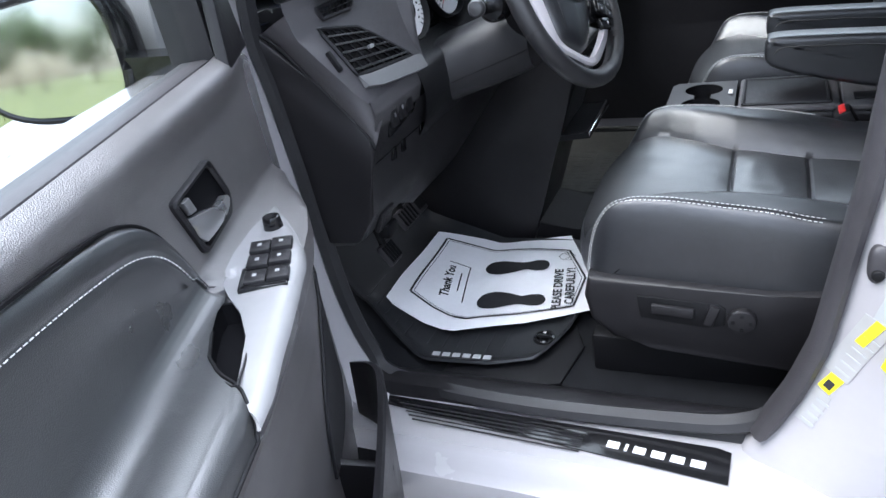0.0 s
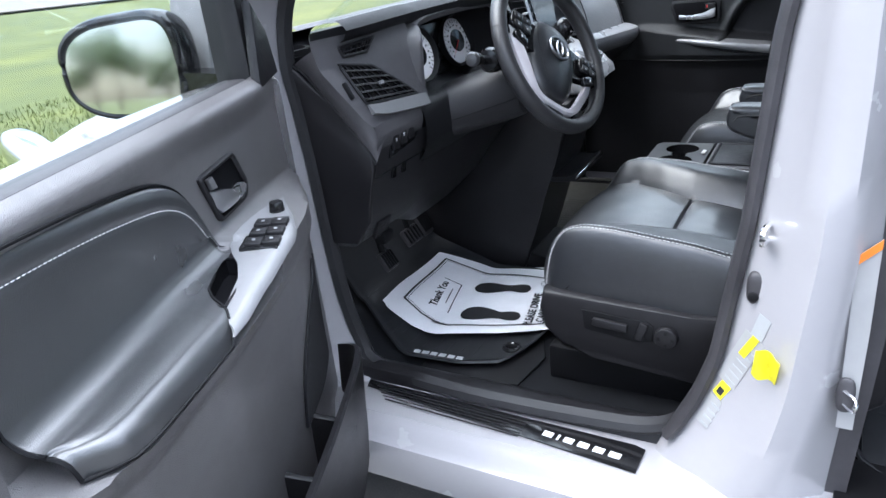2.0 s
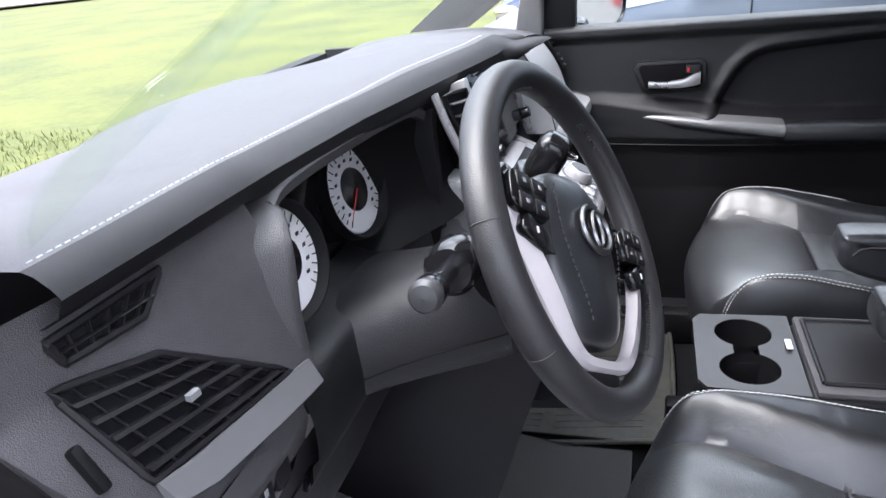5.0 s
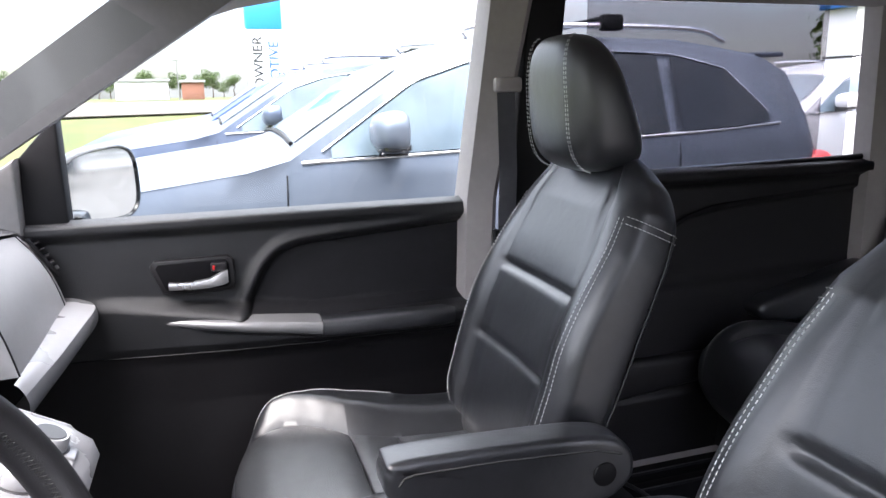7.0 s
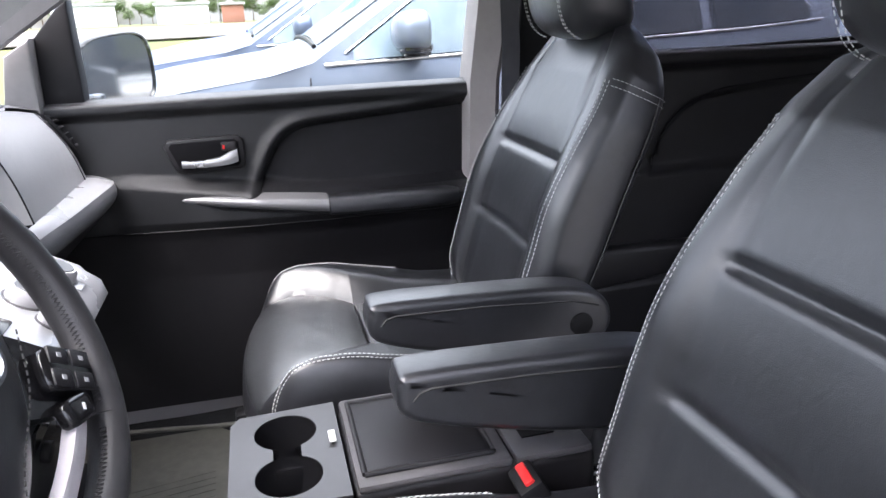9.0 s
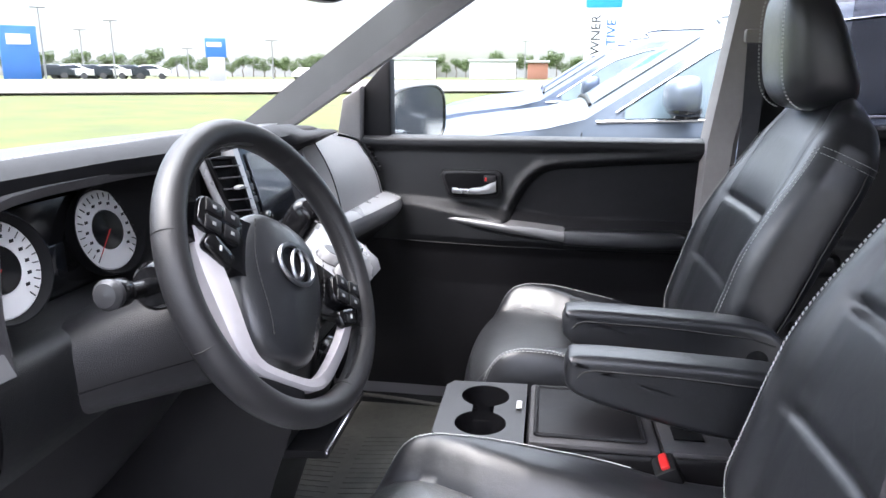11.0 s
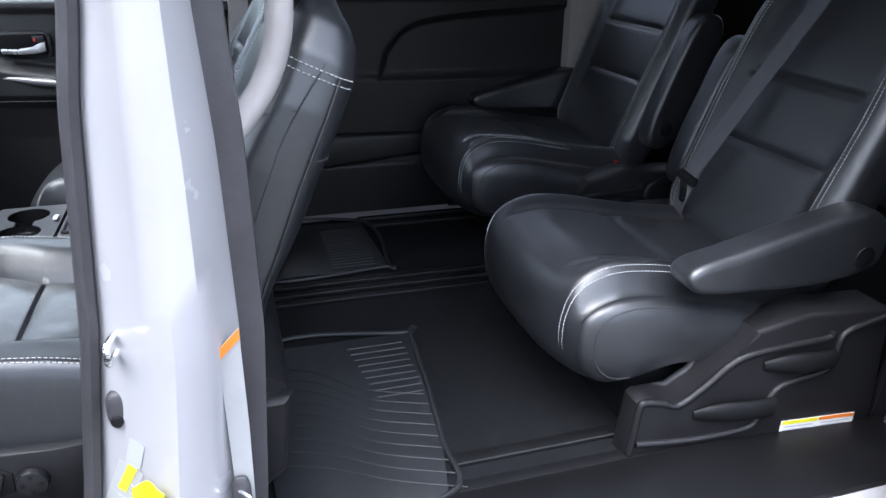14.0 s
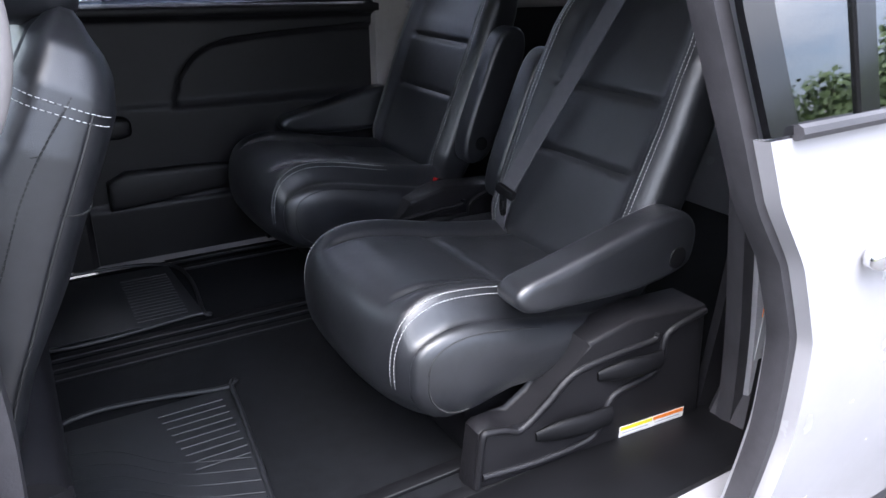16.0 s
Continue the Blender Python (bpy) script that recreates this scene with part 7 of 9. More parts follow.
def second_seat(side):
    """A second-row seat; side -1: behind the driver, its outer armrest down."""
    s = thing("second_row_seat", "black leather second-row captain's chair " + ("with lowered outer armrest" if side < 0 else "with raised inner armrest"), "car seat", "second-row seats", at=(0, 0.46, 0) if side < 0 else (0.07, 1.33, 0.03), local=True)
    def end_ring(e, k):
        """The rounded end of the cushion, closing in towards its middle."""
        o = [cushion2_point(e, v / 24) for v in range(25)] + [Vector((1.60, 0.26 * e, 0.64)), Vector((1.30, 0.255 * e, 0.61))]
        c = Vector((1.16, 0.26 * e, 0.70))
        f = math.cos(k * 1.5) ** 0.8
        return [Vector((c.x + (p.x - c.x) * f, p.y + e * 0.036 * math.sin(k * 1.5708), c.z + (p.z - c.z) * f)) for p in o]
    ends = [loft([end_ring(e, k / 8) for k in range(9)], True) for e in (-1, 1)]
    cu = part("cushion", join(surface(lambda u, v: cushion2_point(u * 2 - 1, v), 103, 120), *ends), LEATHER, s, "black leather seat cushion", sharp=60)
    for e in (-1, 1):
        part("stitching", join(*[stitches([cushion2_point(e * (0.84 + o), 0.10 + 0.72 * i / 80, 0.0028) for i in range(81)]) for o in (0.0, 0.035)]), STITCH, cu, "pale double stitching")
    for e in (-1, 1):
        part("end_seam", tube([p + Vector((0, e * 0.0006, 0)) for p in end_ring(e, 0.42)[3:20]], 0.0016, 5), STITCH_DARK, cu)
    ba = part("backrest", loft([back2_ring(0.79 * i / 110, 72) for i in range(111)]), LEATHER, s, "black leather backrest", sharp=60)
    for e in (-1, 1):
        part("stitching", join(*[stitches([back2_front(e * w, 0.05 + 0.63 * i / 40) for i in range(41)]) for w in (0.80, 0.85)]), STITCH, ba, "pale double stitching")
    part("headrest", puff((1.865, 0, 1.575), (0.05, 0.13, 0.10), 0.6, 28, 18, rot=(0, 14, 0)), LEATHER, s, "black leather headrest")
    for e in (-1, 1):
        part("post", tube([(1.80, 0.065 * e, 1.40), (1.84, 0.065 * e, 1.51)], 0.006, 8), CHROME, s)
    # armrests: the inner one folded up on both seats
    e = -side
    up = [(1.545, 0.83), (1.575, 0.80), (1.625, 0.815), (1.66, 0.87), (1.72, 1.02), (1.755, 1.13), (1.745, 1.19), (1.70, 1.205), (1.655, 1.17), (1.605, 1.05), (1.555, 0.91)]
    UP = [(p.x, p.z) for p in curve_points([(x, 0, z) for x, z in up], 44, closed=True)]
    lo, hi = sorted((e * 0.262, e * 0.335))
    ar = part("armrest", cushion_block(UP, lo, hi, 0.014), LEATHER, s, "black armrest folded up", sharp=60)
    for yy in (lo - 0.001, hi + 0.001):
        part("pivot_cap", cyl((1.60, yy - 0.004, 0.862), (1.60, yy + 0.004, 0.862), 0.021, 0.021, 22, 0.002), DARK, ar)
    down = [(1.176, 0.826), (1.166, 0.850), (1.190, 0.872), (1.27, 0.890), (1.40, 0.920), (1.52, 0.947), (1.585, 0.950), (1.628, 0.918), (1.634, 0.862), (1.605, 0.818), (1.473, 0.797), (1.286, 0.803), (1.208, 0.810)]
    DN = [(p.x, p.z) for p in curve_points([(x, 0, z) for x, z in down], 52, closed=True)]
    lo, hi = sorted((-e * 0.255, -e * 0.335))
    ar = part("armrest", cushion_block(DN, lo, hi, 0.018), LEATHER, s, "black padded armrest folded down", sharp=60)
    part("armrest_seam", tube([(x, -e * 0.333, z) for x, z in ((1.205, 0.853), (1.27, 0.873), (1.40, 0.903), (1.52, 0.929), (1.59, 0.930))], 0.002, 5), STITCH_DARK, ar)
    part("pivot_cap", cyl((1.578, -e * 0.332, 0.852), (1.578, -e * 0.338, 0.852), 0.024, 0.024, 22, 0.002), DARK, ar)
    # base with stepped side covers and levers
    part("base", rbox((1.36, 0, 0.53), (0.46, 0.44, 0.17), 0.02, 2), DARK, s, "black seat base")
    for q in (-1, 1):
        def flare(x, out=0.0):
            """The cover stands further out towards its rear end."""
            return q * (0.320 + out + 0.05 * (x - 1.09) / 0.6)

        poly = [(1.09, 0.436), (1.102, 0.570), (1.115, 0.578), (1.15, 0.572), (1.20, 0.562), (1.255, 0.595), (1.322, 0.666), (1.345, 0.715), (1.46, 0.745), (1.66, 0.735), (1.69, 0.436)]
        cb = prism(poly, "y", *sorted((q * 0.262, q * 0.320)), 0.010, 3)
        for v in cb.verts:
            if abs(v.co.y) > 0.30:
                v.co.y = flare(v.co.x, abs(v.co.y) - 0.320)
        cv = part("side_cover", cb, TRIM, s, "black plastic side cover")
        for rows, r in (([(1.098, 0.446), (1.106, 0.560), (1.122, 0.572), (1.16, 0.566), (1.195, 0.557), (1.25, 0.598), (1.315, 0.655), (1.42, 0.674), (1.515, 0.684), (1.525, 0.70)], 0.008),
                        ([(1.110, 0.468), (1.242, 0.462), (1.365, 0.474), (1.395, 0.505), (1.425, 0.572), (1.52, 0.598), (1.545, 0.630), (1.556, 0.692), (1.655, 0.725)], 0.008)):
            part("cover_ridge", sweep([(x, flare(x, 0.001), z) for x, z in curve_rows(rows, 48)], circle(r, 8), up=(0, 1, 0)), TRIM, cv, sharp=60)
        for x0, z0, x1, z1, nm in ((1.232, 0.532, 1.412, 0.530, "black release lever"), (1.375, 0.636, 1.532, 0.636, "black recline lever")):
            part("lever", sweep(curve_points([(x0, flare(x0, 0.002), z0 - 0.004), (x0 + 0.05, flare(x0 + 0.05, 0.012), z0 + 0.002), ((x0 + x1) / 2 + 0.03, flare((x0 + x1) / 2 + 0.03, 0.016), (z0 + z1) / 2 + 0.002), (x1, flare(x1, 0.010), z1)], 18), circle(0.025, 12, 0.012), up=(0, 1, 0), scale=[0.35 + 0.65 * math.sin(min(1.9, 3.14 * (i + 1) / 20)) for i in range(18)]), DARK, cv, nm, sharp=60)
        def on_cover(x0, z0, x1, z1, lift):
            return loft([[Vector((x, flare(x, lift), z)), Vector((x, flare(x, lift - 0.002), z)), Vector((x, flare(x, lift - 0.002), z + h)), Vector((x, flare(x, lift), z + h))] for x, z, h in [(x0 + (x1 - x0) * k / 8, z0, z1 - z0) for k in range(9)]])
        lb = part("warning_label", on_cover(1.455, 0.440, 1.640, 0.478, 0.0012), LABEL, cv, "white warning label with yellow heads")
        for x0, x1, m in ((1.457, 1.546, YELLOW), (1.550, 1.638, ORANGE)):
            part("label_bar", on_cover(x0, 0.468, x1, 0.477, 0.0018), m, lb)
            for k in range(3):
                part("text_bar", on_cover(x0 + 0.006, 0.444 + 0.008 * k, x1 - 0.010 - 0.012 * (k % 2), 0.4465 + 0.008 * k, 0.0018), LETTER_GREY, lb)
    return s


def curve_rows(pts, n):
    return [(p.x, p.z) for p in curve_points([(x, 0, z) for x, z in pts], n)]


second_seat(-1)
second_seat(1)
for (x, y, z), turn in (((1.446, 1.018, 0.702), 10), ((1.57, 1.10, 0.762), -8), ((1.50, 0.80, 0.715), 0)):
    b = thing("seat_belt_buckle", "black seat belt buckle with a red release", "seat belt buckle", "seat belt buckles", at=(x, y, z - 0.1))
    part("stalk", tube([(x + 0.10, y, z - 0.09), (x + 0.04, y, z - 0.03)], 0.014, 8), DARK, b)
    part("case", rbox((x + 0.018, y, z - 0.012), (0.06, 0.05, 0.03), 0.006, 2, rot=(0, 20, turn)), DARK, b)
    part("release", rbox((x - 0.004, y, z + 0.003), (0.022, 0.04, 0.016), 0.003, 2, rot=(0, 20, turn)), RED, b, "red release button")
belt = thing("seat_belt", "dark grey second-row seat belt with steel tongue", "seat belt", "seat belts", at=(1.55, 0.5, 0.8))
bp = curve_points([(1.735, 0.485, 1.40), (1.650, 0.525, 1.22), (1.575, 0.568, 1.05), (1.512, 0.608, 0.90), (1.50, 0.62, 0.86)], 24)
part("webbing", loft([[p + Vector((-0.012, -0.026, -0.004)), p + Vector((-0.012, 0.026, 0.004)), p + Vector((-0.010, 0.026, 0.004)), p + Vector((-0.010, -0.026, -0.004))] for p in bp]), BELT, belt)
bq = curve_points([(1.51, 0.61, 0.88), (1.50, 0.625, 0.80), (1.52, 0.66, 0.735)], 14)
part("webbing", loft([[p + Vector((-0.014, -0.02, 0)), p + Vector((-0.014, 0.02, 0.006)), p + Vector((-0.012, 0.02, 0.006)), p + Vector((-0.012, -0.02, 0))] for p in bq]), BELT, belt)
part("tongue_cover", rbox((1.488, 0.612, 0.873), (0.018, 0.066, 0.024), 0.005, 2, rot=(12, 0, 6)), DARK, belt)
part("tongue", loft([[(1.484 + d, y, z) for y, z in ((0.600, 0.862), (0.634, 0.864), (0.630, 0.815), (0.622, 0.806), (0.608, 0.806), (0.600, 0.815))] for d in (0, 0.004)]), CHROME, belt, "steel belt tongue")
part("tongue_slot", rbox((1.483, 0.616, 0.836), (0.004, 0.012, 0.026), 0.002), DARK, belt)

# grab handle on the pillar
grab = thing("grab_handle", "pale grey moulded grab handle on the pillar", "grab handle", at=(0.4, 0.09, 1.3))
part("grip", sweep(curve_points([(0.355, 0.085, 1.53), (0.405, 0.108, 1.475), (0.437, 0.125, 1.40), (0.438, 0.130, 1.32), (0.415, 0.130, 1.25), (0.372, 0.115, 1.195), (0.34, 0.09, 1.175)], 36), circle(0.019, 12, 0.022), up=(0, 1, 0)), PILLAR, grab)
part("pillar_trim", prism([(0.25, 0.95), (0.345, 0.95), (0.35, 1.2), (0.345, 1.7), (0.25, 1.7)], "y", 0.075, 0.11, 0.012), PILLAR, grab, "pale grey pillar cover")

# ---- mats and rails ----
def mat_thing(label, outline, z, ribs, rubber=None, name="floor_mat"):
    rubber = rubber or MATRUBBER
    xs, ys = [p[0] for p in outline], [p[1] for p in outline]
    t = thing(name, label, "floor mat", "floor mats", at=(sum(xs) / len(xs), sum(ys) / len(ys), z))
    part("sheet", prism(outline, "z", z, z + 0.006, 0.002), rubber, t)
    part("rim", tube(curve_points([(x, y, z + 0.008) for x, y in outline], 60, closed=True), 0.006, 8, True), rubber, t)
    for r in ribs:
        part("rib", tube([(x, y, z + 0.0065) for x, y in r], 0.0016, 5), rubber, t)
    return t


ribs = [[(0.60 + 0.004 * i, 0.70 - 0.028 * i), (0.745, 0.70 - 0.028 * i)] for i in range(9)]
ribs += [curve_rows2 for curve_rows2 in ([tuple(p.to_2d()) for p in curve_points([(0.40, 0.66 - 0.045 * i, 0), (0.50, 0.62 - 0.045 * i, 0), (0.60, 0.52 - 0.04 * i, 0), (0.74, 0.46 - 0.04 * i, 0)], 12)] for i in range(9))]
mat_thing("black ribbed rubber mat on the rear floor behind the driver", [(0.375, 0.75), (0.76, 0.745), (0.778, 0.73), (0.735, 0.30), (0.70, 0.13), (0.375, 0.13)], 0.438, ribs)
mat_thing("black ribbed rubber mat on the far rear floor", [(0.37, 1.17), (0.79, 1.165), (0.82, 1.18), (0.80, 1.58), (0.37, 1.60)], 0.438, [[(0.64, 1.20 + 0.022 * i), (0.78, 1.20 + 0.022 * i)] for i in range(15)])
for y, x0 in ((0.145, 0.72), (0.225, 0.73), (1.0, 0.40), (1.055, 0.40), (1.11, 0.40), (1.545, 0.83), (1.62, 0.80)):
    r = thing("seat_rail", "black seat rail with a bright metal edge let into the floor", "seat rail", "seat rails", at=(1.4, y, 0.436))
    part("channel", rbox((x0 + 1.0, y, 0.437), (2.0, 0.035, 0.008), 0.002), DARK, r)
    part("edge", rbox((x0 + 1.0, y - 0.016, 0.4425), (2.0, 0.003, 0.003), 0.001), SATIN, r, "metal edge")

# driver's rubber mat, and the paper mat on it
dm = thing("floor_mat", "black ribbed rubber driver's mat on the carpet", "floor mat", "floor mats", at=(-0.6, 0.4, 0.44))


def mat_outline(u, v):
    """u along the car, v across; the rear edge is curved."""
    x = -0.98 + 0.64 * u
    y0 = table(x, [(-0.98, 0.30), (-0.83, 0.255), (-0.74, 0.193), (-0.66, 0.150), (-0.50, 0.160), (-0.40, 0.198), (-0.36, 0.29), (-0.34, 0.42)])
    return x, y0 + (0.72 - y0) * v


def mat_pt(u, v, lift=0.0):
    x, y = mat_outline(u, v)
    edge = min(v, 1 - v, 1 - u) * 2
    return Vector((x, y, floor_z(x) + 0.016 + lift + 0.012 * step(edge, 0.10, 0.0) + 0.004 * noise.noise((x * 7, y * 7, 1))))


part("sheet", surface(mat_pt, 40, 40, thick=0.006), MATRUBBER, dm)
for i in range(7):
    part("rib", tube([mat_pt(0.44 + 0.055 * i, 0.10 + 0.10 * k / 6 * 1.2, 0.004) for k in range(7)], 0.003, 5), MATRUBBER, dm)
for i in range(8):
    part("rib", tube([mat_pt(0.06 + 0.05 * i, 0.03 + 0.25 * k / 6, 0.004) for k in range(7)], 0.003, 5), MATRUBBER, dm)
for i in range(6):
    p = mat_pt(0.545 + 0.038 * i, 0.055, 0.008)
    part("letter_bar", rbox(p, (0.018, 0.014, 0.002), 0.0005, rot=(0, 0, 4)), LETTER_GREY, dm)
fx = part("fixing", lathe([(0.026, 0), (0.024, 0.006), (0.018, 0.008), (0.012, 0.004), (0.0005, 0.004)], mat_pt(0.90, 0.16, 0.004), (0, 0, 1), 24), GLOSS, dm)
part("fixing_knob", rbox(mat_pt(0.90, 0.16, 0.012), (0.03, 0.008, 0.008), 0.003), DARK, fx)
part("yellow_tag", rbox(mat_pt(0.985, 0.35, 0.0), (0.008, 0.05, 0.01), 0.001), YELLOW, dm)
under = single("under_mat", prism([(-0.60, 0.125), (-0.42, 0.125), (-0.335, 0.15), (-0.315, 0.28), (-0.35, 0.36), (-0.60, 0.36)], "z", 0.434, 0.440, 0.002), DARK, "black plastic protector under the mat", "floor protector")

PO = [(-0.808, 0.296), (-0.69, 0.258), (-0.608, 0.250), (-0.455, 0.302), (-0.318, 0.384), (-0.36, 0.56), (-0.45, 0.740), (-0.68, 0.682), (-0.80, 0.632)]


def paper_z(x, y):
    return floor_z(x) + 0.034 + 0.010 * noise.noise((x * 5, y * 5, 7)) + 0.012 * step(y, 0.40, 0.27) * math.sin(x * 9)


def paper_bm(poly, lift, cuts=34):
    """A polygon in plan, cut fine and laid on the mat."""
    bm = bmesh.new()
    bm.faces.new([bm.verts.new((x, y, 0)) for x, y in poly])
    for ax in (0, 1):
        lo, hi = min(p[ax] for p in poly), max(p[ax] for p in poly)
        nrm = (1, 0, 0) if ax == 0 else (0, 1, 0)
        k = max(2, int((hi - lo) / 0.02))
        for i in range(1, k):
            co = [0, 0, 0]
            co[ax] = lo + (hi - lo) * i / k
            bmesh.ops.bisect_plane(bm, geom=bm.verts[:] + bm.edges[:] + bm.faces[:], plane_co=co, plane_no=nrm)
    for v in bm.verts:
        v.co.z = paper_z(v.co.x, v.co.y) + lift
    return bm


paper = thing("paper_floor_mat", "white paper floor mat printed with two black shoe soles", "paper mat", at=(-0.6, 0.5, 0.46))
pb = paper_bm(PO, 0.0)
bmesh.ops.solidify(pb, geom=pb.faces[:], thickness=0.0012)
part("sheet", pb, PAPER, paper)
PX, PY = Vector((0.98, 0.19)).normalized(), Vector((-0.19, 0.98)).normalized()      # along and across the print
PC = Vector((-0.570, 0.462))
def pw(a, b):
    q = PC + PX * a + PY * b
    return (q.x, q.y)
def sole(cx, cy, flip):
    pts = [(-0.105, 0.0), (-0.09, 0.026), (-0.05, 0.036), (0.0, 0.028), (0.035, 0.018), (0.07, 0.024), (0.10, 0.020), (0.112, 0.0), (0.10, -0.020), (0.07, -0.024), (0.035, -0.016), (0.0, -0.02), (-0.05, -0.032), (-0.09, -0.026)]
    return [pw(cx + p.x * 0.78, cy + p.y * flip * 1.10) for p in curve_points([(x, y, 0) for x, y in pts], 48, closed=True)]
part("printed_sole", paper_bm(sole(0.035, -0.072, 1), 0.0022), INK, paper)
part("printed_sole", paper_bm(sole(0.035, 0.085, -1), 0.0022), INK, paper)
def print_line(pts, w=0.0028, n=40):
    P = [Vector((*pw(*p), 0)) for p in pts]
    bm = bmesh.new()
    for a, b in zip(P, P[1:]):
        d = (b - a)
        s = Vector((-d.y, d.x, 0)).normalized() * w
        k = max(2, int(d.length / 0.015))
        row = [[bm.verts.new((q.x, q.y, paper_z(q.x, q.y) + 0.0026)) for q in (a + d * (i / k) + s, a + d * (i / k) - s)] for i in range(k + 1)]
        for r0, r1 in zip(row, row[1:]):
            bm.faces.new([r0[0], r1[0], r1[1], r0[1]])
    return bm
border = [(-0.210, -0.075), (-0.145, -0.118), (-0.06, -0.155), (0.06, -0.140), (0.19, -0.108), (0.215, 0.02), (0.17, 0.165), (0.02, 0.19), (-0.165, 0.185), (-0.21, -0.075)]
part("printed_border", print_line(border), INK, paper)
part("printed_border", print_line([(a * 0.96, b * 0.96) for a, b in border], 0.0008), INK, paper)
part("printed_box", print_line([(-0.085, -0.075), (-0.085, 0.075), (-0.14, 0.085)], 0.0014), INK, paper)
def print_text(text, size, a, b, turn):
    m = Matrix.Translation((*pw(a, b), 0)) @ pose(0, 0, 0, 0, 0, turn + math.degrees(math.atan2(PX.y, PX.x)))
    c = bpy.data.curves.new("printed_line", "FONT")
    c.body, c.size, c.align_x, c.align_y, c.offset = text, size, "CENTER", "CENTER", 0.0009
    ob = new("printed_line", c)
    me = bpy.data.meshes.new_from_object(ob)
    bpy.data.objects.remove(ob)
    bm = bmesh.new()
    bm.from_mesh(me)
    bmesh.ops.transform(bm, matrix=m, verts=bm.verts)
    bmesh.ops.subdivide_edges(bm, edges=[e for e in bm.edges if e.calc_length() > 0.02], cuts=1)
    for v in bm.verts:
        v.co.z = paper_z(v.co.x, v.co.y) + 0.0032
    part("printed_line", bm, INK, paper)
print_text("PLEASE DRIVE", 0.030, 0.150, -0.03, 90)
print_text("CAREFULLY!", 0.030, 0.180, -0.015, 90)
print_text("Thank You", 0.030, -0.130, 0.0, 90)
part("printed_bar", print_line([(-0.102, -0.035), (-0.102, 0.04)], 0.0015), INK, paper)
part("printed_face", print_line([(0.165 + 0.020 * math.cos(t / 20 * 6.2832), 0.130 + 0.020 * math.sin(t / 20 * 6.2832)) for t in range(21)], 0.0009), INK, paper)
part("printed_face", print_line([(0.160 + 0.012 * math.cos(t / 10 * 3.14159 - 1.57) , 0.130 + 0.012 * math.sin(t / 10 * 3.14159 - 1.57)) for t in range(11)], 0.0009), INK, paper)
# passenger's mat; sunlight from the windscreen is lightened into its rubber
pmr = []
for i in range(14):
    pmr.append([(-0.62 + 0.0 * i, 1.06 + 0.022 * i), (-0.50, 1.06 + 0.022 * i)])
    pmr.append([(-0.47, 1.06 + 0.022 * i), (-0.28, 1.06 + 0.022 * i + 0.03)])
mat_thing("grey-black ribbed rubber passenger's mat, lightened with dust and painted sunlight", [(-0.70, 1.04), (-0.26, 1.04), (-0.22, 1.08), (-0.22, 1.50), (-0.28, 1.56), (-0.70, 1.56)], 0.452, pmr, DUSTY_SUNLIT)

# ---- the minivan's nose, tail and wheels ----
def nose_ring(x):
    z = table(x, [(-2.02, 0.72), (-1.95, 0.86), (-1.80, 0.98), (-1.5, 1.085), (-1.2, 1.14), (-0.85, 1.17)])
    w = table(x, [(-2.02, 0.55), (-1.95, 0.72), (-1.80, 0.88), (-1.6, 0.96), (-1.2, 0.985), (-0.85, 0.985)])
    half = [(w * 0.98, 0.30), (w, 0.55), (w * 0.995, z - 0.20), (w * 0.98, z - 0.09), (w * 0.945, z - 0.025), (w * 0.86, z + 0.0), (w * 0.74, z + 0.018), (w * 0.4, z + 0.035)]
    return [(x, CL - y, q) for y, q in half] + [(x, CL, z + 0.04)] + [(x, CL + y, q) for y, q in reversed(half)]


part("nose", loft([nose_ring(-2.02 + 0.85 * i / 24) for i in range(25)]), WHITE, body, "white bonnet and wings", sharp=50)
for s in (-1, 1):
    part("front_wing", surface(lambda u, v: (-1.18 + 0.33 * u, CL + s * (0.985 - 0.03 * v ** 4), 0.30 + 0.72 * v), 6, 12, thick=-0.03 * s), WHITE, body, "white front wing")
    part("wing_top", surface(lambda u, v: (-1.18 + (0.33 if s > 0 else 0.29) * u, CL + s * (0.955 - 0.215 * v), 1.02 + 0.14 * v ** 0.7), 6, 8, thick=0.02), WHITE, body, "white wing edge")
for s in (-1, 1):
    hl = part("headlamp", puff((-1.63, CL + s * 0.905, 0.985), (0.19, 0.055, 0.060), 0.75, 28, 14, rot=(0, 16, s * 12)), CHROME, body, "chrome and amber headlamp")
    part("amber_reflector", puff((-1.58, CL + s * 0.955, 0.965), (0.055, 0.018, 0.030), 0.7, 14, 10), ORANGE, hl)
part("cowl", prism([(-1.25, 1.06), (-1.14, 1.06), (-1.14, 1.215), (-1.18, 1.215), (-1.25, 1.12)], "y", 0.10, 1.64, 0.01), DARK, body, "black cowl")
part("tail", loft([[(x, 0.0 - dy, z) for z in (0.3,)] + [(x, -0.10 + i, z) for i, z in ((0.0, 0.5), (-0.02, 0.9), (0.02, 1.15), (0.12, 1.68), (0.4, 1.78))] + [(x, CL * 2 + 0.10 - i, z) for i, z in ((0.4, 1.78), (0.12, 1.68), (0.02, 1.15), (-0.02, 0.9), (0.0, 0.5))] + [(x, CL * 2, 0.3)] for x, dy in ((2.95, 0), (3.05, 0))]), WHITE, body, "white tailgate")
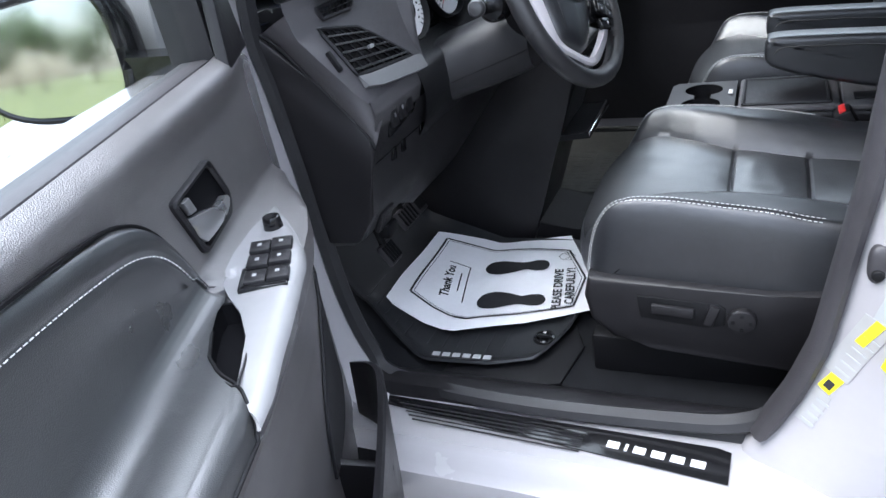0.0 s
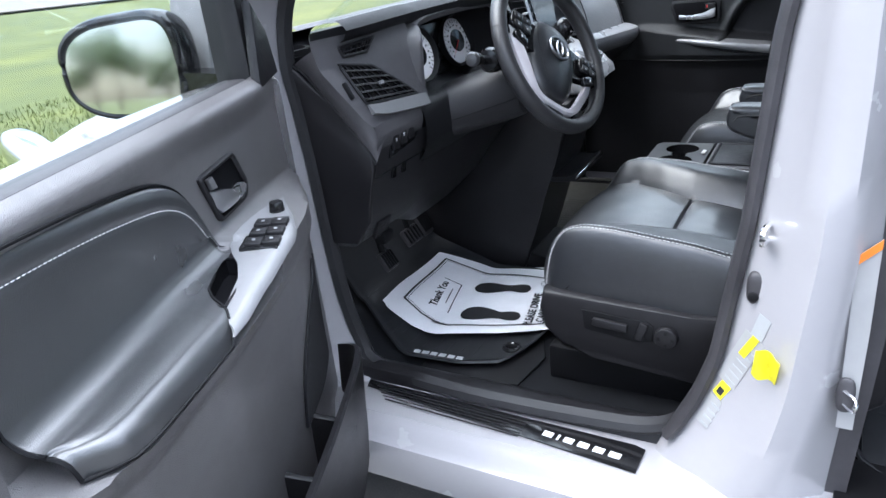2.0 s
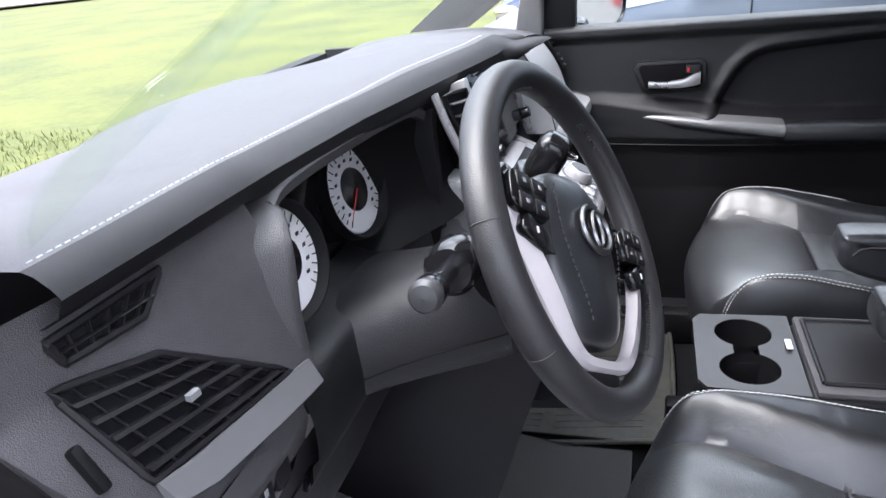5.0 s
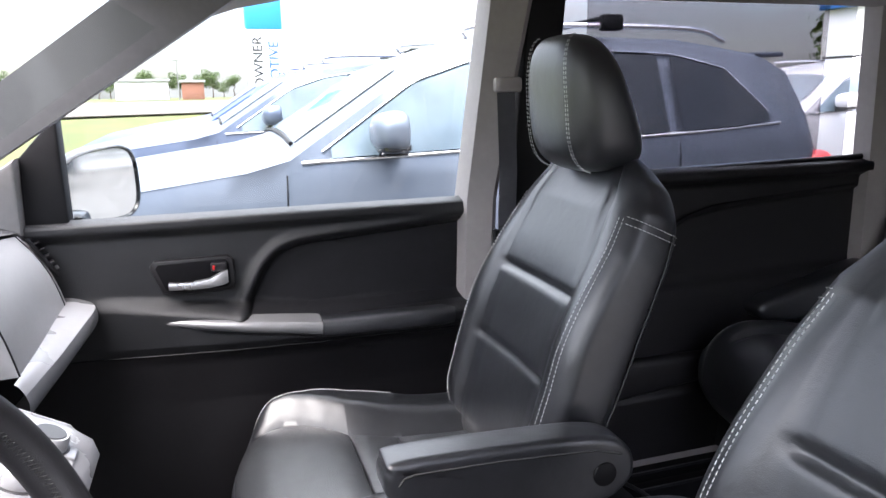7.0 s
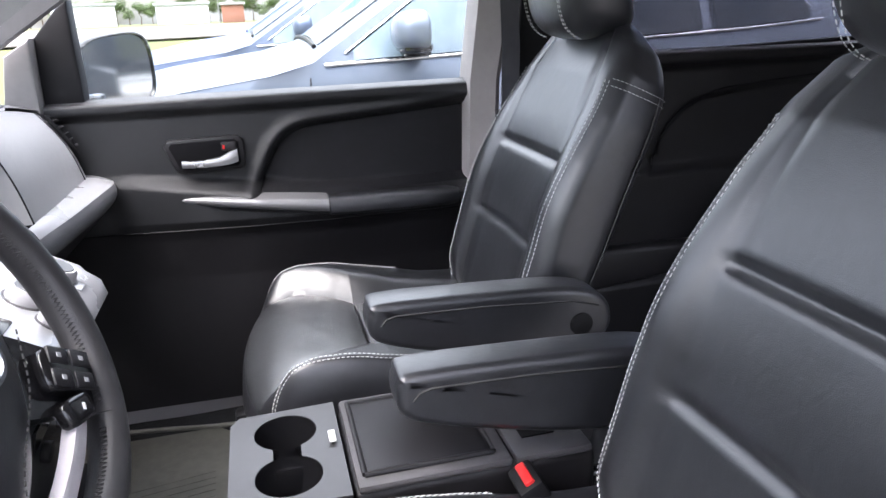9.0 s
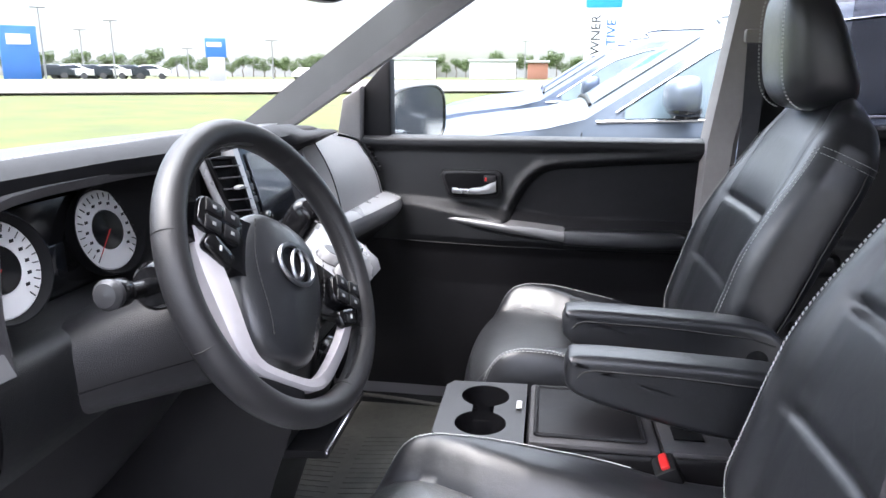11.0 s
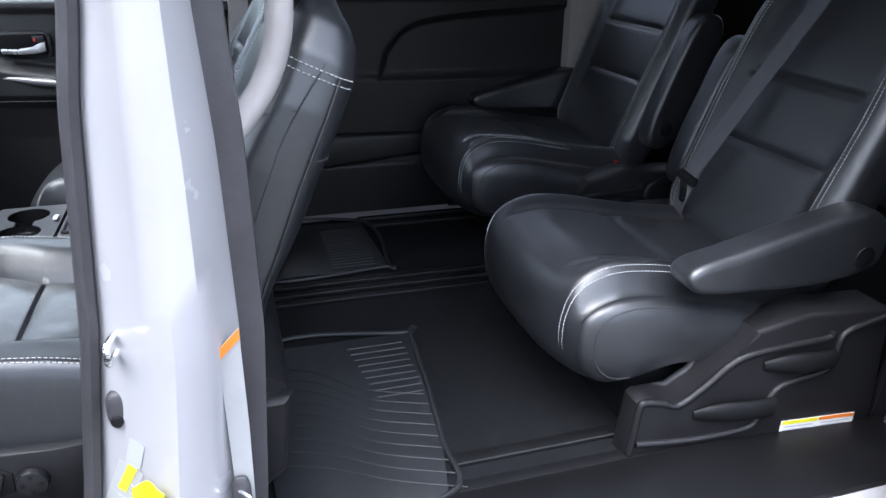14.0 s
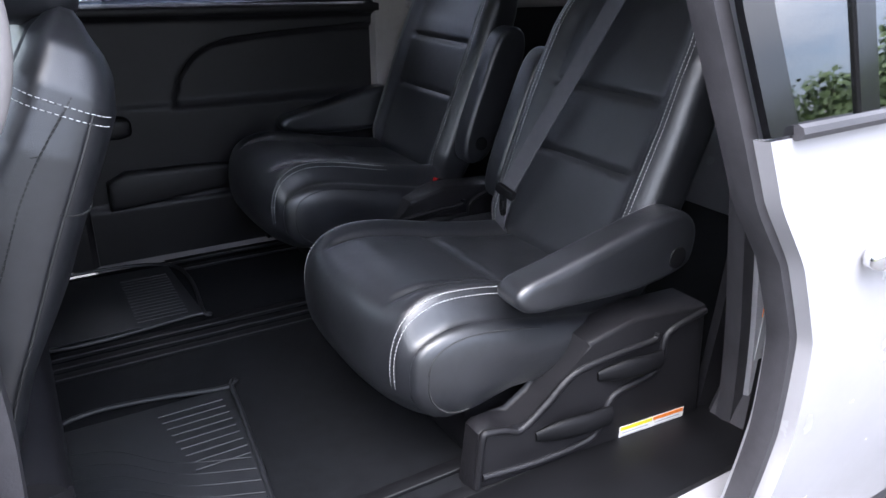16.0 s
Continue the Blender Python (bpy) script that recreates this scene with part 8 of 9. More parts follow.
part("quarter_panel", surface(lambda u, v: (1.66 + 1.34 * u - 0.06 * step(v, 0.6, 1.0) * (1 - u), -0.10 + 0.14 * max(0, v - 0.62) / 0.38 - 0.03 * math.sin(v * 3.1), 0.28 + 1.44 * v), 20, 24, thick=0.02), WHITE, body, "white rear quarter")
part("quarter_panel", surface(lambda u, v: (1.66 + 1.34 * u, 1.84 - 0.14 * max(0, v - 0.62) / 0.38 + 0.03 * math.sin(v * 3.1), 0.28 + (1.0 if v < 0.66 else 1.0) * 0.95 * v), 20, 12, thick=-0.02), WHITE, body, "white rear quarter")
part("rear_side_window", prism([(1.80, 1.25), (2.9, 1.27), (2.85, 1.66), (1.80, 1.70)], "y", 1.74, 1.745, 0), TINT, body, "tinted rear side window")
part("rear_side_trim", surface(lambda u, v: (1.78 + 1.2 * u, 1.62 + 0.03 * math.sin(v * 3.1), 0.43 + 0.83 * v), 10, 10, thick=0.02), TRIM, body, "black rear side trim")
part("rear_ledge", rbox((2.2, 1.60, 1.262), (0.9, 0.10, 0.03), 0.01), PILLAR, body, "pale ledge under the rear window")
part("rear_side_trim", surface(lambda u, v: (1.70 + 1.28 * u, 0.10 - 0.03 * math.sin(v * 3.1), 0.43 + 1.26 * v), 10, 10, thick=0.02), TRIM, body, "black rear side trim")
# rear edge of the sliding door's opening
cs = curve_points([(1.50, 0.035, 1.66), (1.525, 0.035, 1.37), (1.59, 0.035, 1.17), (1.665, 0.035, 0.84), (1.70, 0.035, 0.665), (1.72, 0.035, 0.50), (1.72, 0.035, 0.44)], 40)
part("rear_opening_seal", sweep(cs, [(-0.016, -0.02), (0.016, -0.02), (0.02, 0.0), (0.014, 0.02), (-0.014, 0.02), (-0.02, 0.0)], up=(0, 1, 0)), RUBBER, body, "black rubber seal at the rear of the opening")
part("rear_opening_jamb", loft([[p + Vector((0.016, 0.01, 0)), p + Vector((0.02, -0.03, 0)), p + Vector((0.06, -0.045, 0)), p + Vector((0.09, -0.10, 0)), p + Vector((0.12, -0.10, 0)), p + Vector((0.12, 0.03, 0))] for p in cs]), WHITE, body, "white painted rear jamb")
part("jamb_bumper", puff((1.675, -0.04, 0.918), (0.022, 0.014, 0.036), 0.7, 20, 12), RUBBER, body, "black rubber door bumper")
mech = part("roller_bracket", prism([(1.655, 0.30), (1.735, 0.30), (1.765, 0.62), (1.785, 0.70), (1.765, 0.84), (1.72, 1.05), (1.66, 1.08), (1.70, 0.93), (1.73, 0.80), (1.70, 0.74), (1.655, 0.725)], "y", -0.072, -0.048, 0.006), DARK, body, "black door roller bracket")
for x, z in ((1.70, 0.79), (1.742, 0.785), (1.70, 0.66)):
    part("bolt", cyl((x, -0.070, z), (x, -0.084, z), 0.012, 0.010, 6, 0.001), CHROME, mech)
# sliding door, drawn back along the side
sd = thing("sliding_door", "white sliding door drawn back with tinted window", "car door", "doors", at=(1.9, -0.2, 0.4))
SX = 1.30


def slide_x(z):
    return SX + table(z, [(0.30, 0.17), (0.42, 0.18), (0.65, 0.20), (0.85, 0.19), (1.0, 0.13), (1.10, 0.06), (1.20, 0.02), (1.38, -0.03), (1.70, -0.08)])


def slide_y(z):
    return -0.205 - 0.035 * math.sin(max(0, min(1, (z - 0.3) / 0.9)) * 3.14) + 0.13 * max(0, z - 1.2) / 0.5


part("outer_skin", surface(lambda u, v: (slide_x(0.30 + 0.90 * v) + (SX + 1.12 - slide_x(0.30 + 0.90 * v)) * u, slide_y(0.30 + 0.90 * v), 0.30 + 0.90 * v), 24, 40, thick=0.03), WHITE, sd, "white outer skin")
se = [Vector((slide_x(0.31 + 1.38 * i / 50) - 0.004, slide_y(0.31 + 1.38 * i / 50) + 0.05, 0.31 + 1.38 * i / 50)) for i in range(51)]
part("edge_seal", sweep(se, [(-0.014, -0.022), (0.014, -0.022), (0.018, 0.0), (0.014, 0.022), (-0.014, 0.022), (-0.018, 0.0)], up=(0, 1, 0)), RUBBER, sd, "grey rubber seal on the door's edge")
part("inner_frame", loft([[p + Vector((0.012, 0.0, 0)), p + Vector((0.012, 0.04, 0)), p + Vector((0.10, 0.05, 0)), p + Vector((0.10, 0.0, 0))] for p in se]), WHITE, sd, "white inner door edge")
il = part("orange_label", rbox((SX + 0.245, -0.118, 0.80), (0.028, 0.002, 0.11), 0), STICKER, sd, "white label with orange head")
part("label_bar", rbox((SX + 0.245, -0.1165, 0.845), (0.028, 0.002, 0.02), 0), ORANGE, il)
part("window_pane", surface(lambda u, v: (slide_x(1.21 + 0.48 * v) + 0.06 + (1.0 - 0.06) * u, slide_y(1.21 + 0.48 * v) + 0.004, 1.21 + 0.48 * v), 4, 8, thick=0.004), SKYGLASS, sd, "tinted side window")
part("window_post", surface(lambda u, v: (slide_x(1.205 + 0.48 * v) + 0.065 * u, slide_y(1.205 + 0.48 * v) - 0.002, 1.205 + 0.48 * v), 4, 10, thick=0.012), GLOSS, sd, "black window post")
part("window_divider", surface(lambda u, v: (SX + 0.235 - 0.03 * v + 0.05 * u, slide_y(1.205 + 0.48 * v) - 0.003, 1.205 + 0.48 * v), 3, 8, thick=0.01), GLOSS, sd)
part("window_moulding", tube([(slide_x(1.205) + 0.05, slide_y(1.205) - 0.006, 1.208), (SX + 1.1, slide_y(1.205) - 0.006, 1.222)], 0.012, 8), RUBBER, sd, "grey window moulding")
part("outer_handle", puff((SX + 0.36, slide_y(0.98) - 0.018, 0.985), (0.085, 0.02, 0.022), 0.6, 22, 12), CHROME, sd, "bright chrome door handle")
part("inner_panel", surface(lambda u, v: (slide_x(0.34 + 0.85 * v) + 0.10 + 0.9 * u, slide_y(0.34 + 0.85 * v) + 0.09, 0.34 + 0.85 * v), 4, 16, thick=0.01), TRIM, sd, "black inner panel")


def wheel_at(x, y, s, parent):
    w = part("wheel", lathe([(0.20, -0.11), (0.30, -0.115), (0.335, -0.09), (0.34, 0.0), (0.335, 0.09), (0.30, 0.115), (0.20, 0.11)], (x, y, 0.34), (0, 1, 0), 40), RUBBER, parent, "black tyre")
    part("rim", lathe([(0.0005, s * 0.085), (0.06, s * 0.09), (0.19, s * 0.08), (0.21, s * 0.112), (0.205, -s * 0.1), (0.0005, -s * 0.02)], (x, y, 0.34), (0, 1, 0), 36), SILVER, w)


for x in (-1.22, 2.02):
    for y, s in ((-0.02, -1), (1.76, 1)):
        wheel_at(x, y, s, body)
part("rear_view_mirror", puff((-0.43, CL + 0.02, 1.558), (0.022, 0.13, 0.036), 0.6, 24, 12, rot=(0, -10, -12)), GLOSS, body, "black rear-view mirror")
part("mirror_stem", tube([(-0.44, CL, 1.575), (-0.50, CL, 1.655)], 0.012, 8), GLOSS, body)
vis = thing("sun_visor", "pale grey folded sun visor under the headliner", "sun visor", at=(-0.2, 1.3, 1.62))
part("panel", puff((-0.20, 1.28, 1.690), (0.09, 0.20, 0.012), 0.5, 20, 10, rot=(0, -14, 0)), HEADLINER, vis)
part("clip", tube([(-0.22, 1.50, 1.672), (-0.22, 1.53, 1.687)], 0.008, 8), PILLAR, vis)
grip = thing("grab_handle", "pale roof grab handle over the passenger's window", "grab handle", at=(0.0, 1.64, 1.62))
part("grip", sweep(curve_points([(-0.06, 1.655, 1.705), (-0.045, 1.63, 1.690), (0.04, 1.625, 1.710), (0.11, 1.635, 1.728), (0.125, 1.655, 1.748)], 20), circle(0.011, 10), up=(0, 1, 0)), HEADLINER, grip)

# ---- parked cars ----
def suv(label, colour, y0, dx, rough=0.3, group="parked cars"):
    paint = material("car_paint", colour, 0.36, metal=0.4, vary=0.06, coat=0.12, spec=0.25)
    yc = y0 + 0.95
    t = thing("parked_car", label, "car", group, at=(dx + 0.9, yc, 0))

    def ring(x):
        belt = table(x, [(-1.45, 0.70), (-1.38, 0.86), (-1.1, 0.97), (-0.6, 1.07), (-0.05, 1.14), (0.2, 1.17), (1.0, 1.20), (2.4, 1.25), (3.1, 1.28), (3.32, 1.10), (3.40, 0.80)])
        top = table(x, [(-1.45, 0.72), (-1.38, 0.90), (-1.1, 1.02), (-0.6, 1.12), (-0.05, 1.19), (0.15, 1.24), (0.75, 1.62), (1.1, 1.74), (1.6, 1.79), (2.4, 1.77), (2.95, 1.69), (3.08, 1.62), (3.32, 1.12), (3.40, 0.82)])
        w = table(x, [(-1.45, 0.60), (-1.35, 0.80), (-1.1, 0.90), (-0.6, 0.94), (2.6, 0.95), (3.2, 0.90), (3.4, 0.80)])
        ww = w - 0.06 - 0.42 * max(0, top - belt - 0.06)
        half = [(w * 0.93, 0.26), (w * 0.97, 0.36), (w * 0.99, 0.60), (w, 0.80), (w * 0.985, belt - 0.10), (w - 0.045, belt), (ww + 0.02, top - 0.05), (ww * 0.86, top - 0.008), (ww * 0.5, top + 0.015)]
        return [(x + dx, yc - y, z) for y, z in half] + [(x + dx, yc, top + 0.02)] + [(x + dx, yc + y, z) for y, z in reversed(half)]

    xs = [-1.45, -1.42, -1.38, -1.3, -1.2, -1.1, -0.9, -0.75, -0.6, -0.45, -0.3, -0.15, -0.05, 0.05, 0.15, 0.3, 0.45, 0.6, 0.75, 0.9, 1.1, 1.35, 1.6, 1.85, 2.1, 2.4, 2.6, 2.8, 2.95, 3.08, 3.2, 3.32, 3.37, 3.40]
    bodyp = part("body", loft([ring(x) for x in xs]), paint, t, "metallic painted body", sharp=55)

    def side(x, z, lift=0.026):
        r = ring(x)
        for (xa, ya, za), (xb, yb, zb) in zip(r[:9], r[1:9]):
            if za <= z <= zb:
                return Vector((xa, ya + (yb - ya) * (z - za) / max(1e-6, zb - za) - lift, z))
        return Vector((x + dx, r[8][1], z))

    def pane(x0, x1, lo, hi):
        return surface(lambda u, v: side(x0 + (x1 - x0) * u, lo(x0 + (x1 - x0) * u) + (hi(x0 + (x1 - x0) * u) - lo(x0 + (x1 - x0) * u)) * v), 16, 8)

    lo = lambda x: table(x, [(0.2, 1.19), (1.0, 1.215), (2.4, 1.265), (3.0, 1.30)])
    hi = lambda x: table(x, [(0.28, 1.20), (0.78, 1.53), (1.1, 1.63), (1.6, 1.69), (2.3, 1.66), (2.62, 1.58), (2.9, 1.32)])
    for x0, x1, nm in ((0.34, 1.28, "front"), (1.36, 2.18, "rear"), (2.26, 2.86, "quarter")):
        part("window", pane(x0, x1, lo, hi), SUVFRONT if nm == "front" else SUVGLASS, t, ("pale reflecting " if nm == "front" else "dark tinted ") + nm + " window")
    part("window_moulding", tube([side(0.2 + 2.75 * i / 30, lo(0.2 + 2.75 * i / 30) - 0.012, 0.010) for i in range(31)], 0.009, 6), CHROME, t, "chrome window moulding")
    part("window_moulding", tube([side(0.30 + 2.58 * i / 30, hi(0.30 + 2.58 * i / 30) + 0.012, 0.008) for i in range(31)], 0.007, 6), CHROME, t)
    for x in (0.10, 1.32, 2.22):
        part("door_gap", tube([side(x + 0.03 * (i / 10), 0.42 + (1.12 + 0.03 * x - 0.42) * i / 10, 0.002) for i in range(11)], 0.004, 5), DARK, t)
    def screen(u, v):
        """The windscreen lies on the body's slope, inside the pillars."""
        r = ring(0.19 + 0.54 * v)
        w, top = yc - r[7][1], r[9][2]
        q = 2 * u - 1
        return Vector((dx + 0.19 + 0.54 * v, yc + q * w * 0.98, top - 0.028 * abs(q) ** 2.2 + 0.010))
    part("windscreen", surface(screen, 16, 10), SUVFRONT, t, "pale reflecting windscreen")
    part("wiper_cowl", tube([screen(i / 12, -0.03) for i in range(13)], 0.012, 6), DARK, t)
    for q in (-1, 1):
        m = part("door_mirror", puff((dx + 0.60, yc + q * 1.06, 1.315), (0.085, 0.145, 0.092), 0.7, 30, 18, shape=lambda p: (p.x * (1.15 - 0.9 * max(0, p.x) / 0.085 * 0.5), p.y, p.z * (1.0 + 0.9 * p.x))), paint, t, "painted mirror housing")
        part("mirror_skirt", puff((dx + 0.60, yc + q * 1.05, 1.245), (0.075, 0.13, 0.026), 0.6, 24, 10), GLOSS, m, "gloss black lower shell")
        part("mirror_base", rbox((dx + 0.62, yc + q * 0.98, 1.225), (0.12, 0.16, 0.05), 0.015), GLOSS, m)
        part("roof_rail", tube(curve_points([(dx + 1.1, yc + q * 0.66, 1.75), (dx + 1.2, yc + q * 0.66, 1.82), (dx + 2.4, yc + q * 0.66, 1.82), (dx + 2.7, yc + q * 0.66, 1.75)], 20), 0.016, 8), CHROME, t, "bright roof rail")
    part("crossbar", rbox((dx + 1.95, yc, 1.87), (0.06, 1.36, 0.03), 0.01), DARK, t, "black roof crossbar")
    part("crossbar_foot", rbox((dx + 1.95, yc - 0.66, 1.845), (0.13, 0.07, 0.09), 0.02), DARK, t)
    part("spoiler", rbox((dx + 3.08, yc, 1.68), (0.20, 1.25, 0.03), 0.012), paint, t)
    for q in (-1, 1):
        part("tail_lamp", puff((dx + 3.28, yc + q * 0.80, 1.02), (0.09, 0.12, 0.09), 0.6, 18, 10), RED, t, "red tail lamp")
        part("headlamp", puff((dx - 1.30, yc + q * 0.72, 0.82), (0.14, 0.14, 0.06), 0.7, 18, 10), CHROME, t, "clear headlamp")
    for x in (-0.62, 2.42):
        part("arch", lathe([(0.36, -0.012), (0.43, -0.012), (0.43, 0.012), (0.36, 0.012)], (dx + x, y0 + 0.012, 0.36), (0, 1, 0), 36), DARK, t)
        for y, s in ((y0 + 0.10, -1), (y0 + 1.80, 1)):
            wheel_at(dx + x, y, s, t)
    return t


SUVGLASS = material("dark_car_glass", (0.03, 0.036, 0.045), 0.05, vary=0.1, spec=0.35)
SUVFRONT = material("clear_car_glass", (0.12, 0.16, 0.19), 0.05, vary=0.35, scale=2, fine=5, spec=0.6)
suv("silver-blue parked crossover with dark tinted windows", (0.13, 0.15, 0.185), 3.35, 0.02)
suv("dark blue parked crossover beyond the first", (0.08, 0.10, 0.15), 6.3, -0.25)
suv("white parked crossover at the row's end", (0.7, 0.7, 0.7), 6.6, 6.2)
suv("dark blue parked crossover across the lot", (0.03, 0.06, 0.22), 9.3, -0.3)

# ---- distance ----
LEAF = material("tree_leaves", (0.045, 0.085, 0.022), 0.7, vary=0.5, scale=1.5, fine=9, colour2=(0.10, 0.15, 0.04))
BARK = material("bark", (0.10, 0.075, 0.055), 0.9, vary=0.3, scale=6, grain=0.8, grain_scale=30)
BLUE = material("blue_sign", (0.02, 0.13, 0.42), 0.5, vary=0.05)
SKYBLUE = material("sky_blue_sign", (0.03, 0.33, 0.75), 0.5, vary=0.05)
POLE = material("galvanised_pole", (0.20, 0.20, 0.20), 0.6, vary=0.1)
WALLGREY = material("grey_cladding", (0.35, 0.36, 0.37), 0.7, vary=0.08)


def tree(x, y, h, seed):
    rnd = random.Random(seed)
    t = thing("tree", "broad green leafy tree on the far verge", "tree", "trees", at=(x, y, -0.05))
    pts = [(x + rnd.uniform(-0.2, 0.2) * i, y + rnd.uniform(-0.2, 0.2) * i, -0.05 + h * 0.16 * i) for i in range(5)]
    tr = part("trunk", sweep(curve_points(pts, 12), circle(0.28, 8), scale=[1 - 0.07 * i for i in range(12)], up=(1, 0, 0.1)), BARK, t)
    blobs = []
    for i in range(9):
        a, rr = rnd.uniform(0, 6.28), rnd.uniform(0.1, 0.36) * h
        c = Vector((x + rr * math.cos(a), y + rr * math.sin(a), h * rnd.uniform(0.42, 0.84)))
        blobs.append((c, h * rnd.uniform(0.14, 0.24)))
        part("limb", tube([pts[3], (Vector(pts[4]) + c) / 2, c], 0.07, 5), BARK, t)
    bm = bmesh.new()
    for c, r in blobs:
        for k in range(150):
            d = Vector((rnd.gauss(0, 1), rnd.gauss(0, 1), rnd.gauss(0, 0.8))).normalized()
            p = c + d * r * rnd.uniform(0.72, 1.12)
            s = h * rnd.uniform(0.018, 0.036)
            e = Vector((rnd.gauss(0, 1), rnd.gauss(0, 1), rnd.gauss(0, 1))).normalized()
            f = d.cross(e).normalized()
            e = (e - d * e.dot(d) * 0.5).normalized()
            v = [bm.verts.new(p + q) for q in (e * s, f * s * 0.7, -e * s, -f * s * 0.7)]
            bm.faces.new(v)
    part("crown", bm, LEAF, t, "uneven crown of many small leaf clumps", sharp=180)
    return t


trees = [tree(0, 0, 9.0, 3), tree(0, 0, 7.0, 11), tree(0, 0, 11.0, 23)]
for t in trees:
    t.matrix_basis = Matrix.Translation((200, -300 - 20 * trees.index(t), 0))
rnd = random.Random(5)
for i in range(26):       # wood behind the car, seen in the mirrors
    copy_thing(trees[i % 3], pose(48 + rnd.uniform(-4, 10), -70 + 3.6 * i + rnd.uniform(-1, 1), -0.05, 0, 0, rnd.uniform(0, 360)))
for i in range(100):       # far tree line ahead and to the side
    a = radians(88 + 78 * i / 100)
    d = rnd.uniform(290, 400)
    copy_thing(trees[i % 3], pose(d * math.cos(a), d * math.sin(a), -0.05, 0, 0, rnd.uniform(0, 360)))
for i in range(8):
    copy_thing(trees[i % 3], pose(26 + 2.5 * i, 24 + rnd.uniform(-2, 2), -0.05, 0, 0, rnd.uniform(0, 360)))
for i in range(30):       # far wood on the driver's side, seen in the mirror
    copy_thing(trees[i % 3], pose(-75 + 4.6 * i, -105 + rnd.uniform(-9, 9), -0.05, 0, 0, rnd.uniform(0, 360)))
trees[0].matrix_basis = pose(52, -80, -0.05)
trees[1].matrix_basis = pose(56, -84, -0.05)
trees[2].matrix_basis = pose(50, -88, -0.05)


def pylon(x, y, w, h, turn, body_mat, top_mat, label, words=()):
    t = thing("pylon_sign", label, "sign", "roadside signs", at=pose(x, y, -0.05, 0, 0, turn), local=True)
    part("board", rbox((0, 0, h / 2), (0.35, w, h), 0.03), body_mat, t)
    part("head", rbox((-0.003, 0, h * 0.87), (0.37, w * 1.002, h * 0.26), 0.03), top_mat, t)
    for i, (txt, size, yy, zz, mat) in enumerate(words):
        lettering(txt, size, mat, t, pose(-0.182, yy, zz, 90, 0, -90) @ pose(0, 0, 0, 0, 0, 90), depth=0.004)
    return t


def far(px_yaw, dist):
    """A place at a bearing (degrees left of the car's right-hand side) and distance."""
    return -0.02 - dist * math.sin(radians(px_yaw)), -0.3 + dist * math.cos(radians(px_yaw))


sx, sy = far(-3.8, 15.5)
pylon(sx, sy, 0.70, 3.80, 90, LABEL, SKYBLUE, "tall white pylon sign with a blue head", [("T OWNER", 0.27, 0.14, 2.06, INK), ("MOTIVE", 0.27, -0.17, 2.12, BLUE)])
# small far things: board, building, poles, cars
sx, sy = far(25.6, 62)
bs = thing("roadside_sign", "blue roadside sign board on its base", "sign", "roadside signs", at=(sx, sy, -0.05))
part("board", rbox((sx, sy, 2.7), (1.6, 0.4, 1.5), 0.05, rot=(0, 0, 27)), BLUE, bs)
part("base", rbox((sx, sy, 1.0), (1.3, 0.4, 2.0), 0.05, rot=(0, 0, 27)), WALLGREY, bs)
part("word_bar", rbox((sx, sy - 0.24, 2.95), (1.1, 0.06, 0.35), 0, rot=(0, 0, 27)), LETTER, bs)
sx, sy = far(38.4, 70)
bb = thing("blue_building", "blue and grey trading building with a white sign", "building", "far buildings", at=(sx, sy, -0.05))
part("wall", rbox((sx, sy, 2.1), (2.7, 2.7, 4.3), 0.05, rot=(0, 0, 40)), BLUE, bb)
part("annexe", rbox((sx - 7.5, sy - 3.0, 1.2), (9.0, 5.0, 2.5), 0.05, rot=(0, 0, 40)), WALLGREY, bb)
part("word_bar", rbox((sx + 0.88, sy - 1.05, 3.2), (1.7, 0.1, 0.8), 0, rot=(0, 0, 40)), LETTER, bb)
for yaw, d, h in ((37.0, 75, 6.2), (34.6, 90, 5.2), (32.6, 80, 5.6), (27.6, 95, 3.6), (21.5, 80, 4.0), (42.0, 60, 7.0), (2, 120, 6.0)):
    x, y = far(yaw, d)
    lp = thing("street_lamp", "grey lamp post with a flat head", "street lamp", "street lamps", at=(x, y, -0.05))
    part("post", cyl((x, y, -0.05), (x, y, h), 0.10, 0.06, 10), POLE, lp)
    part("head", rbox((x, y, h), (1.3, 0.3, 0.12), 0.03, rot=(0, 0, yaw)), POLE, lp)


def small_car(x, y, turn, mat, label, z=-0.02):
    t = thing("far_car", label, "car", "far cars", at=pose(x, y, z, 0, 0, turn), local=True)
    prof = [(-2.2, 0.35), (-2.2, 0.75), (-1.3, 0.95), (-0.6, 1.42), (0.7, 1.45), (1.5, 1.05), (2.2, 0.95), (2.25, 0.35)]
    part("body", prism(prof, "y", -0.85, 0.85, 0.10, 3), mat, t)
    part("glass", prism([(-1.15, 0.98), (-0.58, 1.36), (0.66, 1.38), (1.3, 1.05)], "y", -0.868, 0.868, 0.01), SUVGLASS, t)
    for wx in (-1.35, 1.35):
        for q in (-0.8, 0.8):
            part("wheel", cyl((wx, q - 0.08, 0.32), (wx, q + 0.08, 0.32), 0.32, n=20), RUBBER, t)
    return t


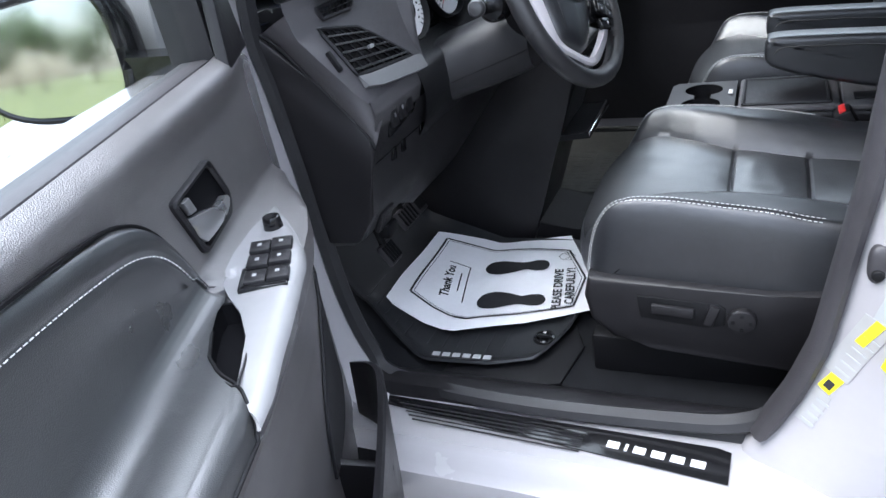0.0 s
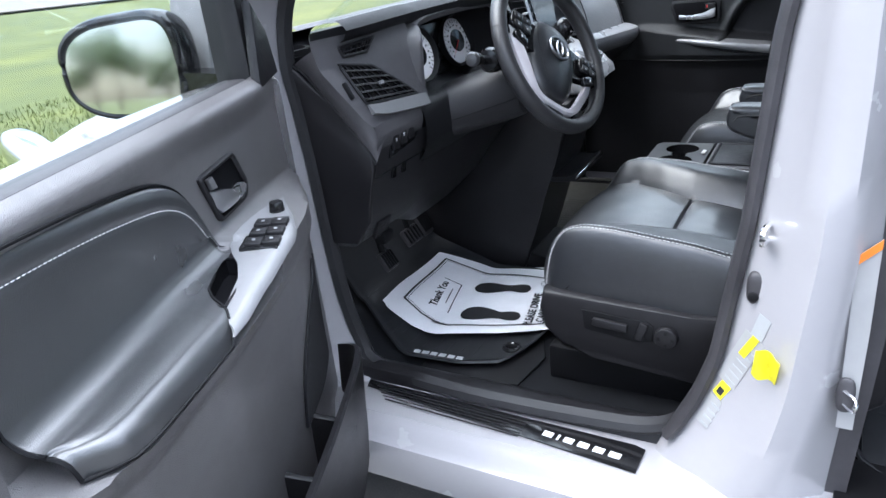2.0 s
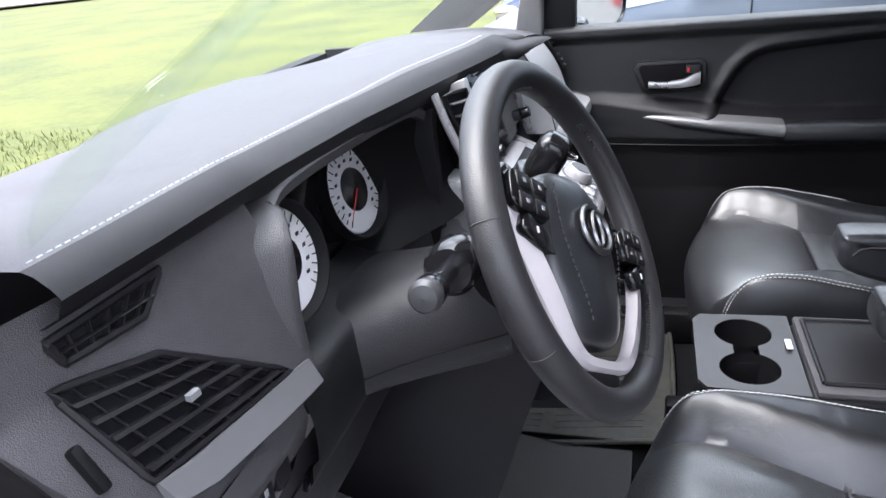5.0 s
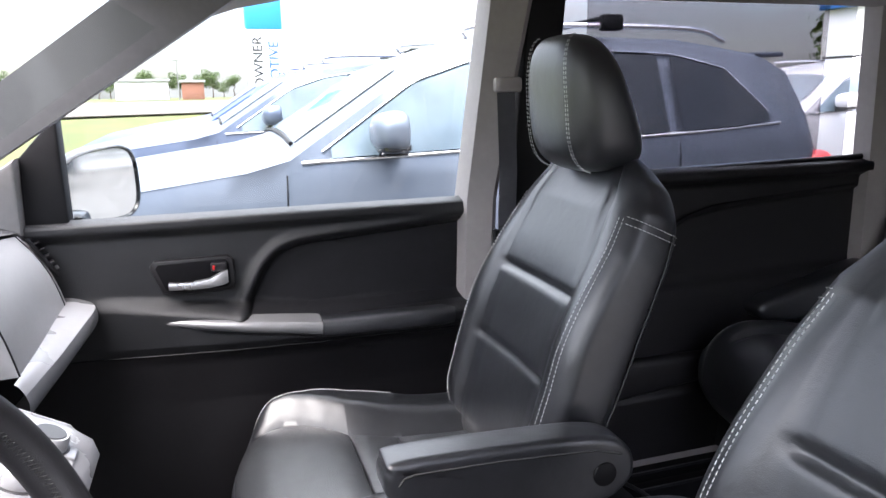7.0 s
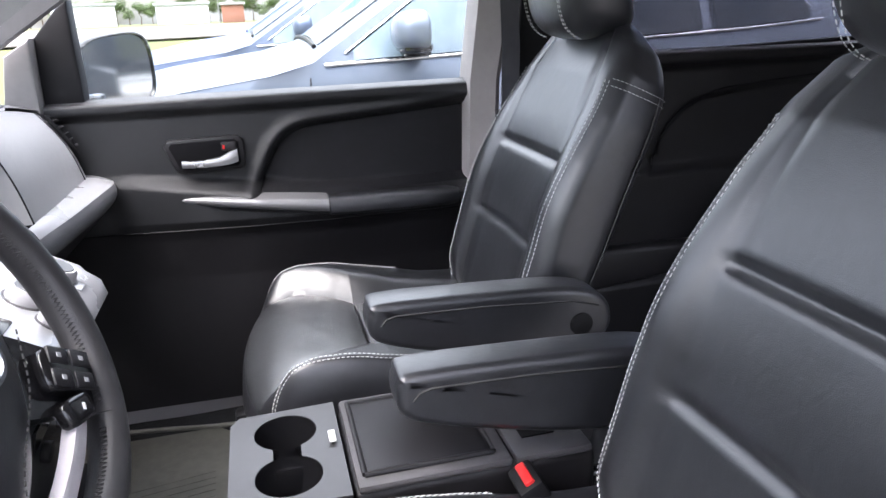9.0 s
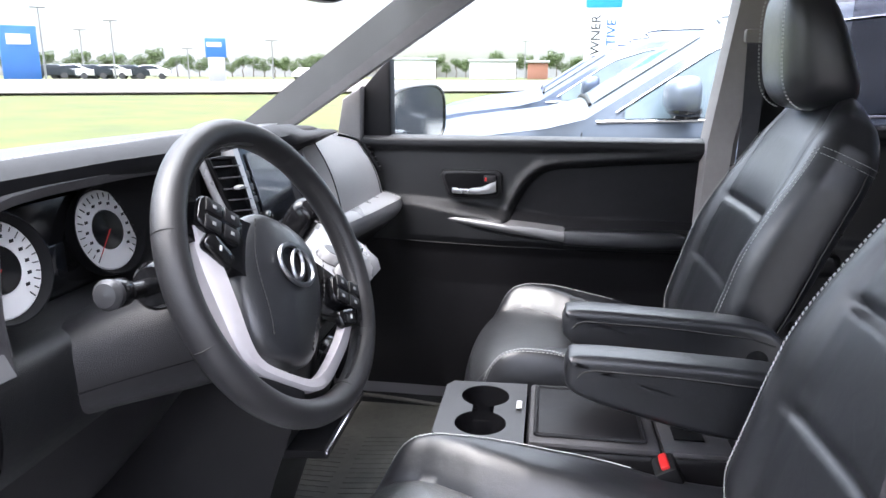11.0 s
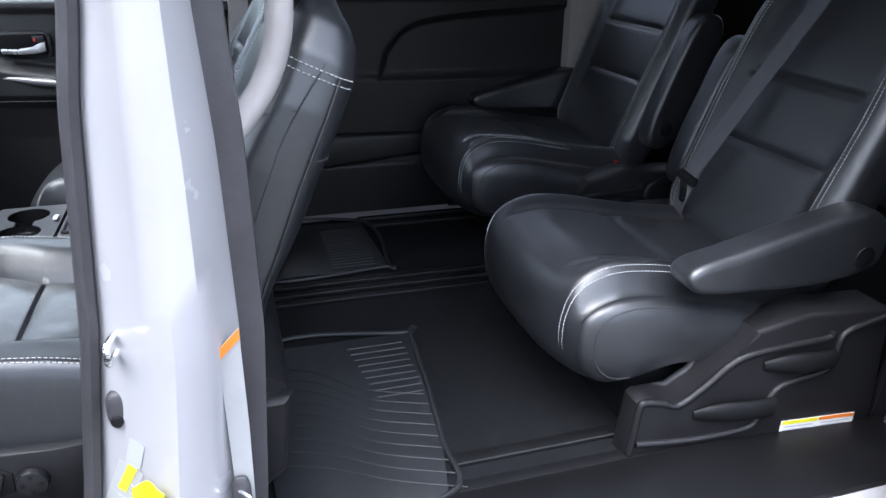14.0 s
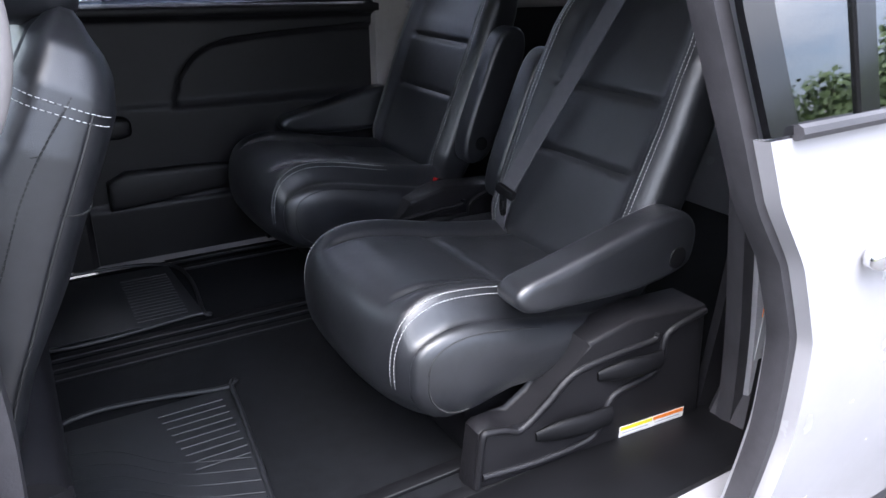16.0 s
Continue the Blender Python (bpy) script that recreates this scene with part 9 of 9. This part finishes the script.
PALE = material("white_car_paint", (0.75, 0.75, 0.75), 0.3, vary=0.02, coat=1)
x, y = far(19.0, 95)
small_car(x, y, 78, PALE, "white car on the road")
small_car(15.5, 3.6, 95, SUVGLASS, "black parked car before the showroom")
for i, yaw in enumerate((36.6, 35.4, 34.2, 33.0, 31.8, 30.4)):
    x, y = far(yaw, 82)
    small_car(x, y, 20 + i, PALE if i % 2 else SUVGLASS, "far parked car in a row")
for i, (yaw, w, h) in enumerate(((11, 9, 3.2), (4.5, 8, 3.0), (1.0, 3.5, 2.8), (-6, 10, 4.5))):
    x, y = far(yaw, 130)
    hb = thing("far_building", "low pale building beyond the road", "building", "far buildings", at=(x, y, -0.05))
    part("wall", rbox((x, y, h / 2), (w, 6, h), 0.05, rot=(0, 0, yaw)), LABEL if i != 2 else material("brick_wall", (0.30, 0.13, 0.09), 0.8), hb)
    part("roof", rbox((x, y, h + 0.15), (w + 0.6, 6.6, 0.4), 0.05, rot=(0, 0, yaw)), WALLGREY, hb)

for ob in list(bpy.data.objects):      # what stands on the rising land
    if ob.parent is None and ob.name.split(".")[0] in ("tree", "street_lamp", "far_car", "far_building", "roadside_sign", "blue_building"):
        ob.location.z += rise(ob.location.x, ob.location.y)

# showroom behind the lot, seen in the far mirror
hall = thing("showroom", "white showroom with dark windows behind the lot", "building", "far buildings", at=(24, 10, 0))
part("wall", rbox((24, 8, 2.6), (6, 26, 5.2), 0.05), LABEL, hall)
for i in range(5):
    wdw = part("window", rbox((20.98, -1 + 4.4 * i, 1.7), (0.12, 3.0, 2.4), 0.02), SUVGLASS, hall, "dark shop window")
    part("frame", rbox((20.94, -1 + 4.4 * i, 0.45), (0.16, 3.2, 0.12), 0.02), WALLGREY, wdw)
part("fascia", rbox((20.9, 8, 4.5), (0.3, 26, 0.8), 0.05), BLUE, hall)

# ---- grass on the near verge ----
rnd = random.Random(8)
bm = bmesh.new()
for i in range(26000):
    q = rnd.random() ** 1.6
    x, y = -2.72 - 7.0 * q, rnd.uniform(-7, 6)
    h, a = rnd.uniform(0.03, 0.085), rnd.uniform(0, 6.28)
    d, l = Vector((math.cos(a), math.sin(a), 0)) * 0.006, Vector((rnd.uniform(-0.03, 0.03), rnd.uniform(-0.03, 0.03), h))
    p = Vector((x, y, -0.05))
    bm.faces.new([bm.verts.new(p - d), bm.verts.new(p + d), bm.verts.new(p + l)])
BLADE = material("grass_blades", (0.062, 0.098, 0.015), 0.8, vary=0.4, scale=1.2, fine=8, colour2=(0.14, 0.155, 0.035))
single("grass", bm, BLADE, "short mown grass with clover", "grass", kind="stuff", sharp=180)
